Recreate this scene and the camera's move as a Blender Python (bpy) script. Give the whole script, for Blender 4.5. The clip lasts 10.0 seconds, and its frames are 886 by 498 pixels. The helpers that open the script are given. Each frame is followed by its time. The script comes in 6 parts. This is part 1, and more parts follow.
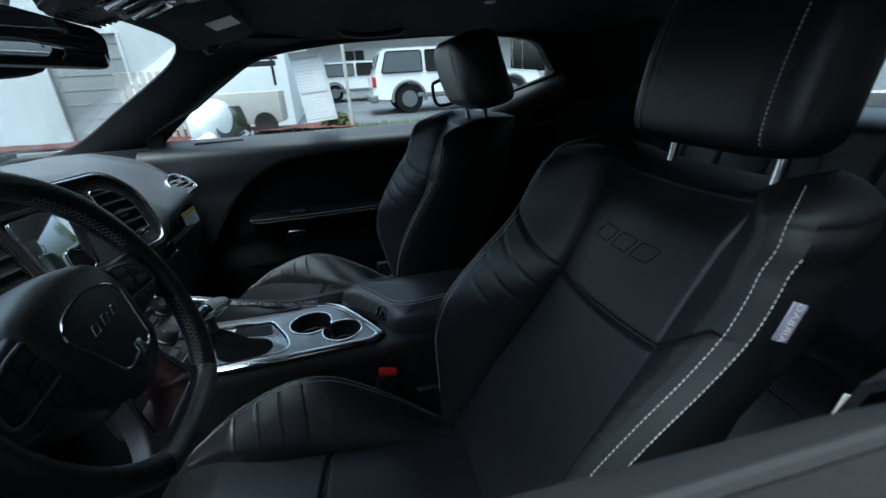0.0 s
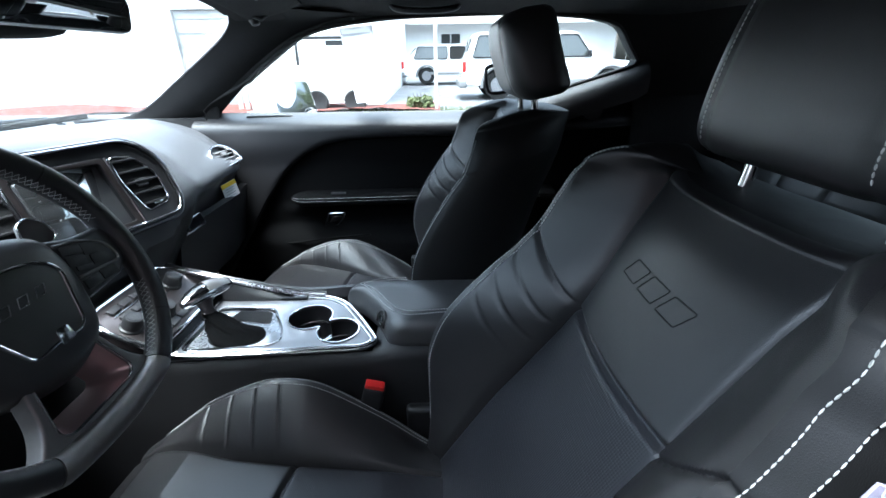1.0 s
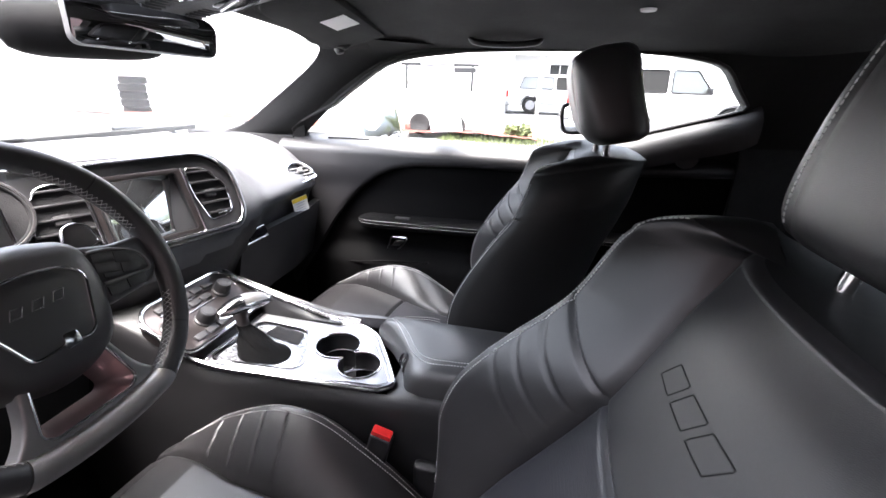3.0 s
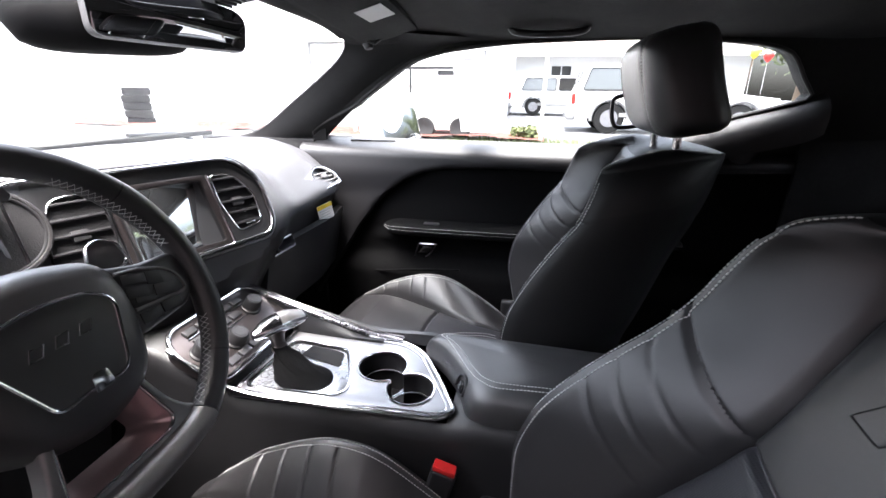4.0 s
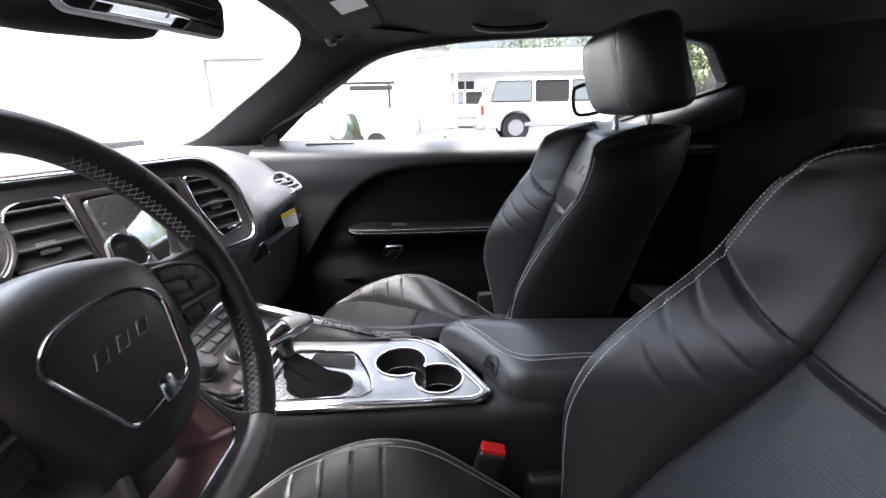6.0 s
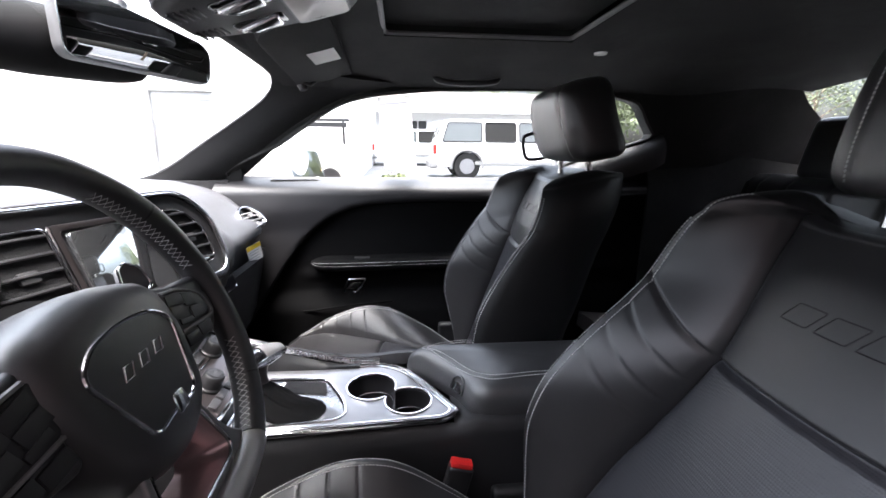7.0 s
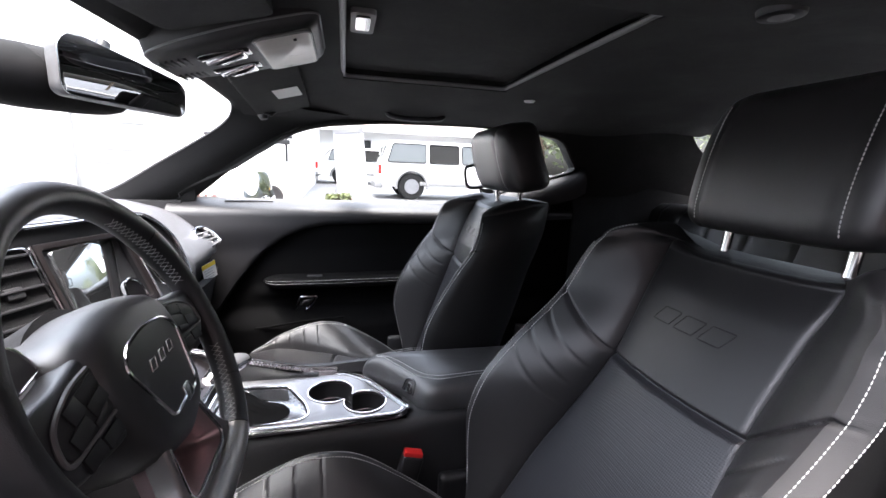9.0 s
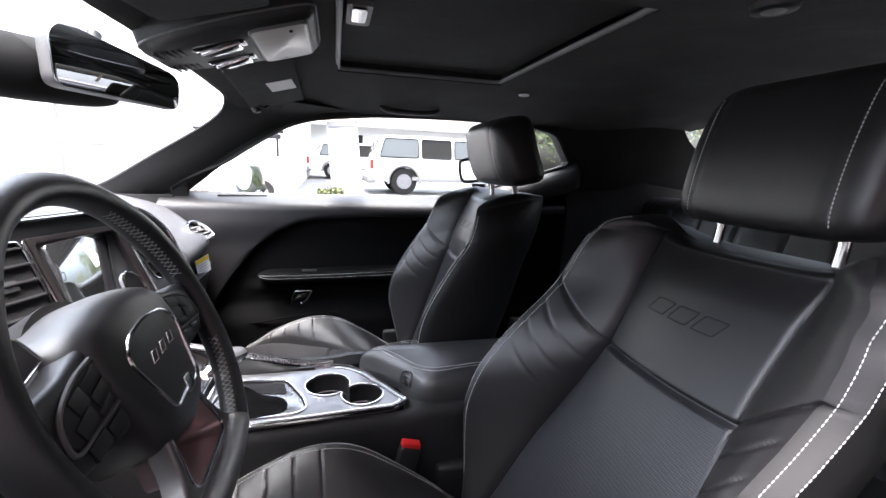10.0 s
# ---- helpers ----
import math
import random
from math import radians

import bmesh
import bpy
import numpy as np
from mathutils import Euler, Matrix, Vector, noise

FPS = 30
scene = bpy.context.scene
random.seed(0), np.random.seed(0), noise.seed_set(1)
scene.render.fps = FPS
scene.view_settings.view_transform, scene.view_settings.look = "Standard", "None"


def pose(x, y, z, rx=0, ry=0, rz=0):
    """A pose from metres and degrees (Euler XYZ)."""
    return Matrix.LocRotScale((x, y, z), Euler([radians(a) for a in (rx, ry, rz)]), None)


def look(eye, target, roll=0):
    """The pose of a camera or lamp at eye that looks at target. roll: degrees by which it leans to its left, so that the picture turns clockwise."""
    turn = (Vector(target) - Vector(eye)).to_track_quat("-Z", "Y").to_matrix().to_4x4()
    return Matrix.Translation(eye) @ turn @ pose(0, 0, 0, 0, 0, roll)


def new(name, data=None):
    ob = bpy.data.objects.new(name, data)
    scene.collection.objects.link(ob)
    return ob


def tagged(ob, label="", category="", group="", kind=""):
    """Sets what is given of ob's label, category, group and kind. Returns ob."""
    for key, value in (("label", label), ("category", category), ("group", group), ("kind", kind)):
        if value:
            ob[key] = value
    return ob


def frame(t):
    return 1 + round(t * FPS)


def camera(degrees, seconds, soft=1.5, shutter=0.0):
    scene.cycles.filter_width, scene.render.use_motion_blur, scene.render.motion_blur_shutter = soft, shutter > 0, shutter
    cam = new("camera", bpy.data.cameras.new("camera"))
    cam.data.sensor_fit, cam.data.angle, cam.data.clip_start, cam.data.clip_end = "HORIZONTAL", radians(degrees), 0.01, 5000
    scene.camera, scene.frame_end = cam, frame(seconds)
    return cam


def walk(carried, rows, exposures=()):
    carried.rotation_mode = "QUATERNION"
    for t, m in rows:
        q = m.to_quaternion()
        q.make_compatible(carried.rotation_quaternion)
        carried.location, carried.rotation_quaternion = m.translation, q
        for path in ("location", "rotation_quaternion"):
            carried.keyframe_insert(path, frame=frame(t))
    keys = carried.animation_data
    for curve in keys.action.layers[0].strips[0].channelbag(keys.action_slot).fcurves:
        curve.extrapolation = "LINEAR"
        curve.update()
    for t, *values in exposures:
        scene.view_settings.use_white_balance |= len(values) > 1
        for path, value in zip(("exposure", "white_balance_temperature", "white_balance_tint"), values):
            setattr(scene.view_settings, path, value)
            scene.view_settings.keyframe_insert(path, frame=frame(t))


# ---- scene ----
cam = camera(93.0, 10.0, shutter=0.3)
PATH = [
    (0, (0.013, -0.846, 1.135), (0.378, 0.969, 0.377), -3.6),
    (0.5, (0.091, -0.771, 1.127), (0.258, 1.062, 0.344), -2.5),
    (1, (0.151, -0.744, 1.124), (0.165, 1.089, 0.325), -0.8),
    (1.5, (0.192, -0.728, 1.123), (0.07, 1.099, 0.318), 1.3),
    (2, (0.226, -0.709, 1.123), (0.008, 1.103, 0.305), 1.7),
    (2.5, (0.248, -0.695, 1.135), (-0.065, 1.132, 0.385), 1.7),
    (3, (0.235, -0.666, 1.14), (-0.153, 1.167, 0.439), 2.2),
    (4.5, (0.063, -0.597, 1.1), (-0.313, 1.247, 0.422), -0.4),
    (5, (0.019, -0.602, 1.087), (-0.263, 1.262, 0.419), -1.5),
    (5.5, (-0.011, -0.623, 1.072), (-0.123, 1.266, 0.424), -1.5),
    (5.7, (-0.019, -0.629, 1.064), (-0.096, 1.264, 0.424), -1.4),
    (6.8, (-0.067, -0.685, 1.074), (0.061, 1.247, 0.575), 0.2),
    (7, (-0.065, -0.706, 1.077), (0.128, 1.231, 0.618), 0.5),
    (7.5, (-0.072, -0.744, 1.091), (0.293, 1.182, 0.698), 1.5),
    (8, (-0.078, -0.783, 1.1), (0.344, 1.136, 0.725), 1.9),
    (8.5, (-0.086, -0.812, 1.103), (0.361, 1.104, 0.745), 2.0),
    (9, (-0.097, -0.822, 1.102), (0.359, 1.091, 0.738), 2.2),
    (9.5, (-0.105, -0.823, 1.101), (0.36, 1.087, 0.732), 2.5),
    (10, (-0.106, -0.825, 1.098), (0.385, 1.075, 0.713), 2.2),
]
EXPOSURES = [(0.0, 0.6, 5200, -6), (0.5, 2.15, 5400, -1), (1.0, 2.5, 5500, 1), (1.5, 2.85, 5900, 8), (2.0, 3.35, 6300, 13), (3.0, 3.5, 6500, 15), (4.5, 2.95, 6400, 14), (7.0, 2.85, 6400, 14), (10.0, 2.8, 6400, 15)]
walk(cam, [(t, look(eye, target, roll)) for t, eye, target, roll in PATH], EXPOSURES)

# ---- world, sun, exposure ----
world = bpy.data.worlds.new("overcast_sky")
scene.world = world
world.use_nodes = True
wn, wl = world.node_tree.nodes, world.node_tree.links
wn.clear()
sky = wn.new("ShaderNodeTexSky")
sky.sky_type, sky.sun_disc = "NISHITA", False
sky.sun_elevation, sky.sun_rotation = radians(79), radians(215)
sky.air_density, sky.dust_density, sky.ozone_density = 1.0, 6.0, 1.0
sat = wn.new("ShaderNodeHueSaturation")
sat.inputs["Saturation"].default_value = 0.5
wbg = wn.new("ShaderNodeBackground")
wbg.inputs["Strength"].default_value = 0.15
wout = wn.new("ShaderNodeOutputWorld")
wl.new(sky.outputs[0], sat.inputs["Color"])
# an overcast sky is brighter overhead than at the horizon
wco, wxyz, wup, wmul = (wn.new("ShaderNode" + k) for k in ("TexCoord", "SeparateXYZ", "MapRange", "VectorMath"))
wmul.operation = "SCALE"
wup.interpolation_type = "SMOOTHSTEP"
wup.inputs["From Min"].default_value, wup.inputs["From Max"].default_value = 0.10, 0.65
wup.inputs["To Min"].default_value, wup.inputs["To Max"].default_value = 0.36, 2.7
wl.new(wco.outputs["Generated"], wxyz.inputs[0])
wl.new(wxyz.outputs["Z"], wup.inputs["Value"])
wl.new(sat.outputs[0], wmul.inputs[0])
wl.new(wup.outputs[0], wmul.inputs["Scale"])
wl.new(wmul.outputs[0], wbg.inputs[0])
wl.new(wbg.outputs[0], wout.inputs[0])

sun_data = bpy.data.lights.new("sun", "SUN")
sun_data.energy, sun_data.angle, sun_data.color = 0.6, radians(20), (1.0, 0.98, 0.95)
sun = new("sun", sun_data)
sun.matrix_world = look((-1.15, -1.64, 10.8), (0, 0, 0.5))


# ---- materials ----
def material(name, color, rough=0.5, metal=0.0, vary=0.12, scale=6.0, bump=0.0, bump_scale=400.0, coat=0.0, spec=0.5, kind="noise", sheen=0.0, coat_rough=0.08):
    """A surface with variation at two scales: broad mottling of colour and gloss, and a fine relief."""
    m = bpy.data.materials.new(name)
    m.use_nodes = True
    n, l = m.node_tree.nodes, m.node_tree.links
    b = n["Principled BSDF"]
    b.inputs["Base Color"].default_value = (*color, 1)
    b.inputs["Roughness"].default_value = rough
    b.inputs["Metallic"].default_value = metal
    b.inputs["Specular IOR Level"].default_value = spec
    b.inputs["Coat Weight"].default_value = coat
    b.inputs["Coat Roughness"].default_value = coat_rough
    b.inputs["Sheen Weight"].default_value = sheen
    co = n.new("ShaderNodeTexCoord")
    src = co.outputs["Object"]
    if vary:
        big = n.new("ShaderNodeTexNoise")
        big.inputs["Scale"].default_value = scale
        big.inputs["Detail"].default_value = 5
        l.new(src, big.inputs["Vector"])
        fine = n.new("ShaderNodeTexNoise")
        fine.inputs["Scale"].default_value = scale * 14
        fine.inputs["Detail"].default_value = 3
        l.new(src, fine.inputs["Vector"])
        add = n.new("ShaderNodeMath")
        add.operation = "MULTIPLY_ADD"
        add.inputs[1].default_value = 0.4
        l.new(fine.outputs["Fac"], add.inputs[0])
        l.new(big.outputs["Fac"], add.inputs[2])
        ramp = n.new("ShaderNodeMapRange")
        ramp.inputs["From Min"].default_value, ramp.inputs["From Max"].default_value = 0.45, 0.95
        ramp.inputs["To Min"].default_value, ramp.inputs["To Max"].default_value = 1 - vary, 1 + vary
        l.new(add.outputs[0], ramp.inputs["Value"])
        mul = n.new("ShaderNodeMix")
        mul.data_type, mul.blend_type = "RGBA", "MULTIPLY"
        mul.inputs["Factor"].default_value = 1
        mul.inputs["A"].default_value = (*color, 1)
        l.new(ramp.outputs["Result"], mul.inputs["B"])
        l.new(mul.outputs["Result"], b.inputs["Base Color"])
        rr = n.new("ShaderNodeMath")
        rr.operation = "MULTIPLY"
        rr.inputs[1].default_value = rough
        l.new(ramp.outputs["Result"], rr.inputs[0])
        l.new(rr.outputs[0], b.inputs["Roughness"])
    if bump:
        if kind == "brushed":
            mp = n.new("ShaderNodeMapping")
            mp.inputs["Scale"].default_value = (0.02, 1, 1)
            l.new(src, mp.inputs["Vector"])
            t = n.new("ShaderNodeTexNoise")
            l.new(mp.outputs[0], t.inputs["Vector"])
            h = t.outputs["Fac"]
        elif kind == "grain":
            t = n.new("ShaderNodeTexVoronoi")
            t.feature = "DISTANCE_TO_EDGE"
            l.new(src, t.inputs["Vector"])
            h = t.outputs["Distance"]
        elif kind == "dots":
            t = n.new("ShaderNodeTexVoronoi")
            t.inputs["Randomness"].default_value = 0.0
            l.new(src, t.inputs["Vector"])
            h = t.outputs["Distance"]
        else:
            t = n.new("ShaderNodeTexNoise")
            t.inputs["Detail"].default_value = 4
            l.new(src, t.inputs["Vector"])
            h = t.outputs["Fac"]
        t.inputs["Scale"].default_value = bump_scale
        bp = n.new("ShaderNodeBump")
        bp.inputs["Strength"].default_value = bump
        bp.inputs["Distance"].default_value = 0.0012
        l.new(h, bp.inputs["Height"])
        l.new(bp.outputs[0], b.inputs["Normal"])
    return m


def glass_material(name, tint, gloss):
    """A thin pane: what lies behind it shows through, and it mirrors at grazing angles."""
    m = bpy.data.materials.new(name)
    m.use_nodes = True
    n, l = m.node_tree.nodes, m.node_tree.links
    n.clear()
    tr, gl, mix, fr, out = (n.new("ShaderNode" + k) for k in ("BsdfTransparent", "BsdfGlossy", "MixShader", "LayerWeight", "OutputMaterial"))
    tr.inputs[0].default_value = (*tint, 1)
    gl.inputs["Roughness"].default_value = gloss
    fr.inputs["Blend"].default_value = 0.5
    pw, mr = n.new("ShaderNodeMath"), n.new("ShaderNodeMapRange")
    pw.operation, pw.inputs[1].default_value = "POWER", 5.0
    l.new(fr.outputs["Facing"], pw.inputs[0])
    l.new(pw.outputs[0], mr.inputs["Value"])
    mr.inputs["To Min"].default_value, mr.inputs["To Max"].default_value = 0.03, 0.7
    l.new(mr.outputs["Result"], mix.inputs[0])
    l.new(tr.outputs[0], mix.inputs[1])
    l.new(gl.outputs[0], mix.inputs[2])
    l.new(mix.outputs[0], out.inputs[0])
    return m


LEATHER = material("black_leather", (0.0165, 0.016, 0.017), 0.36, vary=0.10, scale=5, bump=0.22, bump_scale=900, kind="grain", spec=0.65, coat=0.08, coat_rough=0.34)
LEATHER_MID = material("black_panel_leather", (0.021, 0.021, 0.0245), 0.38, vary=0.10, scale=5, bump=0.30, bump_scale=360, kind="dots", spec=0.55, coat=0.05, coat_rough=0.45)
LEATHER_SIDE = material("black_vinyl", (0.011, 0.011, 0.0115), 0.5, vary=0.1, bump=0.2, bump_scale=800, kind="grain", spec=0.35)
ARM_LEATHER = material("armrest_leather", (0.030, 0.030, 0.031), 0.42, vary=0.10, scale=5, bump=0.22, bump_scale=900, kind="grain", spec=0.95)
THREAD = material("grey_thread", (0.50, 0.50, 0.49), 0.7, vary=0.15, scale=60)
SOFT = material("soft_touch_plastic", (0.017, 0.017, 0.0185), 0.44, vary=0.08, scale=4, bump=0.3, bump_scale=1200, kind="grain")
DASH = material("dashboard_skin", (0.058, 0.060, 0.064), 0.40, vary=0.07, scale=3, bump=0.35, bump_scale=1100, kind="grain")
DARK = material("black_plastic", (0.010, 0.010, 0.011), 0.45, vary=0.1, scale=8, bump=0.15, bump_scale=1500)
FELT = material("black_carpet", (0.011, 0.011, 0.012), 0.95, vary=0.2, scale=20, bump=0.8, bump_scale=500)
LINER = material("dark_headliner_cloth", (0.0055, 0.0055, 0.0055), 0.95, vary=0.12, scale=7, bump=0.6, bump_scale=900)
CHROME = material("satin_chrome", (0.75, 0.75, 0.77), 0.16, 1.0, vary=0.05, scale=20)
STEEL = material("polished_steel", (0.8, 0.8, 0.8), 0.12, 1.0, vary=0.04, scale=30)
BRUSHED = material("brushed_aluminium", (0.35, 0.35, 0.36), 0.48, 1.0, vary=0.03, scale=12, bump=0.02, bump_scale=700, kind="brushed")
BEZEL = material("dark_satin_metal", (0.085, 0.074, 0.074), 0.28, 0.8, vary=0.02, scale=15)
PIANO = material("gloss_black", (0.008, 0.008, 0.009), 0.10, vary=0.0, coat=0.6)
SCREEN = material("screen_glass", (0.68, 0.71, 0.72), 0.04, 0.95, vary=0.0, coat=1.0, spec=1.0)
RUBBER = material("rubber", (0.014, 0.014, 0.014), 0.75, vary=0.2, scale=10, bump=0.3, bump_scale=60)
WEATHERSTRIP = material("weatherstrip", (0.010, 0.010, 0.010), 0.85, vary=0.2, scale=10, bump=0.3, bump_scale=200, spec=0.2)
RED = material("red_plastic", (0.55, 0.02, 0.02), 0.4, vary=0.06, scale=40)
WHITE_PAINT = material("white_car_paint", (0.78, 0.78, 0.78), 0.25, vary=0.03, scale=2, coat=0.7)
PAPER = material("white_paper", (0.72, 0.72, 0.71), 0.7, vary=0.05, scale=20)
YELLOW = material("yellow_print", (0.75, 0.55, 0.04), 0.7, vary=0.06, scale=30)
LENS = material("lamp_lens", (0.55, 0.53, 0.50), 0.3, vary=0.1, scale=25)
LOUVRE = material("louvre_plastic", (0.026, 0.026, 0.028), 0.42, vary=0.05, scale=12)
GREY_TRIM = material("grey_trim", (0.16, 0.16, 0.16), 0.5, vary=0.06, scale=12)
SHELL_GREY = material("mid_grey_plastic", (0.13, 0.13, 0.132), 0.45, vary=0.06, scale=12)
SILVER_RING = material("satin_silver_ring", (0.72, 0.71, 0.74), 0.27, 1.0, vary=0.05, scale=20)
SURROUND = material("satin_grey_surround", (0.26, 0.255, 0.26), 0.24, 0.9, vary=0.05, scale=20)
PLATE = material("smooth_grey_plate", (0.30, 0.31, 0.33), 0.27, 0.7, vary=0.06, scale=15)
PILLAR = material("pillar_trim", (0.012, 0.012, 0.0125), 0.75, vary=0.08, scale=5, bump=0.2, bump_scale=900, spec=0.12)
PLATE_EDGE = material("console_side_skin", (0.022, 0.022, 0.024), 0.36, vary=0.08, scale=6, bump=0.15, bump_scale=1300, kind="grain", spec=0.7)
HUB = material("hub_skin", (0.034, 0.034, 0.036), 0.38, vary=0.08, scale=6, bump=0.15, bump_scale=1300, kind="grain", spec=0.9)
BUTTON = material("button_plastic", (0.026, 0.026, 0.028), 0.5, vary=0.08, scale=30)
TAG = material("woven_tag", (0.30, 0.28, 0.36), 0.8, vary=0.15, scale=80)
# grey satin metal, tinted to carry a pinkish reflection in the base colour
SATIN_PINK_SHEEN = material("satin_metal", (0.62, 0.47, 0.47), 0.34, 0.7, vary=0.06, scale=12)
SATIN_DARK = material("satin_dark_grey", (0.24, 0.232, 0.226), 0.38, 0.5, vary=0.06, scale=14)
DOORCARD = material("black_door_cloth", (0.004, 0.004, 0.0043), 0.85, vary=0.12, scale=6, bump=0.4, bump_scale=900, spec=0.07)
GLASS = glass_material("window_glass", (0.93, 0.95, 0.94), 0.0)
DROPLET = glass_material("rain_droplet", (0.80, 0.82, 0.82), 0.05)
MIRROR = material("mirror_glass", (0.42, 0.43, 0.44), 0.02, 1.0, vary=0.0)


def thin_paper(name, color):
    """Paper that daylight shines through."""
    m = bpy.data.materials.new(name)
    m.use_nodes = True
    n, l = m.node_tree.nodes, m.node_tree.links
    n.clear()
    co, no = n.new("ShaderNodeTexCoord"), n.new("ShaderNodeTexNoise")
    no.inputs["Scale"].default_value = 60
    l.new(co.outputs["Object"], no.inputs["Vector"])
    mx = n.new("ShaderNodeMix")
    mx.data_type = "RGBA"
    mx.inputs["A"].default_value, mx.inputs["B"].default_value = (*[c * 0.92 for c in color], 1), (*color, 1)
    l.new(no.outputs["Fac"], mx.inputs["Factor"])
    di, tl, mix, out = (n.new("ShaderNode" + k) for k in ("BsdfDiffuse", "BsdfTranslucent", "MixShader", "OutputMaterial"))
    mix.inputs[0].default_value = 0.72
    l.new(mx.outputs["Result"], di.inputs[0])
    l.new(mx.outputs["Result"], tl.inputs[0])
    l.new(di.outputs[0], mix.inputs[1])
    l.new(tl.outputs[0], mix.inputs[2])
    clear, thin = n.new("ShaderNodeBsdfTransparent"), n.new("ShaderNodeMixShader")
    thin.inputs[0].default_value = 0.35
    l.new(mix.outputs[0], thin.inputs[1])
    l.new(clear.outputs[0], thin.inputs[2])
    l.new(thin.outputs[0], out.inputs[0])
    return m


SHEET_PAPER = thin_paper("thin_white_paper", (0.90, 0.88, 0.86))
SHEET_EDGE = thin_paper("white_paper_margin", (0.93, 0.93, 0.93))
SHEET_PRINT = thin_paper("grey_printing", (0.66, 0.65, 0.66))


# ---- building tools ----
def smooth(a, b, x):
    t = min(1.0, max(0.0, (x - a) / (b - a)))
    return t * t * (3 - 2 * t)


def bump(x, c, w):
    """A soft bell of height 1 at c that fades out w away."""
    return math.exp(-((x - c) / w) ** 2)


def lerp(table, x):
    """Reads a table of (x, y) by straight lines."""
    return float(np.interp(x, [p[0] for p in table], [p[1] for p in table]))


def flow(table):
    """A table of (x, y) as a smooth curve, to be read with lerp."""
    return [tuple(p) for p in spline(table, 90)]


def mesh(name, verts, faces, flat=False):
    me = bpy.data.meshes.new(name)
    me.from_pydata([tuple(map(float, v)) for v in verts], [], faces)
    bm = bmesh.new()
    bm.from_mesh(me)
    bmesh.ops.recalc_face_normals(bm, faces=bm.faces)
    bm.to_mesh(me)
    bm.free()
    if not flat:
        me.shade_smooth()
        me.set_sharp_from_angle(angle=radians(42))
    me.update()
    return me


def part(name, me, mat, parent=None, label="", m=None):
    """Links a mesh as one object, under its thing or part."""
    if isinstance(me, bmesh.types.BMesh):
        data = bpy.data.meshes.new(name)
        me.to_mesh(data)
        me.free()
        data.shade_smooth()
        data.set_sharp_from_angle(angle=radians(42))
        me = data
    ob = new(name, me)
    if mat is not None and not me.materials:
        me.materials.append(mat)
    if parent is not None:
        ob.parent = parent
    if m is not None:
        ob.matrix_local = m
    if label:
        ob["label"] = label
    return ob


def thing(name, label, category, m=None, group="", kind=""):
    ob = new(name)
    ob.empty_display_size = 0.05
    if m is not None:
        ob.matrix_basis = m
    return tagged(ob, label, category, group, kind)


def grid(rows, closed=False, caps=False):
    """Rows of points with equal counts, skinned. closed: each row is a ring."""
    n = len(rows[0])
    verts = [p for r in rows for p in r]
    faces = []
    for i in range(len(rows) - 1):
        for j in range(n if closed else n - 1):
            k = (j + 1) % n
            faces.append((i * n + j, i * n + k, (i + 1) * n + k, (i + 1) * n + j))
    if caps:
        faces.append(tuple(range(n)))
        faces.append(tuple((len(rows) - 1) * n + j for j in range(n)))
    return verts, faces


def sheet(rows, thick):
    """An open grid with thickness, pushed along z-free normals by averaging."""
    v, f = grid(rows)
    me = bpy.data.meshes.new("sheet")
    me.from_pydata([tuple(map(float, p)) for p in v], [], f)
    bm = bmesh.new()
    bm.from_mesh(me)
    bm.normal_update()
    bmesh.ops.solidify(bm, geom=bm.faces[:], thickness=thick)
    bpy.data.meshes.remove(me)
    return bm


def spline(points, n, closed=False):
    """A Catmull-Rom curve through the points, resampled evenly to n points."""
    p = np.array(points, float)
    m = len(p)
    dense = []
    for i in range(m if closed else m - 1):
        if closed:
            a, b, c, d = p[(i - 1) % m], p[i], p[(i + 1) % m], p[(i + 2) % m]
        else:
            b, c = p[i], p[i + 1]
            a = p[i - 1] if i > 0 else 2 * b - c
            d = p[i + 2] if i + 2 < m else 2 * c - b
        for t in np.linspace(0, 1, 16, endpoint=False):
            dense.append(0.5 * (2 * b + (c - a) * t + (2 * a - 5 * b + 4 * c - d) * t * t + (3 * b - a - 3 * c + d) * t ** 3))
    dense.append(p[0] if closed else p[-1])
    dense = np.array(dense)
    s = np.concatenate([[0], np.cumsum(np.linalg.norm(np.diff(dense, axis=0), axis=1))])
    want = np.linspace(0, s[-1], n + 1 if closed else n)
    out = np.stack([np.interp(want, s, dense[:, k]) for k in range(dense.shape[1])], 1)
    return out[:-1] if closed else out


def rounded(points, r, n=5):
    """A closed outline in the plane with its corners rounded by r (one number or one a corner)."""
    out = []
    m = len(points)
    for i in range(m):
        p, a, b = (np.array(points[k % m], float) for k in (i, i - 1, i + 1))
        q = r[i] if isinstance(r, (list, tuple)) else r
        da, db = a - p, b - p
        la, lb = np.linalg.norm(da), np.linalg.norm(db)
        q = min(q, la * 0.49, lb * 0.49)
        s, e = p + da / la * q, p + db / lb * q
        for t in np.linspace(0, 1, n):
            out.append((1 - t) ** 2 * s + 2 * t * (1 - t) * p + t * t * e)
    return np.array(out)


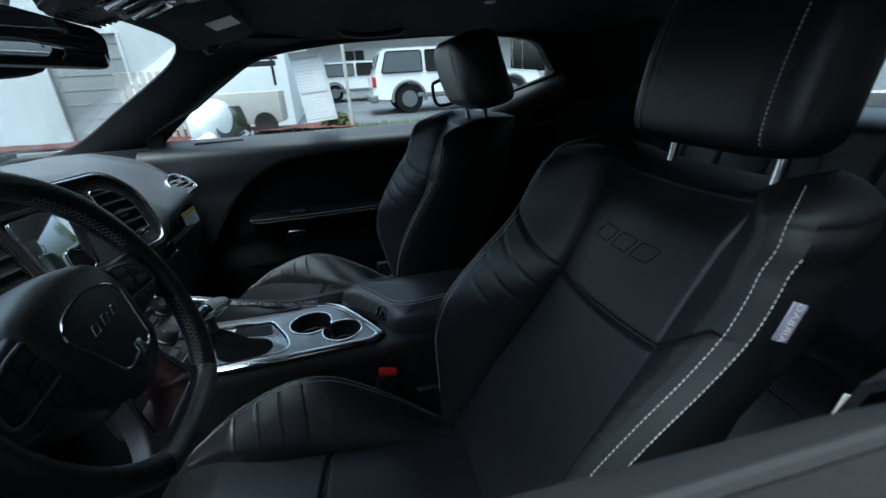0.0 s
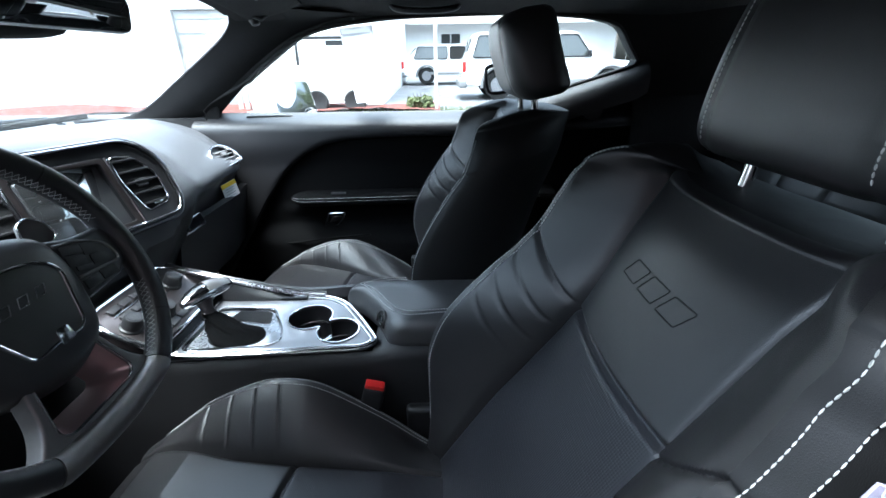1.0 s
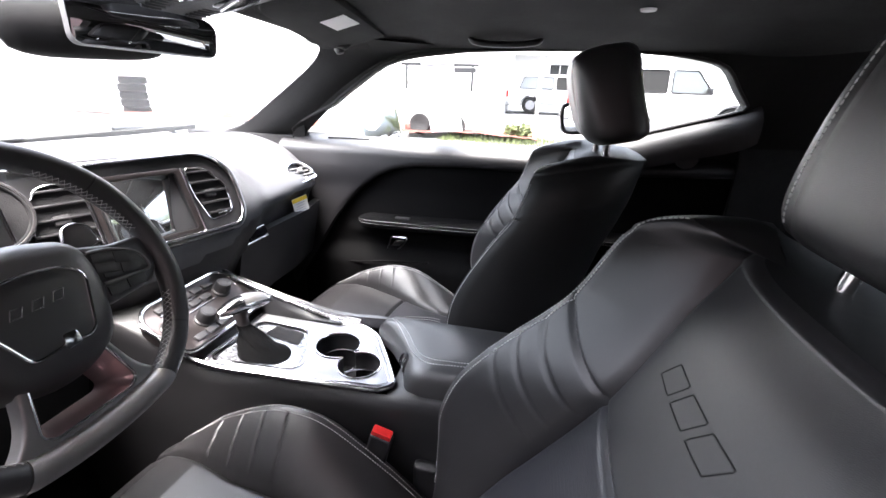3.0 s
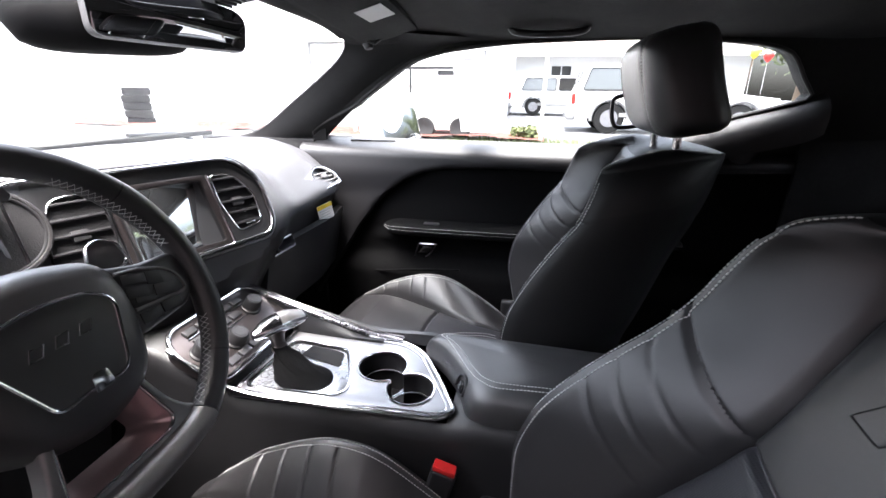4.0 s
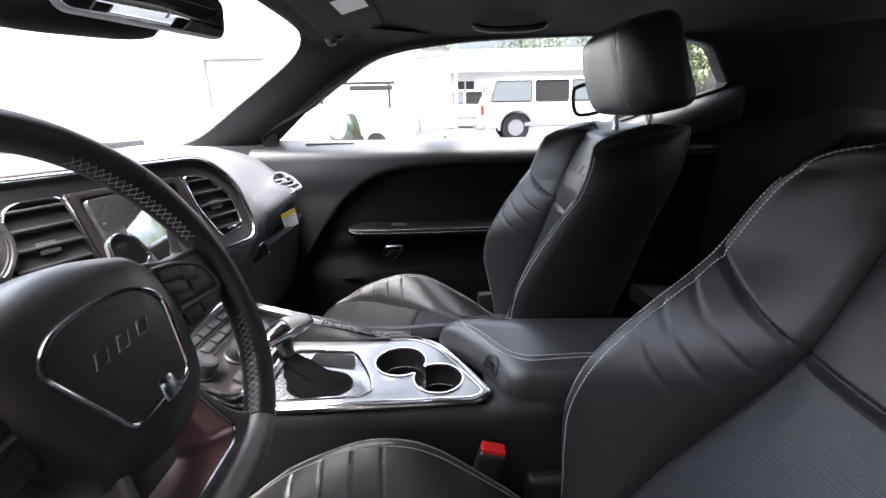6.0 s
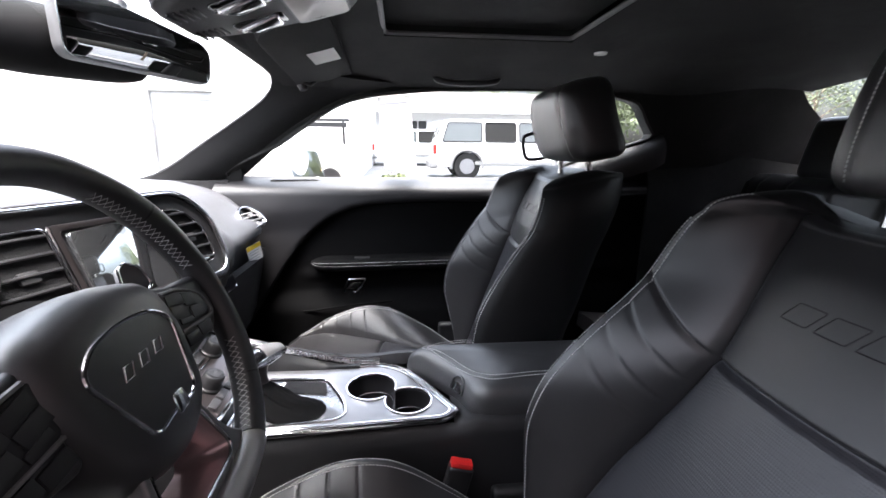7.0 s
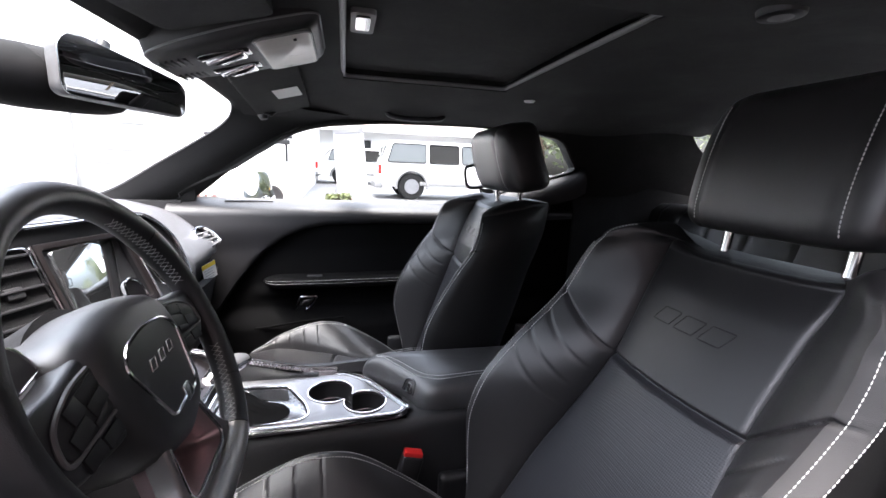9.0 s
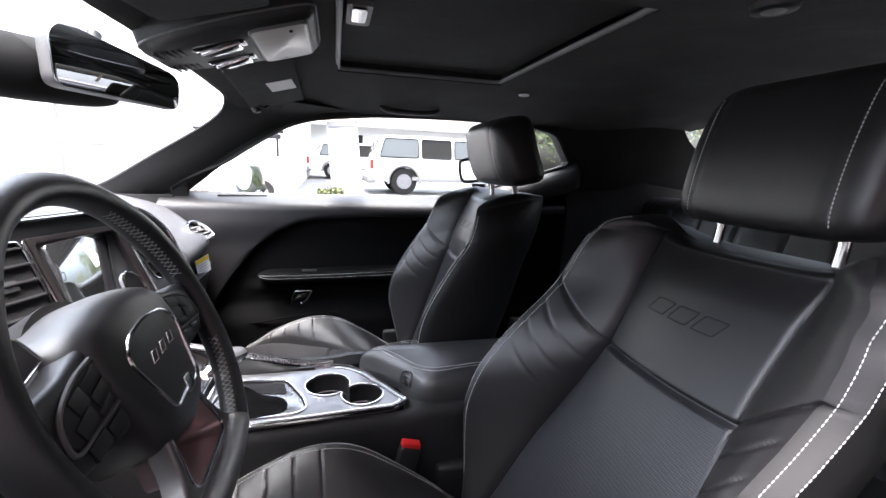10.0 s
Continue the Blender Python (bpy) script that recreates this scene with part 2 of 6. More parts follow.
def tube(points, radius, n=10, closed=False, squash=1.0):
    """A round bar along the points; radius may be a list."""
    p = np.array(points, float)
    m = len(p)
    tan = np.roll(p, -1, 0) - np.roll(p, 1, 0) if closed else np.gradient(p, axis=0)
    tan /= np.linalg.norm(tan, axis=1)[:, None]
    ref = np.array([0.0, 0, 1]) if abs(tan[0][2]) < 0.9 else np.array([1.0, 0, 0])
    u = np.cross(tan[0], ref)
    u /= np.linalg.norm(u)
    rows = []
    for i in range(m):
        u = u - tan[i] * (u @ tan[i])
        u /= np.linalg.norm(u)
        v = np.cross(tan[i], u)
        r = radius[i] if isinstance(radius, (list, tuple, np.ndarray)) else radius
        rows.append([p[i] + r * (math.cos(a) * u + squash * math.sin(a) * v) for a in np.linspace(0, 2 * math.pi, n, endpoint=False)])
    if closed:
        rows.append(rows[0])
    return mesh("tube", *grid(rows, True, not closed))


def box(sx, sy, sz, r=0.004, seg=2, m=None):
    """A bevelled block, centred, optionally placed by m."""
    bm = bmesh.new()
    bmesh.ops.create_cube(bm, size=1)
    bmesh.ops.scale(bm, vec=(sx, sy, sz), verts=bm.verts)
    if r:
        bmesh.ops.bevel(bm, geom=bm.edges[:], offset=min(r, 0.48 * min(sx, sy, sz)), segments=seg, affect="EDGES", profile=0.6)
    if m is not None:
        bmesh.ops.transform(bm, matrix=m, verts=bm.verts)
    return bm


def prism(outline, depth, r=0.002, holes=(), m=None, seg=2):
    """A plate: an outline in the xy plane, with holes, raised from z = -depth to 0, its upper edges softened."""
    bm = bmesh.new()
    edges = []
    for loop in (outline, *holes):
        vs = [bm.verts.new((float(p[0]), float(p[1]), 0)) for p in loop]
        edges += [bm.edges.new((vs[i], vs[(i + 1) % len(vs)])) for i in range(len(vs))]
    if holes:
        bmesh.ops.triangle_fill(bm, use_beauty=True, edges=edges, normal=(0, 0, 1))
    else:
        bm.faces.new([e.verts[0] for e in edges])
    for f in bm.faces:
        if f.normal.z < 0:
            f.normal_flip()
    bm.normal_update()
    top = bm.faces[:]
    ret = bmesh.ops.extrude_face_region(bm, geom=top)
    low = [v for v in ret["geom"] if isinstance(v, bmesh.types.BMVert)]
    for v in low:
        v.co.z = -depth
    # extrude_face_region leaves the first faces in place as the other side
    bmesh.ops.recalc_face_normals(bm, faces=bm.faces)
    if r:
        rim = [e for e in bm.edges if all(abs(v.co.z) < 1e-6 for v in e.verts) and any(abs(f.normal.z) < 0.5 for f in e.link_faces) and any(abs(f.normal.z) > 0.5 for f in e.link_faces)]
        bmesh.ops.bevel(bm, geom=rim, offset=r, segments=seg, affect="EDGES", profile=0.5)
    if m is not None:
        bmesh.ops.transform(bm, matrix=m, verts=bm.verts)
    return bm


def lathe(profile, n=32, m=None):
    """Turns (radius, height) pairs round z."""
    rows = [[(r * math.cos(a), r * math.sin(a), h) for a in np.linspace(0, 2 * math.pi, n, endpoint=False)] for r, h in profile]
    me = mesh("lathe", *grid(rows, True, True))
    if m is not None:
        me.transform(m)
    return me


def stitches(curve, length=0.0042, gap=0.0013, r=0.0009):
    """Short threads laid along a curve, each a little bar."""
    p = np.array(curve, float)
    s = np.concatenate([[0], np.cumsum(np.linalg.norm(np.diff(p, axis=0), axis=1))])
    verts, faces = [], []
    at = 0.0
    while at + length < s[-1]:
        a = np.array([np.interp(at, s, p[:, k]) for k in range(3)])
        b = np.array([np.interp(at + length, s, p[:, k]) for k in range(3)])
        d = (b - a) / np.linalg.norm(b - a)
        u = np.cross(d, (0.3, 0.2, 1.0))
        u /= np.linalg.norm(u)
        v = np.cross(d, u)
        k = len(verts)
        for c, q in ((a, 0.5), ((a + b) / 2, 1.0), (b, 0.5)):
            verts += [c + r * q * (math.cos(t) * u + math.sin(t) * v) for t in (0.4, 1.97, 3.54, 5.11)]
        for i in (0, 4):
            faces += [(k + i + j, k + i + (j + 1) % 4, k + i + 4 + (j + 1) % 4, k + i + 4 + j) for j in range(4)]
        at += length + gap
    return mesh("stitching", verts, faces)


def plane_frame(origin, normal, up=(0, 0, 1)):
    """A pose with z along the normal, y as near to up as it goes."""
    z = Vector(normal).normalized()
    x = Vector(up).cross(z).normalized()
    y = z.cross(x)
    return Matrix(((x.x, y.x, z.x, origin[0]), (x.y, y.y, z.y, origin[1]), (x.z, y.z, z.z, origin[2]), (0, 0, 0, 1)))


# ---- the cabin's shell: x runs to the car's rear, y to its passenger side ----
def glass_y(z):
    return 0.765 - 0.483 * (z - 0.97)


WINDOW = [(-0.600, 0.972), (-0.44, 1.092), (-0.34, 1.155), (-0.255, 1.203), (-0.17, 1.228), (-0.05, 1.243), (0.08, 1.252), (0.36, 1.257), (0.55, 1.249), (0.645, 1.236),
          (0.690, 1.218), (0.735, 1.168), (0.772, 1.128), (0.755, 1.115), (0.655, 1.083), (0.56, 1.053), (0.44, 1.012), (0.33, 0.982), (0.26, 0.972)]
SHELL = [(-0.66, 0.86), (1.05, 0.86), (1.75, 0.95), (1.50, 1.10), (1.27, 1.235), (1.20, 1.29), (1.0, 1.30), (0.5, 1.315), (0.0, 1.305), (-0.16, 1.275), (-0.30, 1.215), (-0.47, 1.115), (-0.66, 0.985)]


def bend_to_side(bm, side, inner):
    """Lays a plate drawn in x and z onto the leaning side of the car."""
    for v in bm.verts:
        x, z, d = v.co
        v.co = (x, side * (glass_y(z) + inner - d), z)
    bmesh.ops.recalc_face_normals(bm, faces=bm.faces)
    return bm


for side, wall_name, win_name in ((1, "wall_east", "window_1"), (-1, "wall_west", "window_2")):
    ring = spline(WINDOW, 120, True)
    wall = part(wall_name, bend_to_side(prism(SHELL, 0.05, 0.0, holes=[ring]), side, -0.016), LINER)
    tagged(wall, "dark cloth-covered pillars and roof rail round the side glass", "cabin side", kind="structure")
    seal = np.array([(p[0], side * (glass_y(p[1]) - 0.017), p[1]) for p in ring])
    part("window_seal", tube(seal, 0.005, 8, True), RUBBER, wall, "black rubber window seal")
    if side == 1:
        pane = part(win_name, bend_to_side(prism(spline([(p[0] * 1.0, p[1]) for p in WINDOW], 90, True), 0.004, 0), side, 0.012), GLASS)
        pane.visible_shadow = False
        tagged(pane, "clear side window glass spotted with rain", "window", kind="structure")

# pillar between windscreen and passenger window
for side in (1, -1):
    e1 = spline([(-0.625, 0.775, 0.955), (-0.44, 0.703, 1.092), (-0.255, 0.650, 1.206), (-0.14, 0.632, 1.243), (-0.02, 0.622, 1.262)], 30)
    e2 = spline([(-0.99, 0.735, 0.955), (-0.835, 0.733, 0.996), (-0.665, 0.695, 1.094), (-0.50, 0.632, 1.186), (-0.440, 0.600, 1.226), (-0.418, 0.572, 1.250), (-0.405, 0.515, 1.266), (-0.400, 0.43, 1.279)], 30)
    rows = []
    for i in range(30):
        a, b = e1[i], e2[i]
        inward = np.array([0.35, -0.75, -0.35])
        inward /= np.linalg.norm(inward)
        ring = [a + (b - a) * s + inward * 0.022 * math.sin(math.pi * s) ** 1.1 for s in np.linspace(0, 1, 12)]
        ring += [a + (b - a) * s - inward * (0.012 + 0.012 * math.sin(math.pi * s)) for s in np.linspace(1, 0, 8)]
        rows.append([(p[0], side * p[1], p[2]) for p in ring])
    pillar = part("pillar", mesh("pillar", *grid(rows, True, True)), PILLAR)
    tagged(pillar, "dark grey plastic windscreen pillar trim", "pillar", kind="structure")

# ledges under the rear part of the side windows
for side in (1, -1):
    base = spline([(0.30, 0.966), (0.44, 1.000), (0.56, 1.040), (0.655, 1.070), (0.755, 1.100), (0.80, 1.125)], 30)
    rows = [[(x, side * (glass_y(z) - 0.016 + a * smooth(0.87, 0.78, x)), z + b) for a, b in ((-0.004, 0.010), (-0.016, 0.006), (-0.034, -0.006), (-0.048, -0.024), (-0.054, -0.050), (-0.050, -0.085))] for x, z in base]
    ledge = part("window_ledge", sheet(rows, 0.006), SOFT)
    tagged(ledge, "dark grey plastic ledge below the quarter window", "trim", kind="structure")

# headliner with the sunroof opening
SUN = (-0.098, 0.325, 0.296)


def roof_z(x, y):
    z = 1.347 - (0.215 - 0.12 * smooth(0.75, 1.15, x)) * y * y
    z -= 0.045 * (1 - smooth(-0.40, -0.08, x)) ** 1.5
    z -= 0.030 * smooth(0.55, 1.35, x)
    return z


xs = sorted(set(list(np.linspace(-0.372, 1.26, 60)) + [SUN[0], SUN[1]]))
ys = sorted(set(list(np.linspace(-0.615, 0.615, 42)) + [-SUN[2], SUN[2]]))
verts, faces = [], []
for x in xs:
    half = lerp([(-0.372, 0.50), (-0.30, 0.545), (-0.22, 0.585), (-0.10, 0.61), (1.26, 0.615)], x) / 0.615
    for y in ys:
        yy = y if abs(y) <= SUN[2] + 1e-6 else math.copysign(SUN[2] + (abs(y) - SUN[2]) * (half * 0.615 - SUN[2]) / (0.615 - SUN[2]), y)
        verts.append((x, yy, roof_z(x, yy)))
for i in range(len(xs) - 1):
    for j in range(len(ys) - 1):
        cx, cy = (xs[i] + xs[i + 1]) / 2, (ys[j] + ys[j + 1]) / 2
        if SUN[0] < cx < SUN[1] and abs(cy) < SUN[2]:
            continue
        k = i * len(ys) + j
        faces.append((k, k + 1, k + len(ys) + 1, k + len(ys)))
bm = bmesh.new()
me = mesh("ceiling", verts, faces)
bm.from_mesh(me)
for f in bm.faces:
    if f.normal.z > 0:
        f.normal_flip()
bm.normal_update()
bmesh.ops.solidify(bm, geom=bm.faces[:], thickness=-0.012)
ceiling = part("ceiling", bm, LINER)
tagged(ceiling, "dark grey cloth headliner with a sunroof opening", "headliner", kind="structure")
lid = []
for x in np.linspace(-0.90, 1.29, 24):
    lid.append([(x, y, min(roof_z(x, y), 1.40) + 0.055 + 0.05 * smooth(-0.30, -0.42, x)) for y in np.linspace(-0.62, 0.62, 16)] if x > -0.42 else None)
lid = [r for r in lid if r]
roof = part("roof", sheet(lid, 0.01), WHITE_PAINT)
tagged(roof, "white painted steel car roof", "roof", kind="structure")

sunroof = thing("sunroof", "closed sunroof shade in dark cloth with grey surround", "sunroof", pose(0, 0, 0))
corner = [(SUN[0], -SUN[2]), (SUN[1], -SUN[2]), (SUN[1], SUN[2]), (SUN[0], SUN[2])]
rim = rounded(corner, 0.035, 6)
wallrows = [[(p[0], p[1], roof_z(p[0], p[1]) - 0.004) for p in rounded(corner, 0.02, 6)],
            [(p[0] * 1.0, p[1], roof_z(p[0], p[1]) + 0.03) for p in rim],
            [(p[0], p[1], 1.382) for p in rim]]
part("recess", mesh("recess", *grid(wallrows, True)), LINER, sunroof)
part("shade_panel", prism([(p[0], p[1]) for p in rounded([(-0.13, -0.34), (0.36, -0.34), (0.36, 0.34), (-0.13, 0.34)], 0.03)], 0.012, 0.002, m=pose(0, 0, 1.353)), LINER, sunroof)
edge = [(p[0], p[1], roof_z(p[0], p[1]) - 0.005) for p in rounded(corner, 0.02, 6)]
part("surround", tube(edge, 0.0052, 8, True), SHELL_GREY, sunroof, "thin grey sunroof surround")
part("shade_handle", prism(rounded([(-0.086, -0.118), (-0.047, -0.118), (-0.047, -0.018), (-0.086, -0.018)], 0.010), 0.010, 0.002, m=pose(0, 0, 1.343)), GREY_TRIM, sunroof, "light grey pull handle")
part("handle_pocket", prism(rounded([(-0.078, -0.108), (-0.055, -0.108), (-0.055, -0.045), (-0.078, -0.045)], 0.007), 0.004, 0.001, m=pose(0, 0, 1.3335)), PIANO, sunroof)

# trim along the top of the windscreen
def header_z(y):
    return 1.290 - 0.060 * y * y


rows = []
for y in np.linspace(-0.47, 0.47, 40):
    top = header_z(y)
    rows.append([(-0.404, y, top + 0.010), (-0.402, y, top - 0.002), (-0.394, y, top - 0.009), (-0.380, y, min(top - 0.008, roof_z(-0.38, y) - 0.004)), (-0.355, y, roof_z(-0.355, y) - 0.003), (-0.335, y, roof_z(-0.335, y) + 0.003)])
header = part("header_trim", sheet(rows, 0.004), LINER)
tagged(header, "dark trim along the top of the windscreen", "trim", kind="structure")

# floor pan, bulkhead and rear wall close the cabin
floor = part("floor", box(2.6, 1.62, 0.06, 0.01, m=pose(0.25, 0, 0.22)), FELT)
tagged(floor, "black carpet over the cabin floor", "floor", kind="structure")
tunnel = part("floor_tunnel", box(1.6, 0.24, 0.22, 0.05, 4, m=pose(0.1, 0, 0.34)), FELT)
tagged(tunnel, "black carpeted transmission tunnel", "floor", kind="structure")
bulk = part("wall_north", box(0.05, 1.6, 0.72, 0.01, m=pose(-1.02, 0, 0.59)), FELT)
tagged(bulk, "black lined bulkhead under the dashboard", "wall", kind="structure")
rear = part("wall_south", box(0.05, 1.5, 0.75, 0.01, m=pose(1.50, 0, 0.60)), FELT)
tagged(rear, "black lined wall behind the rear bench", "wall", kind="structure")
shelf = part("parcel_shelf", box(0.62, 1.46, 0.02, 0.006, m=pose(1.52, 0, 0.985)), FELT)
tagged(shelf, "black carpeted rear parcel shelf", "shelf", kind="structure")

# rear glass and windscreen
ry = [[(1.25 + 0.55 * s, y, 1.312 - 0.095 * y * y - 0.30 * s) for y in np.linspace(-0.62, 0.62, 15)] for s in np.linspace(0, 1, 8)]
backlight = part("window_3", sheet(ry, 0.004), GLASS)
backlight.visible_shadow = False
tagged(backlight, "sloping rear window glass", "window", kind="structure")
ws = []
for s in np.linspace(0, 1, 14):
    row = []
    for q in np.linspace(-1, 1, 25):
        half = 0.80 + (0.52 - 0.80) * s
        x = -0.93 + (-0.345 + 0.93) * s + 0.05 * (q * q) * (1 - s)
        z = 0.975 + (1.305 - 0.975) * s + 0.016 * math.sin(math.pi * s) - 0.03 * q * q * s
        row.append((x - 0.01, q * half, z + 0.008))
    ws.append(row)
screen = part("window_4", sheet(ws, 0.005), GLASS)
screen.visible_shadow = False
tagged(screen, "raked clear windscreen glass", "window", kind="structure")

# doors
INSET = [(-0.66, 0.41), (-0.53, 0.61), (-0.475, 0.70), (-0.427, 0.762), (-0.37, 0.824), (-0.306, 0.872), (-0.235, 0.903), (-0.16, 0.917), (0.013, 0.925), (0.21, 0.924), (0.45, 0.930), (0.80, 0.945)]


def door_y(x, z):
    """The inner face of the door's trim."""
    edge_z = lerp(INSET, x)
    y = 0.703 + 0.010 * smooth(0.2, 0.7, x)
    y += 0.072 * smooth(0.925, 0.978, z) ** 1.6
    y += 0.016 * smooth(0.90, 0.80, z)
    y += 0.030 * smooth(edge_z + 0.002, edge_z - 0.014, z)
    y -= 0.050 * smooth(0.60, 0.52, z) * smooth(-0.62, -0.40, x)
    y -= 0.012 * bump(z, 0.655, 0.02) * smooth(-0.44, -0.36, x)
    return y


doors = {}
for side, name in ((1, "door_1"), (-1, "door_2")):
    xs_ = np.linspace(-0.66, 0.82, 120)
    door = part(name, sheet([[(x, side * door_y(x, z), z) for z in np.linspace(lerp(INSET, x) - 0.003, 0.976, 70)] for x in xs_], 0.015), SOFT)
    doors[side] = tagged(door, "dark grey moulded door trim with a sunken panel and armrest", "car door", kind="structure")
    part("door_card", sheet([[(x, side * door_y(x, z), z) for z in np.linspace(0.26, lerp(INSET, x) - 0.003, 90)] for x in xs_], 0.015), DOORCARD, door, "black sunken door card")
    pipe = [(x, side * (door_y(x, lerp(INSET, x) + 0.006) - 0.001), lerp(INSET, x) + 0.002) for x in np.linspace(-0.56, 0.80, 120)]
    pipe = spline(pipe[::4], 120)
    part("piping", tube(pipe, 0.0035, 8), DARK, door)
    # padded armrest with a rolled, twin-stitched edge
    def nose(x):
        return math.sqrt(max(0.0, 1 - (1 - smooth(-0.376, -0.30, x)) ** 2))

    rows = []
    for x in np.linspace(-0.374, 0.55, 60):
        k, up_ = nose(x), 0.010 * smooth(-0.3, 0.3, x)
        out = 0.706 - 0.058 * k - 0.006 * smooth(-0.3, 0.2, x)
        ring = [(0.735, 0.018), (out + 0.026, 0.018), (out + 0.012, 0.0165), (out + 0.004, 0.012), (out + 0.001, 0.0075), (out + 0.0025, 0.005), (out, 0.002), (out + 0.001, -0.007), (out + 0.007, -0.015), (out + 0.022, -0.021), (0.735, -0.024)]
        rows.append([(x, side * a, 0.700 + up_ + b * (0.12 + 0.88 * k)) for a, b in ring])
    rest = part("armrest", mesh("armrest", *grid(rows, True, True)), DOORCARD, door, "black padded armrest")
    for off, h in ((0.0032, 0.0115), (0.0002, 0.0015)):
        seam = [(x, side * (0.706 - 0.058 * nose(x) - 0.006 * smooth(-0.3, 0.2, x) + off), 0.700 + 0.010 * smooth(-0.3, 0.3, x) + h * (0.12 + 0.88 * nose(x))) for x in np.linspace(-0.366, 0.5, 110)]
        part("stitching", stitches(seam, r=0.0006), THREAD, rest)
    # sill slot for the side demister
    part("demister_slot", box(0.155, 0.012, 0.006, 0.002, m=pose(-0.415, side * 0.744, 0.973, 0, 0, side * 2)), FELT, door, "black slotted demister outlet")
    for k in range(2):
        part("slot_bar", box(0.15, 0.0022, 0.004, 0.001, m=pose(-0.415, side * (0.741 + 0.006 * k), 0.977, 0, 0, side * 2)), GREY_TRIM, door)
    # black corner cover at the window's front end
    sail = [(-0.650, 0.962), (-0.580, 0.974), (-0.578, 1.022), (-0.586, 1.022), (-0.602, 1.006)]
    part("corner_cover", prism(rounded(sail, 0.003, 3), 0.010, 0.002, m=Matrix(((1, 0, 0, 0), (0, 0, -side, side * 0.733), (0, 1, 0, 0), (0, 0, 0, 1)))), WEATHERSTRIP, door, "dull black window corner cover")
    # release lever in its cup
    yb = door_y(-0.23, 0.61)
    cup = part("handle_cup", prism(rounded([(-0.062, -0.036), (0.050, -0.030), (0.062, 0.026), (-0.040, 0.034)], 0.02), 0.012, 0.004, m=Matrix(((1, 0, 0, -0.225), (0, 0, -side, side * (yb - 0.004)), (0, 1, 0, 0.606), (0, 0, 0, 1)))), DARK, door)
    loop = [(-0.273, 0.579), (-0.257, 0.632), (-0.195, 0.634), (-0.206, 0.610), (-0.228, 0.585)]
    lever = part("release_lever", tube([(p[0], side * (yb - 0.018), p[1]) for p in rounded(loop, 0.008, 5)], 0.0046, 8, True), CHROME, door, "chrome release lever")
    part("lever_web", prism(rounded([(p[0] + 0.228, p[1] - 0.606) for p in loop], 0.008, 5), 0.004, 0.001, m=Matrix(((1, 0, 0, -0.228), (0, 0, -side, side * (yb - 0.016)), (0, 1, 0, 0.606), (0, 0, 0, 1)))), PIANO, lever)
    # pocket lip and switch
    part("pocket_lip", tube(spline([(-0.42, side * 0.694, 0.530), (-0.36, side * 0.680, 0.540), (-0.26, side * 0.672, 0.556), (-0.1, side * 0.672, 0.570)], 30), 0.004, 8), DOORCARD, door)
    part("switch", box(0.05, 0.018, 0.005, 0.002, m=pose(-0.20, side * 0.684, 0.7215)), BUTTON, door)
    part("outer_skin", sheet([[(x, side * (0.855 + 0.035 * bump(z, 0.72, 0.25)), z) for z in np.linspace(0.28, 0.97, 10)] for x in np.linspace(-0.66, 0.82, 12)], 0.008), WHITE_PAINT, door, "white painted outer door skin")
    part("sill_cap", box(1.47, 0.09, 0.012, 0.004, m=pose(0.08, side * 0.812, 0.966)), WEATHERSTRIP, door)

# footwell sides
for side in (1, -1):
    kick = part("kick_panel", box(0.44, 0.03, 0.76, 0.006, m=pose(-0.84, side * 0.735, 0.595)), FELT)
    tagged(kick, "black carpeted footwell side", "trim", kind="structure")

# rear side trim panels
for side in (1, -1):
    rows = [[(x, side * (0.715 + 0.06 * smooth(0.93, 0.99 + 0.28 * max(0, x - 0.35), z) - 0.10 * smooth(1.0, 1.4, x)), z) for z in np.linspace(0.26, lerp([(0.55, 1.04), (0.77, 1.118), (0.9, 1.10), (1.5, 1.0)], x), 30)] for x in np.linspace(0.80, 1.5, 24)]
    quarter = part("quarter_trim", sheet(rows, 0.012), LINER)
    tagged(quarter, "dark plastic trim beside the rear bench", "trim", kind="structure")
    bm = lathe([(0.0, 0.0), (0.028, 0.0), (0.032, 0.004), (0.032, 0.010), (0.0, 0.012)], 24, m=Matrix(((1, 0, 0, 0.66), (0, 0, -side, side * 0.705), (0, 1, 0, 0.985), (0, 0, 0, 1))))
    part("belt_anchor", bm, DARK, quarter)


# ---- seats ----
BOL = flow([(0.45, 0.02), (0.52, 0.055), (0.60, 0.105), (0.66, 0.140), (0.722, 0.155), (0.77, 0.148), (0.82, 0.128), (0.862, 0.106), (0.901, 0.094), (0.95, 0.098), (1.00, 0.104), (1.03, 0.09)])
SEAM = flow([(0.45, 0.170), (0.61, 0.158), (0.70, 0.141), (0.812, 0.122), (0.90, 0.132), (1.0, 0.146)])
SEAM_SLIM = flow([(0.45, 0.170), (0.61, 0.158), (0.70, 0.141), (0.812, 0.124), (0.90, 0.122), (1.0, 0.127)])
REAR = flow([(0.45, 0.32), (0.60, 0.372), (0.673, 0.405), (0.782, 0.450), (0.872, 0.505), (1.0, 0.550)])
WIDE = flow([(0.45, 0.190), (0.55, 0.208), (0.65, 0.217), (0.88, 0.2155), (0.92, 0.2135), (0.95, 0.209), (0.97, 0.203), (0.985, 0.196), (0.995, 0.189), (1.01, 0.178)])


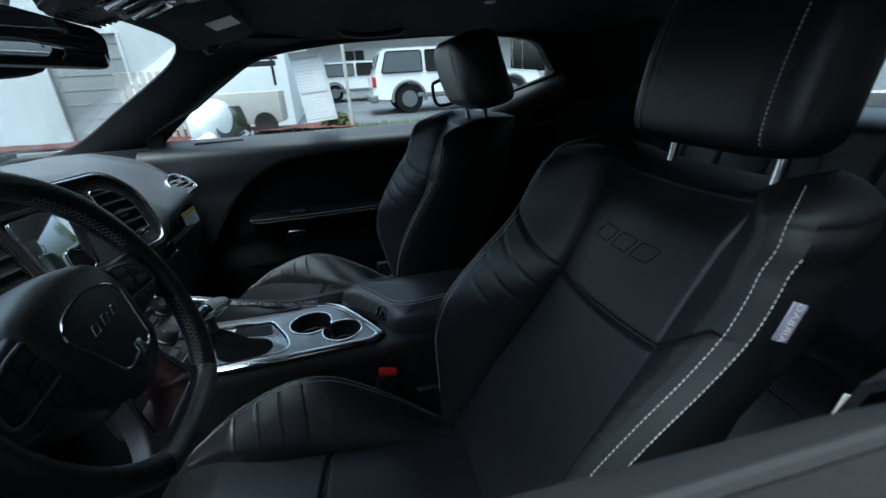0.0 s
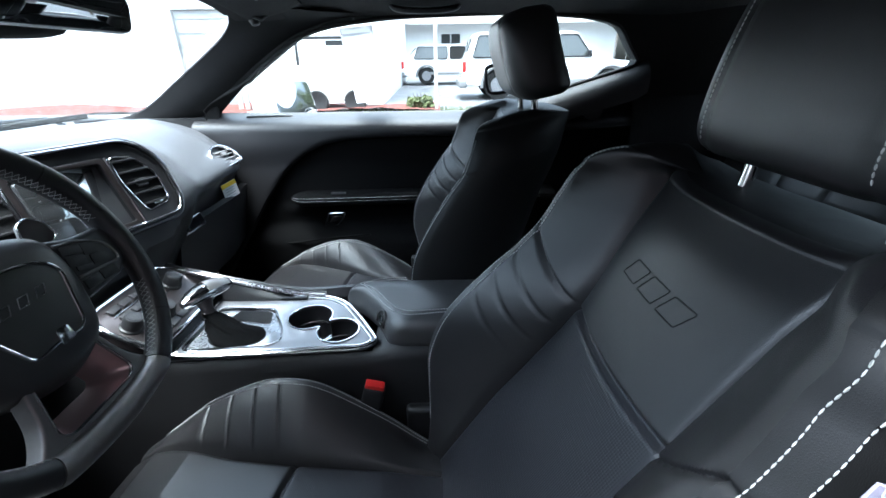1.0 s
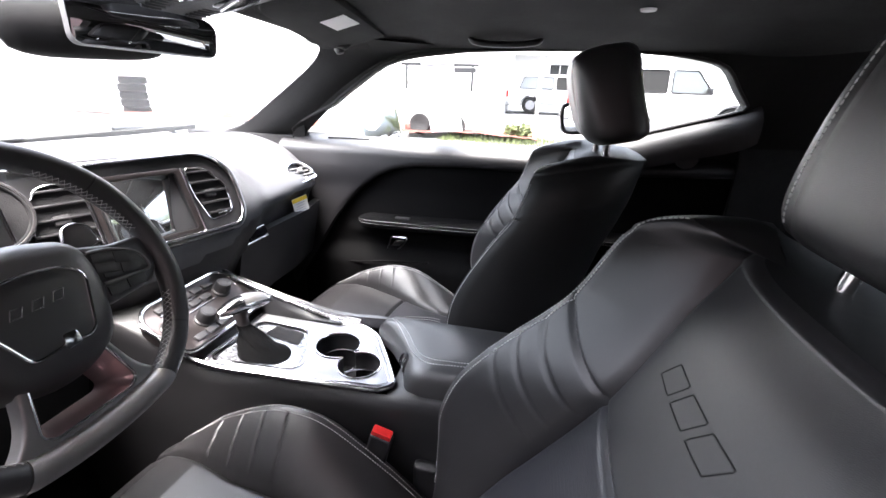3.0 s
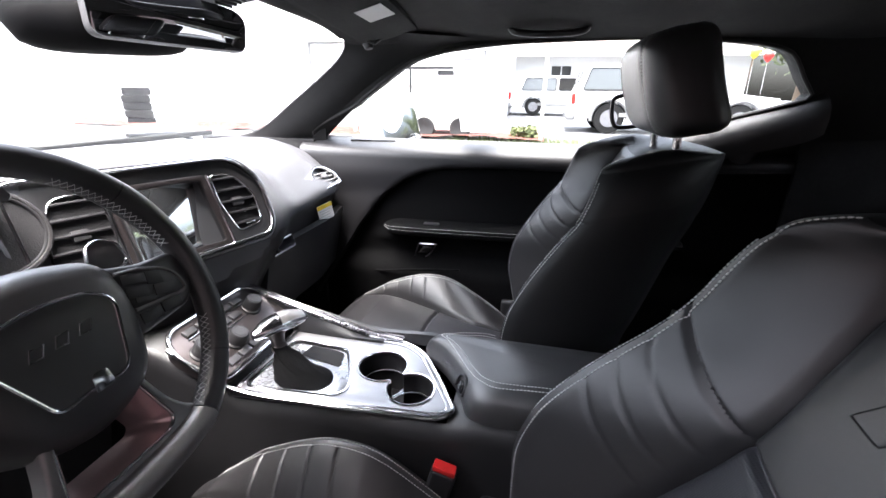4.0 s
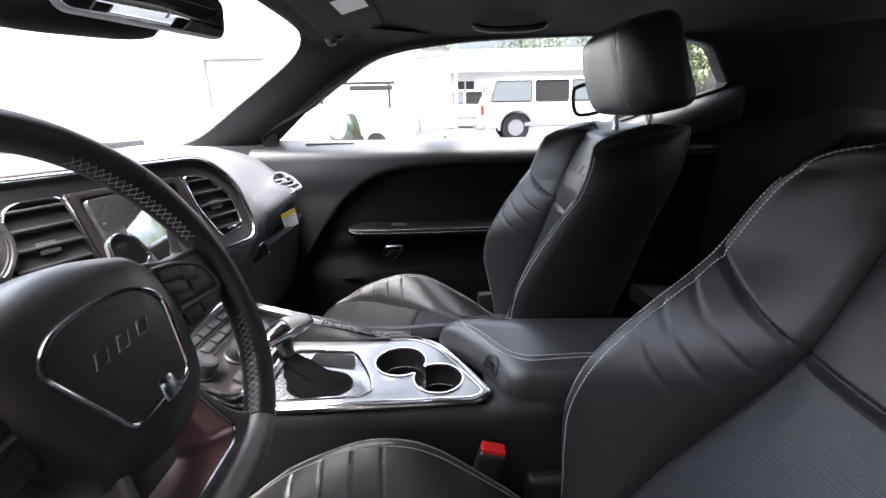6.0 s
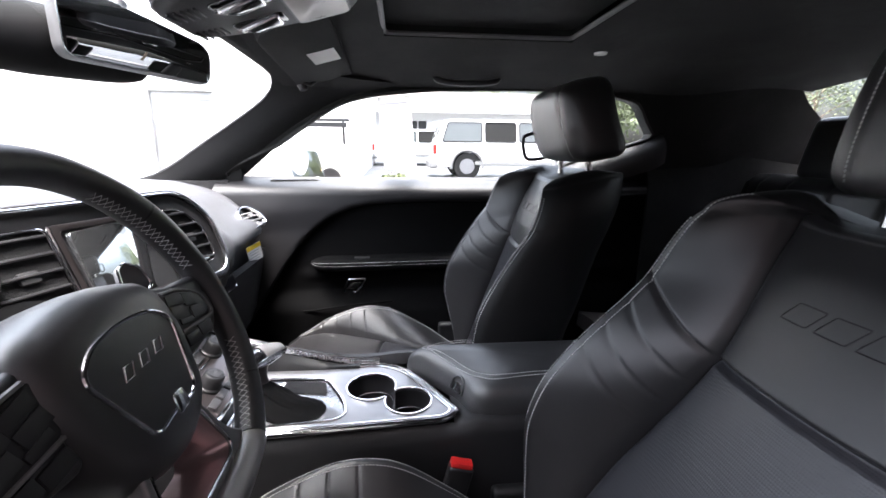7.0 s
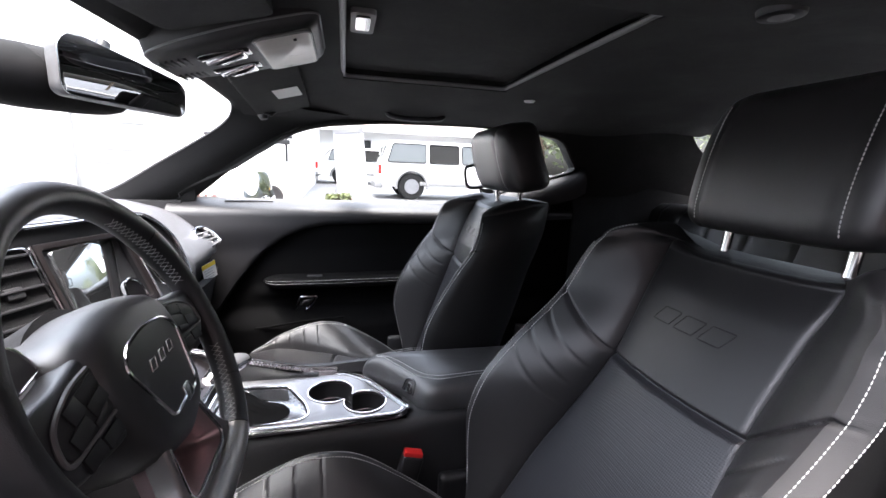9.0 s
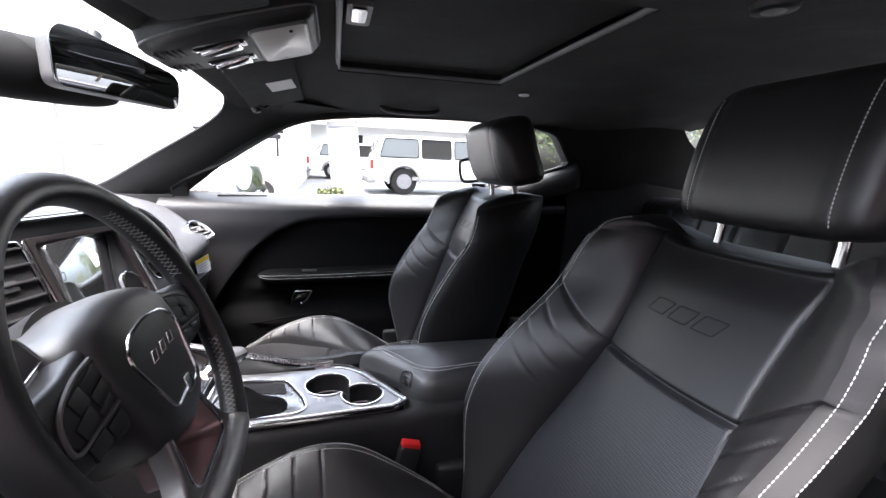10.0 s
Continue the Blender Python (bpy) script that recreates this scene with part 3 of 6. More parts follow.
def back_front(y, z, outer=1.0, plain=False):
    """How far back the front of the backrest lies. The driver's seat has a straighter outer seam."""
    a, ys, w = abs(y), lerp(SEAM_SLIM if y < 0 and outer < 1 else SEAM, z), lerp(WIDE, z)
    x = 0.389 + 0.56 * (z - 0.896)
    x -= 0.013 * max(0.0, 1 - (a / ys) ** 2)
    if a > ys:
        t = (a - ys) / (w - ys)
        x -= lerp(BOL, z) * (1.0 if y > 0 else outer) * (min(t, 1.0) ** 0.88) * (1 - 0.10 * smooth(0.8, 1.1, t))
        zs = 0.812 + (a - 0.122) / 0.093 * 0.089
        if plain:
            return x
        x += 0.0058 * bump(z, zs, 0.0028)
        for k in range(1, 4):
            x += 0.0034 * bump(z, zs - k * (0.032 + 0.012 * (1 - min(t, 1.0))), 0.0021) * smooth(0.02, 0.15, t) * smooth(1.0, 0.88, t)
        x -= 0.005 * math.sin(min(1.0, t) * math.pi)
    else:
        x += 0.0070 * bump(z, 0.812, 0.0042)
    x += 0.0070 * bump(a, ys, 0.0034)
    return x


def split_parts(rows, kind_of, looks, parent, m):
    """Skins closed rows and hands the faces out to parts by kind_of(row, column)."""
    n = len(rows[0])
    groups = {}
    for i in range(len(rows) - 1):
        for j in range(n):
            k = (j + 1) % n
            groups.setdefault(kind_of(i, j), []).append((i * n + j, i * n + k, (i + 1) * n + k, (i + 1) * n + j))
    made = {}
    for key, fs in groups.items():
        used = sorted({v for f in fs for v in f})
        at = {v: q for q, v in enumerate(used)}
        name, mat, label = looks[key]
        made[key] = part(name, mesh(name, [rows[v // n][v % n] for v in used], [tuple(at[v] for v in f) for f in fs]), mat, parent, label, m)
    return made


def car_seat(m, lean, label, outer=1.0, low=0.0):
    """A front sports seat, its backrest turned upright by lean degrees about the hinge."""
    seat = thing("car_seat", label, "car seat", m, "front seats")
    hinge = Matrix.Translation((0.17, 0, 0.50)) @ Matrix.Rotation(radians(-lean), 4, "Y") @ Matrix.Translation((-0.17, 0, -0.50))
    board = 1 if m.translation.y > 0 else -1

    def settle(p):
        """Lowers the shoulders of the upright seat, and splays the driver's outer shoulder."""
        x, y, z = p
        if board < 0 and y > 0:
            y *= 1 + 0.055 * smooth(0.12, 0.20, y)
        if board < 0 and y < 0:
            y *= 1 + (0.035 * smooth(0.88, 0.99, z) + 0.10 * smooth(0.955, 1.01, z)) * smooth(0.13, 0.20, -y)
        z -= 0.018 * smooth(0.93, 1.01, z) * max(0.0, 1 - (y / 0.17) ** 6)
        return (x, y, z - low * 0.25 * max(0.0, z - 0.86))

    # backrest
    zs = list(np.arange(0.455, 1.0, 0.0012))
    nf = 131
    rows, ycol = [], []
    for z in zs:
        w, xr = lerp(WIDE, z), lerp(REAR, z) + 0.022 * low * smooth(0.6, 0.8, z)
        ys, yo = lerp(SEAM, z), lerp(SEAM_SLIM if outer < 1 else SEAM, z)
        cols = np.concatenate([np.linspace(-w, -yo, 34)[:-1], np.linspace(-yo, ys, 65), np.linspace(ys, w, 34)[1:]])
        ring = [(back_front(y, z, outer), y, z) for y in cols]
        flanks = []
        for s in (1, -1):
            xe = back_front(s * w, z, outer, True)
            if s < 0 and board < 0:
                flanks.append([(xe + 0.004, w + 0.010), (xe + 0.015, w + 0.024), (xe + 0.05, w + 0.029), (xe + 0.5 * (xr - xe), w + 0.020), (xr - 0.03, w - 0.025), (xr - 0.006, w - 0.055)])
                continue
            flanks.append([(xe + 0.010, w + 0.009), (xe + 0.030, w + 0.015), (xe + 0.35 * (xr - xe), w + 0.016), (xe + 0.65 * (xr - xe), w + 0.004), (xr - 0.03, w - 0.030), (xr - 0.006, w - 0.055)])
        rear_pts = [(xr + 0.012 * (1 - (y / 0.16) ** 2), y) for y in np.linspace(w - 0.075, -(w - 0.075), 12)]
        ring += [(x, y, z) for x, y in flanks[0]] + [(x, y, z) for x, y in rear_pts] + [(x, -y, z) for x, y in reversed(flanks[1])]
        rows.append(ring)
    last = np.array(rows[-1])
    mid = (lerp(REAR, 1.0) + 0.36) / 2 + 0.02
    for a in np.linspace(6, 90, 15):
        c, s = math.cos(radians(a)), math.sin(radians(a))
        shrunk = last.copy()
        shrunk[:, 0] = mid + (last[:, 0] - mid) * c
        shrunk[:, 1] = last[:, 1] * (0.76 + 0.24 * c)
        shrunk[:, 2] = 1.0 + 0.030 * s - 0.020 * s * np.clip(1 - (shrunk[:, 1] / 0.15) ** 6, 0, 1)
        rows.append([tuple(p) for p in shrunk])

    def kind_of(i, j):
        if j >= nf - 1 or i >= len(zs) + 8:
            return "shell"
        z = zs[min(i, len(zs) - 1)]
        w = lerp(WIDE, z)
        ys = lerp(SEAM, z)
        if j < 33:
            y = -w + (w - ys) * (j + 0.5) / 33
        elif j < 97:
            y = 0.0
        else:
            y = ys + (w - ys) * (j - 96.5) / 33
        if 33 <= j < 97:
            return "upper" if z > 0.812 else "lower"
        zs_ = 0.812 + (abs(y) - 0.122) / 0.093 * 0.089
        return ("u" if z > zs_ else "l") + ("r" if y > 0 else "f")

    looks = {"shell": ("back_shell", LEATHER_SIDE, ""), "upper": ("back_panel", LEATHER, ""), "lower": ("back_panel", LEATHER_MID, ""),
             "ur": ("shoulder_bolster", LEATHER, ""), "uf": ("shoulder_bolster", LEATHER, ""), "lr": ("back_bolster", LEATHER, ""), "lf": ("back_bolster", LEATHER, "")}
    rows = [[settle(p) for p in r] for r in rows]
    made = split_parts(rows, kind_of, looks, seat, hinge)
    # stitching along the bolster's edges
    for side in (1, -1):
        j = nf - 5 if side > 0 else (4 if board > 0 else len(rows[0]) - 1)
        seam = [np.array(rows[i][j]) + (-0.0012, side * 0.0007, 0) for i in range(55, len(zs), 4)]
        seam += [np.array(rows[i][j]) + (-0.0008, side * 0.0006, 0.0010) for i in range(len(zs), len(zs) + 9)]
        lines = []
        if side == board:
            lines.append([(back_front(side * lerp(WIDE, z), z, outer, True) + 0.0155, side * (lerp(WIDE, z) + (0.0246 if board < 0 else 0.0102)), z) for z in np.arange(0.56, 0.985, 0.006)])
        else:
            lines.append([(back_front(side * lerp(WIDE, z), z, outer, True) + 0.0035, side * (lerp(WIDE, z) + 0.0066), z) for z in np.arange(0.52, 0.992, 0.006)])
        for line in [seam] + [[settle(p) for p in line] for line in lines]:
            part("stitching", stitches(line, r=0.00072 if side == board else 0.0010), THREAD, made["lr" if side > 0 else "lf"], "light grey stitching")
    # pressed emblem: three slanted frames with bars
    for k in range(3):
        cy = 0.054 - 0.044 * k
        pts = []
        for u, v in spline(rounded([(-1, -1), (1, -1), (1, 1), (-1, 1)], 0.15, 3), 24, True):
            yc, zc = cy - 0.017 * u - 0.006 * v, 0.900 + 0.0105 * v + 0.010 * low
            pts.append(settle((back_front(yc, zc, outer) + 0.0002, yc, zc)))
        part("pressed_mark", tube(pts, 0.0010, 6, True), LEATHER_SIDE, made["upper"])
    # headrest
    hz, hh, hk = 1.1325 - 0.0475 * low, 0.108 - 0.015 * low, 1 + 0.12 * low
    rows = []
    for t in np.linspace(-1, 1, 40):
        k = (1 - abs(t) ** 7.0) ** (1 / 3.0)
        z = hz + hh * t
        hw = 0.140 * hk * (0.60 + 0.40 * k) * (1 - 0.10 * max(0, t) ** 2 - 0.05 * low * t)
        hd = 0.064 * hk * (0.08 + 0.92 * k)
        cx = 0.522 + (0.026 - 0.034 * low) * t - 0.010 * (1 - t * t)
        ring = []
        for a in np.linspace(0, 2 * math.pi, 72, endpoint=False):
            ca, sa = math.cos(a), math.sin(a)
            yy = hw * math.copysign(abs(sa) ** 0.62, sa)
            xx = -hd * math.copysign(abs(ca) ** 0.55, ca)
            if ca > 0:
                xx += 0.012 * (1 - (yy / hw) ** 2) * k + 0.0035 * bump(abs(yy), 0.098, 0.004)
            ring.append((cx + xx, yy, z))
        rows.append(ring)
    head = part("headrest", mesh("headrest", *grid(rows, True, True)), LEATHER, seat, "black leather headrest with a stitched seam", hinge)
    for side in (1, -1):
        line = []
        for t in np.linspace(-0.82, 0.82, 40):
            k = (1 - abs(t) ** 7.0) ** (1 / 3.0)
            hd = 0.064 * hk * (0.08 + 0.92 * k)
            hw = 0.140 * hk * (0.60 + 0.40 * k) * (1 - 0.10 * max(0, t) ** 2 - 0.05 * low * t)
            cx = 0.522 + (0.026 - 0.034 * low) * t - 0.010 * (1 - t * t)
            sa = (0.103 / hw) ** (1 / 0.62)
            if sa >= 1:
                continue
            ca = math.sqrt(1 - sa * sa)
            line.append((cx - hd * ca ** 0.55 + 0.012 * (1 - (0.103 / hw) ** 2) * k - 0.0006, side * 0.103, hz + hh * t))
        part("stitching", stitches(line), THREAD, head)
    for side in (1, -1):
        part("headrest_post", tube(spline([(0.500, side * 0.088, 0.97 - 0.03 * low), (0.508, side * 0.088, 1.02 - 0.04 * low), (0.512, side * 0.088, hz - 0.04)], 12), 0.0075, 12), STEEL, seat, "polished steel headrest post", hinge)
        part("post_guide", lathe([(0.0, 0.0), (0.017, 0.0), (0.017, 0.006), (0.012, 0.010), (0.0, 0.010)], 18, m=pose(0.503, side * 0.088, 0.978 - 0.034 * low, 0, 12)), DARK, seat, "", hinge)
    # cushion
    BASE = [(-0.42, 0.40), (-0.405, 0.455), (-0.385, 0.490), (-0.35, 0.513), (-0.28, 0.524), (-0.09, 0.514), (0.05, 0.497), (0.20, 0.470)]
    SIDE = flow([(-0.42, 0.0), (-0.36, -0.006), (-0.31, 0.018), (-0.265, 0.046), (-0.21, 0.076), (-0.16, 0.095), (-0.11, 0.098), (-0.06, 0.086), (0.0, 0.052), (0.06, 0.013), (0.125, -0.032), (0.20, -0.060)])
    rise = 1 - 0.2 * low

    def ysc(x):
        if low:
            return lerp([(-0.42, 0.190), (-0.31, 0.190), (-0.23, 0.182), (-0.137, 0.152), (-0.058, 0.122), (0.02, 0.104), (0.2, 0.104)], x)
        return lerp([(-0.42, 0.170), (-0.33, 0.160), (-0.20, 0.132), (-0.09, 0.123), (0.2, 0.125)], x)

    def cushion(x, y):
        a, ys = abs(y), ysc(x)
        z = lerp(BASE, x) + 0.010 * max(0.0, 1 - (a / ys) ** 2)
        if a > ys:
            t = (a - ys) / (0.214 - ys)
            z += rise * lerp(SIDE, x) * (min(t, 1.0) ** 0.8) + 0.004 * math.sin(min(1, t) * math.pi)
            if a > 0.214:
                z -= ((a - 0.214) / 0.046) ** 2 * 0.05 + (a - 0.214) * 0.25
            for k in range(4):
                z -= 0.0026 * bump(x + 0.10 * (a - 0.214), -0.272 - 0.018 * low + 0.045 * k, 0.0018) * smooth(0.0, 0.15, t) * smooth(1.0, 0.9, t)
        else:
            z -= 0.0075 * bump(x, -0.095 - 0.012 * (1 - (a / ys) ** 2), 0.0042)
        z -= 0.008 * bump(a, ys, 0.0042)
        return z

    cx = np.linspace(-0.42, 0.20, 250)

    def across(x):
        ys = ysc(x)
        return np.concatenate([np.linspace(-0.262, -ys, 45)[:-1], np.linspace(-ys, ys, 67), np.linspace(ys, 0.262, 45)[1:]])

    cy = across(cx[0])
    rows = [[(cx[0] + 0.012, y * 0.9, 0.36) for y in cy]]
    for x in cx:
        pinch = 1 - 0.10 * (1 - smooth(-0.42, -0.30, x))
        rows.append([(x, y * pinch, cushion(x, y)) for y in across(x)])

    def ckind(i, j):
        if i == 0 or j >= len(cy) - 1:
            return "skirt"
        x = cx[min(i - 1, len(cx) - 1)]
        mids = across(x)
        y = (mids[j] + mids[j + 1]) / 2
        if 44 <= j < 110:
            return "front" if x < -0.095 - 0.012 * (1 - (y / ysc(x)) ** 2) else "rear"
        return "r" if y > 0 else "f"

    clook = {"skirt": ("cushion_skirt", LEATHER_SIDE, ""), "front": ("cushion_panel", LEATHER, ""), "rear": ("cushion_panel", LEATHER_MID, ""), "r": ("cushion_bolster", LEATHER, ""), "f": ("cushion_bolster", LEATHER, "")}
    n = len(cy)
    groups = {}
    for i in range(len(rows) - 1):
        for j in range(n - 1):
            groups.setdefault(ckind(i, j), []).append((i * n + j, i * n + j + 1, (i + 1) * n + j + 1, (i + 1) * n + j))
    cmade = {}
    for key, fs in groups.items():
        used = sorted({v for f in fs for v in f})
        at = {v: q for q, v in enumerate(used)}
        name, mat, lab = clook[key]
        cmade[key] = part(name, mesh(name, [rows[v // n][v % n] for v in used], [tuple(at[v] for v in f) for f in fs]), mat, seat, lab)
    for side in (1, -1):
        for off in (0.208, 0.218):
            line = [(x, side * off * (1 - 0.10 * (1 - smooth(-0.42, -0.30, x))), cushion(x, off) + 0.0010) for x in np.arange(-0.36, 0.17, 0.006)]
            part("stitching", stitches(line), THREAD, cmade["r" if side > 0 else "f"], "light grey double stitching")
    # belt guide on the passenger's outboard shoulder
    if board > 0:
        loop = spline([(0.436, 0.168, 1.020), (0.438, 0.168, 1.060), (0.450, 0.168, 1.074), (0.505, 0.165, 1.072), (0.515, 0.165, 1.04), (0.505, 0.165, 1.005), (0.452, 0.168, 1.004)], 44, True)
        part("belt_guide", tube(loop, 0.0052, 8, True), DARK, seat, "black seat belt guide loop", hinge)
    # valance, frame and rails under the cushion
    part("valance", box(0.54, 0.45, 0.12, 0.03, 4, m=pose(-0.10, 0, 0.40)), DARK, seat)
    for side in (1, -1):
        part("seat_rail", box(0.60, 0.035, 0.10, 0.006, m=pose(-0.06, side * 0.18, 0.30)), DARK, seat)
        part("recliner_cover", box(0.16, 0.024, 0.10, 0.02, 3, m=pose(0.16, side * 0.245, 0.47)), DARK, seat)
    return seat


driver_seat = car_seat(pose(0, -0.36, 0), 0, "black leather sports seat with pleated, light-stitched bolsters, reclined", 0.92)
passenger_seat = car_seat(pose(-0.03, 0.345, 0), 12, "black leather sports seat with pleated, light-stitched bolsters, upright", 0.88, 1.0)

# airbag tag sewn into the driver seat's outer seam
tag = thing("airbag_tag", "small grey woven airbag tag on the seat's side seam", "tag", Matrix(((0.33, 0.94, 0.0, 0.346), (-0.03, -0.05, -1.0, -0.6165), (0.94, -0.33, 0.03, 0.931), (0, 0, 0, 1))))
part("cloth", box(0.036, 0.016, 0.0015, 0.0005, 1), TAG, tag)
fc = bpy.data.curves.new("tag_text", "FONT")
fc.body, fc.size, fc.align_x, fc.align_y, fc.extrude = "AIRBAG", 0.0105, "CENTER", "CENTER", 0.0001
lettering = new("lettering", fc)
fc.materials.append(PAPER)
lettering.parent = tag
lettering.matrix_local = pose(0, 0, 0.001)

care = thing("care_label", "small white cloth care label hanging from the seat's side", "label", Matrix(((0.33, 0.94, 0.0, 0.47), (-0.03, -0.05, -1.0, -0.607), (0.94, -0.33, 0.03, 0.80), (0, 0, 0, 1))))
part("cloth", box(0.03, 0.034, 0.0014, 0.0004, 1), PAPER, care)

# rear bench
bench = thing("rear_bench", "black leather rear bench seat with vertical seams", "rear seat", pose(0, 0, 0))


def bench_x(y, z):
    x = 1.02 + 0.34 * (z - 0.6)
    c = abs(abs(y) - 0.34)
    x -= 0.03 * math.cos(min(c / 0.30, 1) * math.pi / 2) * smooth(0.5, 0.6, z)
    for s in (0.06, 0.20, 0.34, 0.48, 0.60):
        x += 0.007 * bump(abs(y), s, 0.006)
    x += 0.008 * bump(z, 0.80, 0.006)
    return x


rows = [[(bench_x(y, z), y, z) for y in np.linspace(-0.66, 0.66, 160)] for z in np.linspace(0.46, 0.965, 60)]
rows.append([(bench_x(y, 0.965) + 0.03, y, 0.985) for y in np.linspace(-0.66, 0.66, 160)])
rows.append([(bench_x(y, 0.965) + 0.12, y, 0.985) for y in np.linspace(-0.66, 0.66, 160)])
part("backrest", sheet(rows, 0.02), LEATHER, bench)
rows = [[(x, y, 0.475 - 0.10 * (x - 0.55) + 0.02 * math.cos(min(abs(abs(y) - 0.34) / 0.28, 1) * math.pi / 2) - 0.006 * bump(abs(y), 0.20, 0.005) - 0.006 * bump(abs(y), 0.48, 0.005) - 0.006 * bump(x, 0.75, 0.005)) for y in np.linspace(-0.64, 0.64, 120)] for x in np.linspace(0.55, 1.06, 60)]
part("cushion", sheet(rows, 0.05), LEATHER, bench)
part("base", box(0.46, 1.26, 0.16, 0.02, m=pose(0.80, 0, 0.33)), DARK, bench)
for side in (1, -1):
    part("headrest", box(0.09, 0.31, 0.19, 0.035, 4, m=pose(1.225, side * 0.375, 1.085, 0, 14, 0)), LEATHER, bench)


# ---- dashboard ----
dash = thing("dashboard", "dark grey soft dashboard with chrome-ringed air vents", "dashboard", pose(0, 0, 0))
PROFILES = {
    -0.72: [(-0.98, 0.955), (-0.80, 0.985), (-0.68, 0.975), (-0.58, 0.93), (-0.52, 0.86), (-0.50, 0.80), (-0.55, 0.74), (-0.62, 0.62), (-0.68, 0.45)],
    -0.40: [(-0.98, 0.975), (-0.80, 1.005), (-0.68, 1.015), (-0.61, 1.00), (-0.585, 0.92), (-0.565, 0.82), (-0.56, 0.74), (-0.60, 0.62), (-0.66, 0.45)],
    -0.20: [(-0.98, 0.980), (-0.80, 1.010), (-0.68, 1.018), (-0.615, 1.005), (-0.59, 0.95), (-0.555, 0.84), (-0.54, 0.76), (-0.58, 0.62), (-0.66, 0.45)],
    0.00: [(-0.98, 0.980), (-0.80, 1.010), (-0.66, 1.016), (-0.572, 1.002), (-0.545, 0.95), (-0.495, 0.84), (-0.48, 0.76), (-0.52, 0.66), (-0.60, 0.45)],
    0.14: [(-0.98, 0.980), (-0.80, 1.008), (-0.62, 1.008), (-0.528, 0.992), (-0.490, 0.935), (-0.447, 0.850), (-0.445, 0.775), (-0.50, 0.66), (-0.60, 0.45)],
    0.215: [(-0.98, 0.978), (-0.80, 1.005), (-0.62, 1.000), (-0.53, 0.968), (-0.470, 0.912), (-0.435, 0.850), (-0.450, 0.785), (-0.52, 0.66), (-0.62, 0.45)],
    0.35: [(-0.98, 0.973), (-0.80, 0.998), (-0.66, 0.985), (-0.565, 0.942), (-0.495, 0.885), (-0.464, 0.842), (-0.492, 0.795), (-0.54, 0.66), (-0.64, 0.45)],
    0.55: [(-0.98, 0.965), (-0.80, 0.990), (-0.68, 0.972), (-0.585, 0.938), (-0.515, 0.890), (-0.476, 0.845), (-0.506, 0.795), (-0.56, 0.66), (-0.66, 0.45)],
    0.66: [(-0.98, 0.958), (-0.80, 0.980), (-0.70, 0.966), (-0.625, 0.940), (-0.560, 0.890), (-0.512, 0.835), (-0.535, 0.785), (-0.58, 0.66), (-0.68, 0.45)],
    0.72: [(-0.98, 0.950), (-0.82, 0.970), (-0.73, 0.958), (-0.665, 0.930), (-0.620, 0.880), (-0.570, 0.805), (-0.575, 0.755), (-0.62, 0.66), (-0.70, 0.45)],
}


def dash_row(y):
    keys = sorted(PROFILES)
    i = max(k for k in range(len(keys) - 1) if keys[k] <= y + 1e-9)
    a, b = keys[i], keys[i + 1]
    t = smooth(0, 1, (y - a) / (b - a))
    pa, pb = spline(PROFILES[a], 64), spline(PROFILES[b], 64)
    return [(p[0], y, p[1]) for p in pa * (1 - t) + pb * t]


full = [dash_row(y) for y in np.linspace(-0.72, 0.719, 110)]
upper, lower = [], []
for row in full:
    front = [p for p in row if p[2] > 0.70]
    lip = max(range(20, len(front)), key=lambda k: front[k][0])
    head_, tail_ = spline(row[:lip + 2], 46), spline(row[lip + 1:], 30)
    upper.append([tuple(p) for p in head_])
    lower.append([(p[0] - 0.004, p[1], p[2]) for p in tail_])
part("top_pad", sheet(upper, 0.012), DASH, dash, "grey soft-touch upper pad")
part("lower_fascia", sheet(lower, 0.012), DARK, dash, "black lower fascia")

# the canted centre stack: x to the passenger side, y up
STACK = plane_frame((-0.502, 0.092, 0.953), (0.861, -0.289, 0.416))


def on_stack(u, v, d=0.0):
    return STACK @ Matrix.Translation((u, v, d))


# outline of the big surround, in the stack's plane
sur_out = rounded([(-0.305, 0.050), (0.062, 0.050), (0.112, -0.012), (0.108, -0.105), (0.085, -0.140), (-0.305, -0.150)], [0.02, 0.045, 0.03, 0.03, 0.03, 0.02], 7)
sur_in = rounded([(-0.295, 0.040), (0.056, 0.040), (0.100, -0.016), (0.096, -0.100), (0.078, -0.128), (-0.295, -0.138)], [0.02, 0.04, 0.03, 0.026, 0.026, 0.02], 7)
part("surround_edge", prism(sur_out, 0.030, 0.006, holes=[sur_in], m=on_stack(0, 0, 0.010)), SURROUND, dash, "satin silver surround")
part("surround_chrome", tube([tuple(on_stack(0, 0, 0.011) @ Vector((p[0], p[1], 0))) for p in sur_in], 0.0028, 8, True), CHROME, dash, "satin chrome trim line")
face = rounded([(-0.293, 0.039), (0.055, 0.039), (0.099, -0.016), (0.095, -0.100), (0.077, -0.127), (-0.293, -0.137)], [0.02, 0.04, 0.03, 0.026, 0.026, 0.02], 7)
v_r = rounded([(0.004, 0.012), (0.046, 0.010), (0.080, -0.040), (0.074, -0.098), (0.018, -0.108), (0.000, -0.040)], [0.012, 0.02, 0.02, 0.014, 0.012, 0.02], 6)
v_l = rounded([(-0.247, 0.006), (-0.232, 0.012), (-0.182, 0.012), (-0.184, -0.112), (-0.275, -0.108), (-0.262, -0.030)], [0.01, 0.012, 0.012, 0.012, 0.02, 0.03], 6)
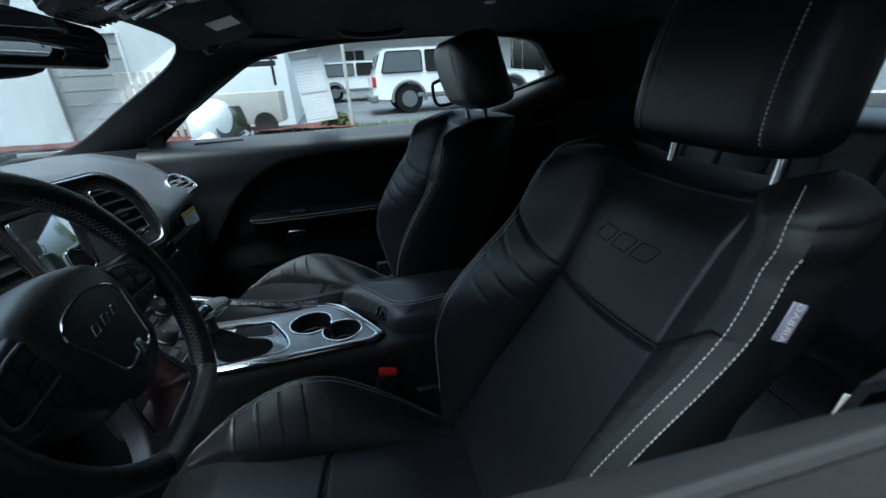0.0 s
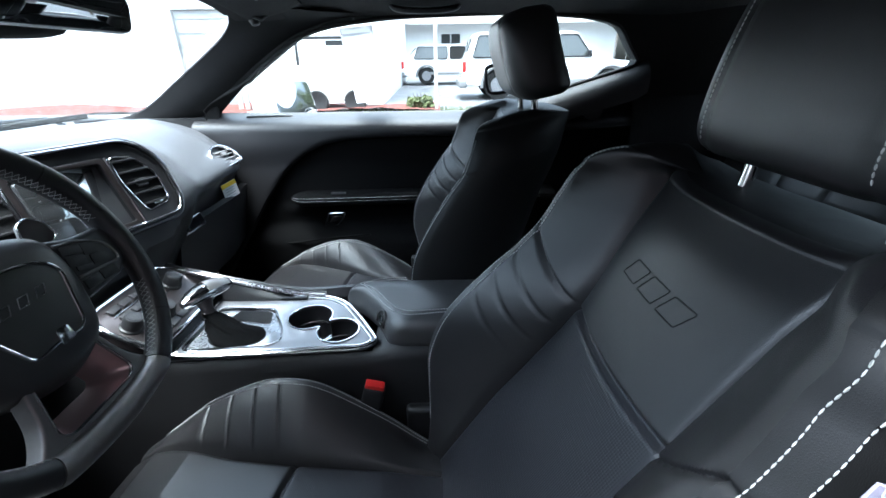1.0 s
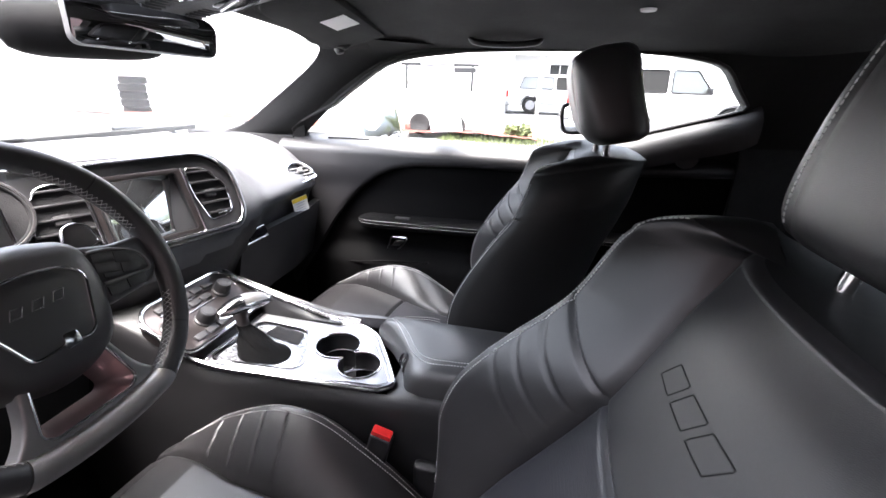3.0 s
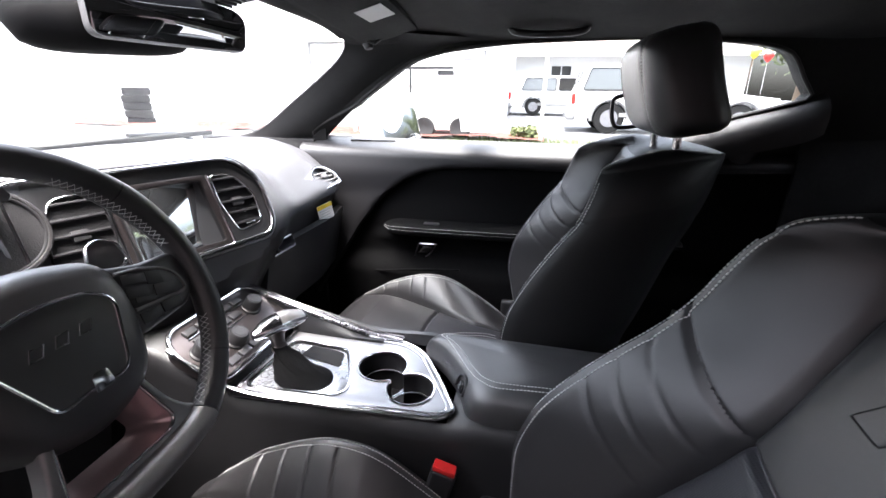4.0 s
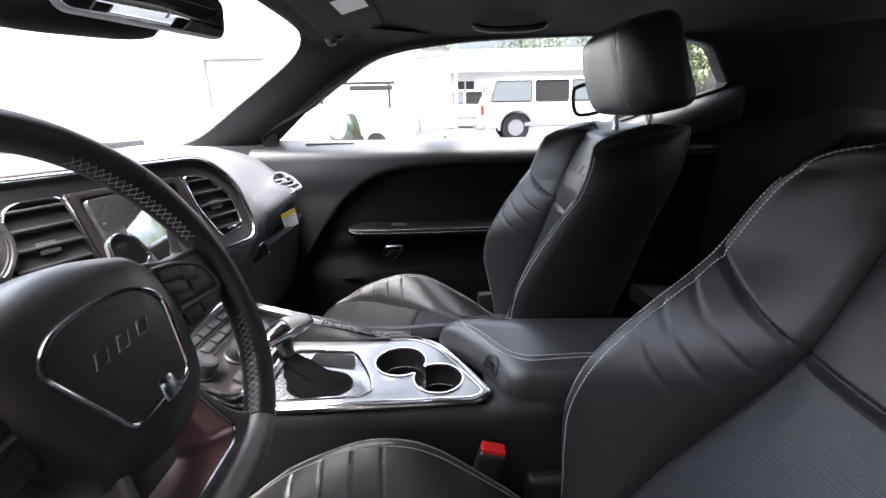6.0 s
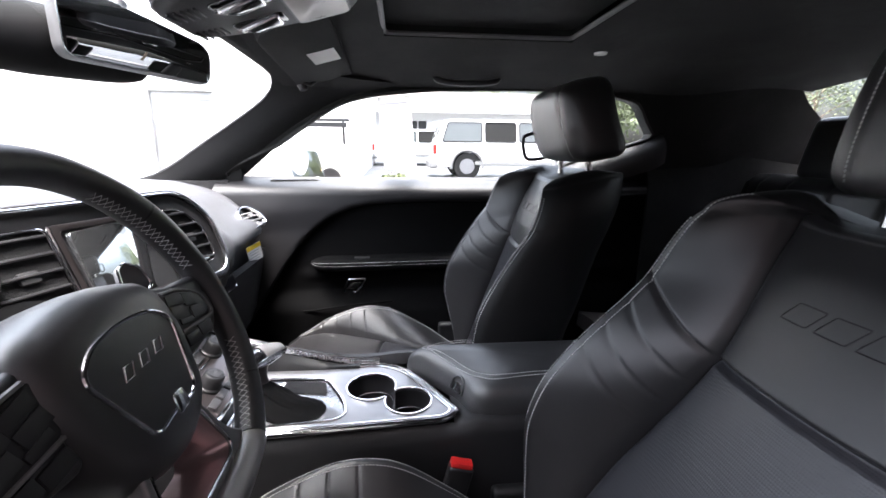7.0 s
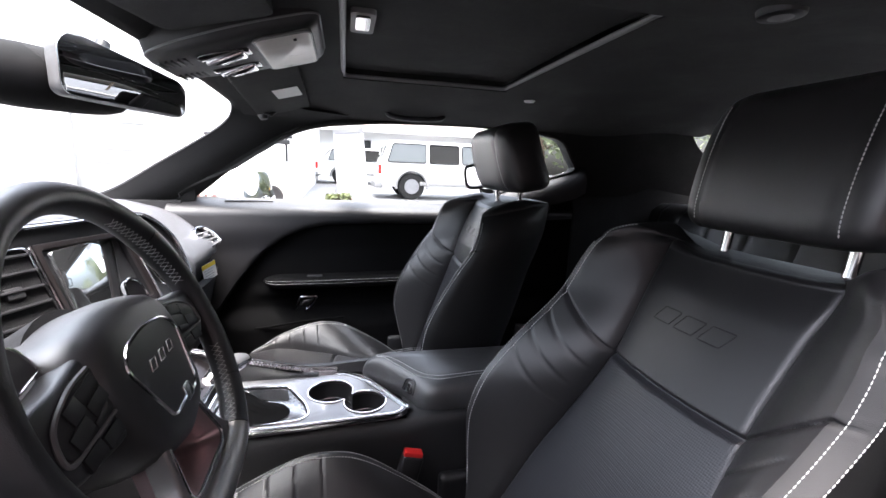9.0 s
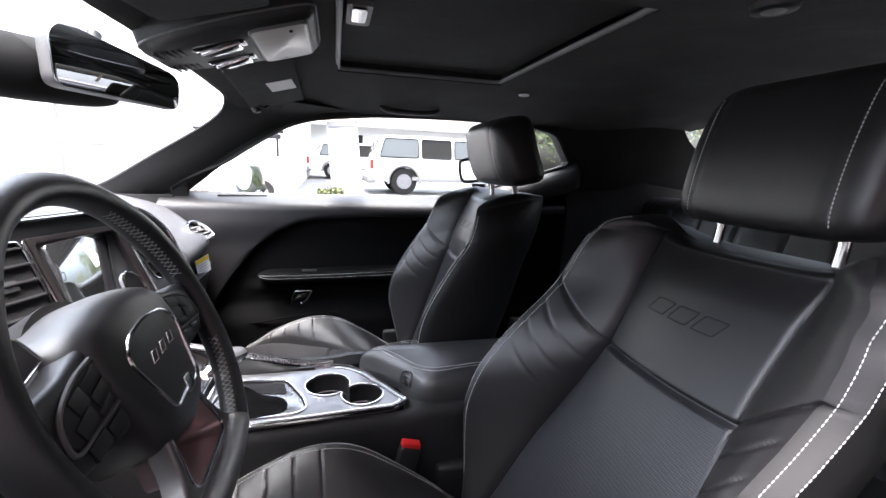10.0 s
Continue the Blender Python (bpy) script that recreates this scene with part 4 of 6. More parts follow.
scr = rounded([(-0.166, 0.004), (-0.018, 0.004), (-0.014, -0.118), (-0.170, -0.118)], 0.006, 4)
part("stack_face", prism(face, 0.012, 0.002, holes=[v_r, v_l, scr], m=on_stack(0, 0, 0.004)), DARK, dash, "dark fascia")
for name, hole, mid in (("air_vent", v_r, (0.040, -0.048)), ("air_vent", v_l, (-0.225, -0.050))):
    back = part(name, prism(hole, 0.004, 0, m=on_stack(0, 0, -0.0008)), FELT, dash, "black louvred air vent with chrome ring")
    part("vent_wall", mesh("vent_wall", *grid([[tuple(on_stack(0, 0, 0.004) @ Vector((p[0], p[1], 0))) for p in hole], [tuple(on_stack(0, 0, -0.006) @ Vector((p[0], p[1], 0))) for p in hole]], True)), FELT, back)
    part("vent_ring", tube([tuple(on_stack(0, 0, 0.0045) @ Vector((p[0], p[1], 0))) for p in hole], 0.0019, 8, True), CHROME, back, "satin chrome vent ring")
    lo, hi = hole[:, 1].min(), hole[:, 1].max()
    for k in range(5):
        v = lo + 0.014 + (hi - lo - 0.024) * k / 4
        span = [p for p in np.array(spline(np.c_[hole, np.zeros(len(hole))], 240, True))[:, :2] if abs(p[1] - v) < 0.004]
        if len(span) < 2:
            continue
        u0, u1 = min(p[0] for p in span) + 0.002, max(p[0] for p in span) - 0.002
        part("louvre", box(u1 - u0, 0.0040, 0.007, 0.0014, 2, m=on_stack((u0 + u1) / 2, v, 0.0038)), LOUVRE, back)
    part("vent_tab", box(0.024, 0.017, 0.012, 0.003, 2, m=on_stack(mid[0], mid[1], -0.001)), BUTTON, back)
part("vent_wheel", box(0.022, 0.010, 0.012, 0.003, 2, m=on_stack(0.048, -0.094, 0.0)), CHROME, dash)
part("touchscreen", prism([(p[0] + 0.092, p[1] + 0.057) for p in scr], 0.006, 0.001, m=plane_frame(tuple((STACK @ Vector((-0.092, -0.057, -0.001)))), (0.935, -0.07, 0.30))), SCREEN, dash, "glossy dark touchscreen, switched off")
part("screen_frame", prism(rounded([(-0.178, 0.014), (-0.008, 0.014), (-0.003, -0.126), (-0.182, -0.126)], 0.008, 4), 0.006, 0.002, holes=[scr], m=on_stack(0, 0, 0.0075)), BEZEL, dash)
for u in (-0.180, -0.0055):
    part("chrome_strip", tube([tuple(on_stack(0, 0, 0.009) @ Vector((u, 0.012, 0))), tuple(on_stack(0, 0, 0.009) @ Vector((u + (0.002 if u > -0.1 else -0.002), -0.126, 0)))], 0.0028, 8), CHROME, dash)

# side vent and its ring, at the passenger end
SV = plane_frame((-0.500, 0.575, 0.878), (0.80, -0.10, 0.60))
v_s = rounded([(-0.076, 0.024), (-0.044, 0.040), (0.006, 0.037), (0.036, 0.008), (0.040, -0.030), (-0.100, -0.040)], [0.012, 0.016, 0.02, 0.014, 0.01, 0.010], 6)
v_si = rounded([(-0.071, 0.021), (-0.042, 0.035), (0.004, 0.032), (0.030, 0.006), (0.034, -0.025), (-0.092, -0.035)], [0.012, 0.016, 0.02, 0.014, 0.01, 0.010], 6)
svent = part("side_vent", prism(v_si, 0.004, 0, m=SV @ Matrix.Translation((0, 0, -0.012))), DARK, dash, "side air vent with silver ring")
part("vent_ring", prism(v_s, 0.022, 0.003, holes=[v_si], m=SV @ Matrix.Translation((0, 0, 0.008))), CHROME, svent, "satin silver vent ring")
for v in (-0.008, 0.005, 0.018):
    part("louvre", box(0.108 - 1.6 * (v + 0.008), 0.0035, 0.014, 0.001, 1, m=SV @ pose(-0.027 + 0.1 * v, v, -0.001, 25)), GREY_TRIM, svent)
part("vent_tab", box(0.020, 0.012, 0.010, 0.003, 2, m=SV @ pose(-0.024, 0.006, 0.006)), SHELL_GREY, svent)
for u in (-0.060, 0.002):
    part("vent_wheel", box(0.048, 0.014, 0.012, 0.003, 2, m=SV @ pose(u, -0.025, 0.001)), SHELL_GREY, svent, "ribbed grey thumb wheel")
    part("wheel_edge", box(0.040, 0.002, 0.003, 0.0008, 1, m=SV @ pose(u, -0.020, 0.007)), CHROME, svent)

# glovebox lid with its latch
gx = lambda y: -0.500 - 0.03 * smooth(0.5, 0.7, y)
rows = [[(gx(y) - 0.045 * s, y, 0.765 - 0.20 * s) for y in np.linspace(0.22, 0.68, 14)] for s in np.linspace(0, 1, 10)]
glove = part("glovebox_lid", sheet(rows, 0.02), DARK, dash, "black glovebox lid")
part("latch", box(0.012, 0.075, 0.030, 0.006, 3, m=pose(-0.468, 0.262, 0.772, 0, -20, 0)), PIANO, glove, "gloss black latch")
part("latch_edge", tube([(-0.470, 0.222, 0.752), (-0.462, 0.300, 0.756)], 0.0025, 8), CHROME, glove)
part("lower_panel", sheet([[(-0.53 - 0.10 * s, y, 0.76 - 0.34 * s) for y in np.linspace(-0.70, -0.16, 12)] for s in np.linspace(0, 1, 8)], 0.02), DARK, dash)

# instrument binnacle
hood = []
for y in np.linspace(-0.585, -0.205, 40):
    c = 1 - ((y + 0.395) / 0.19) ** 2
    h = 0.050 * max(0, c) ** 0.5
    hood.append([(-0.72, y, 1.000 + 0.2 * h), (-0.66, y, 1.008 + 0.8 * h), (-0.60, y, 1.004 + h), (-0.555, y, 0.998 + h), (-0.542, y, 0.990 + h), (-0.550, y, 0.980 + h), (-0.60, y, 0.975 + h)])
bin_ = part("binnacle_hood", sheet(hood, 0.006), DASH, dash)
CL = plane_frame((-0.600, -0.395, 0.925), (0.93, 0, 0.36))
clu = rounded([(-0.180, -0.070), (0.180, -0.070), (0.185, 0.030), (0.10, 0.085), (-0.10, 0.085), (-0.185, 0.030)], 0.04, 6)
cluster = part("instrument_cluster", prism(clu, 0.02, 0.003, m=CL), PIANO, dash, "dark instrument cluster with two round dials")
part("cluster_rim", tube([tuple(CL @ Vector((p[0], p[1], 0.016))) for p in clu], 0.006, 8, True), CHROME, cluster)
for u in (-0.098, 0.098):
    dial = part("dial", lathe([(0.0, 0.002), (0.062, 0.002), (0.062, 0.003), (0.0, 0.003)], 40, m=CL @ Matrix.Translation((u, 0.002, 0.002))), DARK, cluster)
    part("dial_ring", lathe([(0.062, 0.0), (0.062, 0.024), (0.067, 0.026), (0.071, 0.020), (0.071, 0.0)], 40, m=CL @ Matrix.Translation((u, 0.002, 0.0))), BEZEL, dial)
    for k in range(9):
        a = radians(225 - 33.75 * k)
        part("dial_mark", box(0.010, 0.0022, 0.001, 0, m=CL @ Matrix.Translation((u + 0.050 * math.cos(a), 0.002 + 0.050 * math.sin(a), 0.006)) @ pose(0, 0, 0, 0, 0, math.degrees(a))), PAPER, dial)
    a = radians(215)
    part("needle", box(0.046, 0.003, 0.002, 0.0008, 1, m=CL @ Matrix.Translation((u + 0.022 * math.cos(a), 0.002 + 0.022 * math.sin(a), 0.009)) @ pose(0, 0, 0, 0, 0, math.degrees(a))), RED, dial, "red needle")
part("info_display", box(0.045, 0.075, 0.004, 0.002, 1, m=CL @ pose(0, 0, 0.004)), SCREEN, cluster)

# round cowl of the gauges, set into the fascia beside the vent
cowl = [(-0.324 + 0.065 * math.cos(a), -0.026 + 0.062 * math.sin(a)) for a in np.linspace(0, 2 * math.pi, 56, endpoint=False)]
well = part("gauge_well", prism(cowl, 0.003, 0.0, m=on_stack(0, 0, 0.0105)), FELT, dash, "black gauge well")
part("gauge_ring", tube([tuple(on_stack(0, 0, 0.0125) @ Vector((p[0], p[1], 0))) for p in cowl], 0.0038, 8, True), SURROUND, well, "satin grey gauge ring")
part("gauge_lip", tube([tuple(on_stack(0, 0, 0.0125) @ Vector((-0.324 + (p[0] + 0.324) * 0.94, -0.026 + (p[1] + 0.026) * 0.94, 0))) for p in cowl], 0.0026, 8, True), DARK, well)

# airbag notice on the dashboard's edge
SN = plane_frame((-0.489, 0.528, 0.784), (0.90, -0.40, 0.0))
sticker = thing("airbag_notice", "white notice card with a yellow header on the dashboard", "sticker", SN @ pose(-0.008, 0, 0.004, 0, 0, 11))
part("card", box(0.055, 0.050, 0.0012, 0.0003, 1), PAPER, sticker)
part("header", box(0.055, 0.013, 0.0008, 0.0002, 1, m=pose(0, 0.0180, 0.0009)), YELLOW, sticker, "yellow header strip")
for k in range(4):
    part("text_line", box(0.038 - 0.006 * (k % 2), 0.0010, 0.0004, 0, m=pose(-0.002, 0.005 - 0.008 * k, 0.0008)), GREY_TRIM, sticker)

# ---- centre console ----
console = thing("centre_console", "black centre console with a brushed metal top plate", "console", pose(0, 0, 0))
rows = []
for x in np.linspace(-0.62, 0.46, 50):
    zt = lerp([(-0.62, 0.745), (-0.48, 0.712), (-0.40, 0.665), (-0.345, 0.628), (0.02, 0.628), (0.06, 0.640), (0.46, 0.640)], x)
    w = lerp([(-0.62, 0.150), (-0.46, 0.128), (-0.36, 0.112), (0.03, 0.096), (0.46, 0.100)], x)
    rows.append([(x, -w - 0.012, 0.26), (x, -w - 0.010, 0.45), (x, -w - 0.004, zt - 0.03), (x, -w + 0.002, zt - 0.008), (x, -w + 0.012, zt - 0.001), (x, w - 0.012, zt - 0.001), (x, w - 0.002, zt - 0.008), (x, w + 0.004, zt - 0.03), (x, w + 0.010, 0.45), (x, w + 0.012, 0.26)])
bodyv, bodyf = grid(rows, False)
cups = ((-0.127, 0.024, 0.046), (-0.058, -0.027, 0.042))
# the top is open where the cups and the shifter stand
keep = []
for f in bodyf:
    c = np.mean([bodyv[k] for k in f], axis=0)
    if c[2] > 0.60 and abs(c[1]) < 0.05 and -0.36 < c[0] < 0.03:
        continue
    keep.append(f)
part("body", mesh("console_body", bodyv, keep), DARK, console)

plate_out = rounded([(-0.352, -0.110), (0.006, -0.087), (0.028, -0.066), (-0.014, 0.010), (-0.060, 0.082), (-0.108, 0.110), (-0.352, 0.108)], [0.004, 0.014, 0.012, 0.03, 0.03, 0.03, 0.004], 6)
shift_hole = rounded([(-0.345, -0.088), (-0.180, -0.074), (-0.164, -0.058), (-0.172, -0.020), (-0.214, 0.060), (-0.335, 0.066)], [0.02, 0.012, 0.012, 0.03, 0.016, 0.02], 6)


def cup_outline(n=72):
    pts = []
    (ax, ay, ar), (bx, by, br) = cups
    base = math.atan2(by - ay, bx - ax)
    gap = math.hypot(bx - ax, by - ay)
    t = (ar * ar - br * br + gap * gap) / (2 * gap)
    al = math.acos(min(1, t / ar)) + 0.10
    be = math.acos(min(1, (gap - t) / br)) + 0.10
    pts += [(ax + ar * math.cos(base + a), ay + ar * math.sin(base + a)) for a in np.linspace(al, 2 * math.pi - al, n // 2)]
    pts += [(bx + br * math.cos(base + math.pi + a), by + br * math.sin(base + math.pi + a)) for a in np.linspace(be, 2 * math.pi - be, n // 2)]
    return np.array(pts)


cup_hole = cup_outline()
part("top_plate", prism(plate_out, 0.006, 0.0012, holes=[shift_hole, cup_hole], m=pose(0, 0, 0.636)), BRUSHED, console, "brushed metal top plate")
edge3 = [(p[0], p[1], 0.637) for p in plate_out]
part("plate_trim", tube(edge3, 0.0038, 8, True), CHROME, console, "satin chrome edge")
inner = rounded([(-0.352, -0.100), (0.000, -0.078), (0.016, -0.063), (-0.024, 0.006), (-0.068, 0.075), (-0.112, 0.101), (-0.352, 0.099)], [0.004, 0.012, 0.010, 0.03, 0.03, 0.03, 0.004], 6)
part("plate_line", tube([(p[0], p[1], 0.637) for p in inner], 0.0016, 6, True), CHROME, console)
part("cup_rim", tube([(p[0], p[1], 0.637) for p in cup_hole], 0.0018, 6, True), CHROME, console)
well = [[(p[0], p[1], 0.634) for p in cup_hole], [(p[0], p[1], 0.585) for p in cup_hole], [(cups[0][0] * 0.5 + cups[1][0] * 0.5 + (p[0] + 0.092) * 0.86, (p[1]) * 0.86, 0.558) for p in cup_hole]]
part("cup_well", mesh("cup_well", grid(well, True)[0], grid(well, True)[1] + [tuple(2 * len(cup_hole) + j for j in range(len(cup_hole)))]), DARK, console, "black cup holder well")
for cx, cy, cr in cups:
    part("cup_ring", tube([(cx + cr * 0.93 * math.cos(a), cy + cr * 0.93 * math.sin(a), 0.597) for a in np.linspace(0, 2 * math.pi, 40, endpoint=False)], 0.0016, 6, True), CHROME, console)
# shifter bezel, boot and grip
bez = part("shift_bezel", prism(rounded([(-0.342, -0.085), (-0.182, -0.071), (-0.167, -0.057), (-0.175, -0.020), (-0.216, 0.057), (-0.333, 0.063)], [0.02, 0.012, 0.012, 0.03, 0.016, 0.02], 6), 0.010, 0.002, m=pose(0, 0, 0.6335)), PLATE, console, "smooth grey shifter surround")
part("bezel_line", tube([(p[0], p[1], 0.6365) for p in shift_hole], 0.0024, 6, True), CHROME, bez)
part("coin_slot", prism(rounded([(-0.298, 0.022), (-0.206, 0.004), (-0.216, 0.048), (-0.290, 0.058)], 0.008, 4), 0.003, 0.0, m=pose(0, 0, 0.6352)), FELT, bez)
rows = []
for t in np.linspace(0, 1, 34):
    cx, cy = -0.256 - 0.056 * t, -0.040 + 0.018 * t
    rx, ry = 0.042 * (1 - t) ** 1.5 + 0.013, 0.027 * (1 - t) ** 1.5 + 0.012
    rows.append([(cx + rx * math.cos(a) * (1 + 0.17 * math.sin(3 * a + 7 * t) * math.sin(math.pi * t) ** 0.6 + 0.05 * math.sin(11 * a - 16 * t) * math.sin(math.pi * t)), cy + ry * math.sin(a) * (1 + 0.17 * math.sin(3 * a + 7 * t) * math.sin(math.pi * t) ** 0.6 + 0.05 * math.sin(9 * a + 14 * t) * math.sin(math.pi * t)), 0.636 + 0.046 * t) for a in np.linspace(0, 2 * math.pi, 80, endpoint=False)])
part("shift_boot", mesh("boot", *grid(rows, True, True)), DOORCARD, console, "gathered black leather shifter boot")
shifter = part("shift_lever", lathe([(0.014, 0.0), (0.015, 0.006), (0.0125, 0.009), (0.012, 0.018), (0.015, 0.030), (0.019, 0.042), (0.0, 0.046)], 24, m=pose(-0.311, -0.020, 0.672, 0, -8)), BEZEL, console, "chrome shift lever with a black leather grip")
grip = []
for t in np.linspace(0, 1, 18):
    k = math.sin(math.pi * (0.06 + 0.88 * t)) ** 0.45
    cx, cy, cz = -0.338 + 0.050 * t, -0.054 + 0.092 * t, 0.716 + 0.006 * math.sin(math.pi * t)
    d = np.array([-0.83, 0.56, 0.0])
    grip.append([tuple(np.array((cx, cy, cz)) + d * 0.022 * k * math.cos(a) + np.array((0, 0, 1)) * 0.0165 * k * math.sin(a)) for a in np.linspace(0, 2 * math.pi, 20, endpoint=False)])
part("grip", mesh("grip", *grid(grip, True, True)), CHROME, shifter)
part("grip_insert", mesh("grip_insert", *grid([[(p[0], p[1], 0.7165 + (p[2] - 0.7165) * 1.06 + 0.0012) for p in r[2:9]] for r in grip[2:8]])), PIANO, shifter, "gloss black insert")
part("grip_pad", mesh("grip_pad", *grid([[(p[0], p[1], 0.7165 + (p[2] - 0.7165) * 1.06 + 0.0012) for p in r[1:10]] for r in grip[8:17]])), SATIN_DARK, shifter, "grey leather pad")

# climate panel on the ramp up to the dashboard
RAMP = plane_frame((-0.412, 0.0, 0.688), (0.47, 0.0, 0.88), (-1, 0, 0.5))
ramp_out = rounded([(-0.118, -0.062), (0.118, -0.062), (0.126, 0.030), (0.100, 0.072), (-0.100, 0.072), (-0.126, 0.030)], 0.025, 6)
climate = part("climate_panel", prism(ramp_out, 0.02, 0.003, m=RAMP @ Matrix.Translation((0, 0, 0.004))), BEZEL, console, "dark climate panel with round knobs")
part("panel_trim", tube([tuple(RAMP @ Vector((p[0], p[1], 0.006))) for p in ramp_out], 0.0042, 8, True), CHROME, climate, "satin chrome edge")
for u, v, r in ((0.062, 0.020, 0.017), (-0.030, -0.018, 0.018), (-0.092, 0.004, 0.017)):
    knob = part("knob", lathe([(r * 1.15, 0.0), (r * 1.15, 0.004), (r, 0.006), (r * 0.94, 0.024), (r * 0.80, 0.027), (0.0, 0.0265)], 28, m=RAMP @ Matrix.Translation((u, v, 0.004))), DARK, climate, "black ribbed knob")
    part("knob_cap", lathe([(r * 0.62, 0.0), (r * 0.62, 0.0012), (0.0, 0.0012)], 24, m=RAMP @ Matrix.Translation((u, v, 0.0305))), SOFT, knob)
for row, v in enumerate((0.050, 0.026, -0.044)):
    for k in range(5 if row < 2 else 4):
        u = -0.070 + 0.030 * k
        if row == 1 and k == 4:
            continue
        part("button", box(0.026, 0.014, 0.008, 0.003, 2, m=RAMP @ pose(u, v, 0.006)), BUTTON, climate)
for v in (0.038, 0.012):
    part("trim_line", box(0.15, 0.002, 0.003, 0.0008, 1, m=RAMP @ pose(-0.01, v, 0.006)), CHROME, climate)

# side rails that carry the chrome line from the ramp to the plate
for side in (1, -1):
    if side > 0:
        crest = spline([(-0.50, 0.120, 0.720), (-0.44, 0.117, 0.704), (-0.352, 0.114, 0.683), (-0.262, 0.112, 0.660), (-0.19, 0.112, 0.6435), (-0.15, 0.113, 0.639), (-0.115, 0.1105, 0.638)], 40)
        part("rail", tube([(c[0], c[1], c[2] + 0.0025) for c in crest], 0.0046, 8), SILVER_RING, console, "satin silver rail")
        part("rail", tube([(c[0], c[1] + 0.0100, c[2] + 0.0045) for c in crest], 0.0026, 8), SURROUND, console)
        rim = spline([(-0.50, 0.140, 0.722), (-0.362, 0.135, 0.686), (-0.269, 0.135, 0.665), (-0.187, 0.135, 0.650), (-0.132, 0.133, 0.650), (-0.069, 0.130, 0.656), (-0.02, 0.128, 0.658)], 40)
        part("flank", sheet([[(r[0], r[1] + 0.010, 0.56), (r[0], r[1] + 0.006, r[2] - 0.008), (r[0], r[1], r[2]), (r[0], r[1] - 0.008, r[2] - 0.002), (r[0], r[1] - 0.0150, min(r[2] - 0.006, lerp([(c[0], c[2]) for c in crest], r[0]) - 0.006))] for r in rim], 0.004), PLATE_EDGE, console, "dark padded console flank")
        part("flank", sheet([[(c[0], c[1] - 0.002, c[2] - 0.004), (c[0], c[1] - 0.008, max(0.6425, (c[2] + 0.64) / 2)), (c[0], c[1] - 0.015, 0.6415), (c[0], c[1] - 0.017, 0.634)] for c in crest[:36]], 0.002), DARK, console)
        continue
    line = [tuple(RAMP @ Vector((side * 0.122, 0.045, 0.004))), tuple(RAMP @ Vector((side * 0.124, -0.02, 0.004))), (-0.36, -0.1125, 0.652), (-0.30, -0.1085, 0.640), (-0.22, -0.1025, 0.6375), (-0.14, -0.0975, 0.6370), (-0.06, -0.0922, 0.6370), (-0.004, -0.0885, 0.6370)]
    part("rail", tube(spline(line, 40), 0.0040, 8), CHROME, console, "satin chrome rail")

# armrest lid
lid_o = rounded([(0.052, -0.086), (0.028, -0.016), (-0.022, 0.050), (-0.062, 0.080), (-0.050, 0.104), (0.44, 0.102), (0.44, -0.086)], [0.03, 0.03, 0.03, 0.014, 0.02, 0.03, 0.03], 8)
rows = []
c0 = np.array([0.20, 0.0])
LID = [(1.0, 0.646), (0.993, 0.657), (0.975, 0.667), (0.945, 0.6755), (0.90, 0.682), (0.82, 0.688), (0.65, 0.693), (0.4, 0.696), (0.02, 0.698)]
for q, z in [(0.965, 0.622), (1.0, 0.632)] + LID:
    rows.append([(c0[0] + (p[0] - c0[0]) * q, p[1] * q, z) for p in lid_o])
lid = part("armrest_lid", mesh("armrest_lid", *grid(rows, True, True)), ARM_LEATHER, console, "padded black leather armrest lid")
polar = sorted((math.atan2(p[1], p[0] - c0[0]) % (2 * math.pi), math.hypot(p[0] - c0[0], p[1])) for p in lid_o)
polar = [(polar[-1][0] - 2 * math.pi, polar[-1][1])] + polar + [(polar[0][0] + 2 * math.pi, polar[0][1])]


def on_lid(x, y):
    """The lid's padded top over a point of its plan."""
    q = math.hypot(x - c0[0], y) / lerp(polar, math.atan2(y, x - c0[0]) % (2 * math.pi))
    return (x, y, lerp(LID[::-1], q) + 0.0006)


for d in (0.0, 0.010):
    line = rounded([(0.40, -0.060 + d), (0.082 + d, -0.060 + d), (0.056 + d, -0.034), (0.038 + d, -0.008), (0.004 + d, 0.046), (-0.036 + d, 0.090 - d), (0.06, 0.093 - d)], [0.02, 0.03, 0.01, 0.03, 0.03, 0.02, 0.02], 8)
    leg = np.concatenate([[0], np.cumsum([math.hypot(line[i + 1][0] - line[i][0], line[i + 1][1] - line[i][1]) for i in range(len(line) - 1)])])
    line = [on_lid(np.interp(v, leg, [p[0] for p in line]), np.interp(v, leg, [p[1] for p in line])) for v in np.linspace(0, leg[-1], 240)]
    part("stitching", stitches(line), THREAD, lid, "light grey double stitching")
LATCH = plane_frame((0.034, -0.026, 0.663), (-0.80, -0.45, 0.40))
part("latch", prism(rounded([(-0.017, -0.014), (0.017, -0.014), (0.013, 0.012), (-0.013, 0.012)], 0.009, 5), 0.004, 0.001, m=LATCH), FELT, lid, "black latch recess")
part("latch_lip", tube([tuple(LATCH @ Vector((u, v, 0.002))) for u, v in spline([(-0.017, -0.014), (-0.015, 0.006), (0.0, 0.014), (0.015, 0.006), (0.017, -0.014)], 20)], 0.0026, 8), PLATE_EDGE, lid)
part("latch_tongue", prism(rounded([(-0.010, -0.016), (0.010, -0.016), (0.008, 0.004), (-0.008, 0.004)], 0.005, 4), 0.008, 0.002, m=LATCH @ Matrix.Translation((0, 0, 0.002))), PIANO, lid)

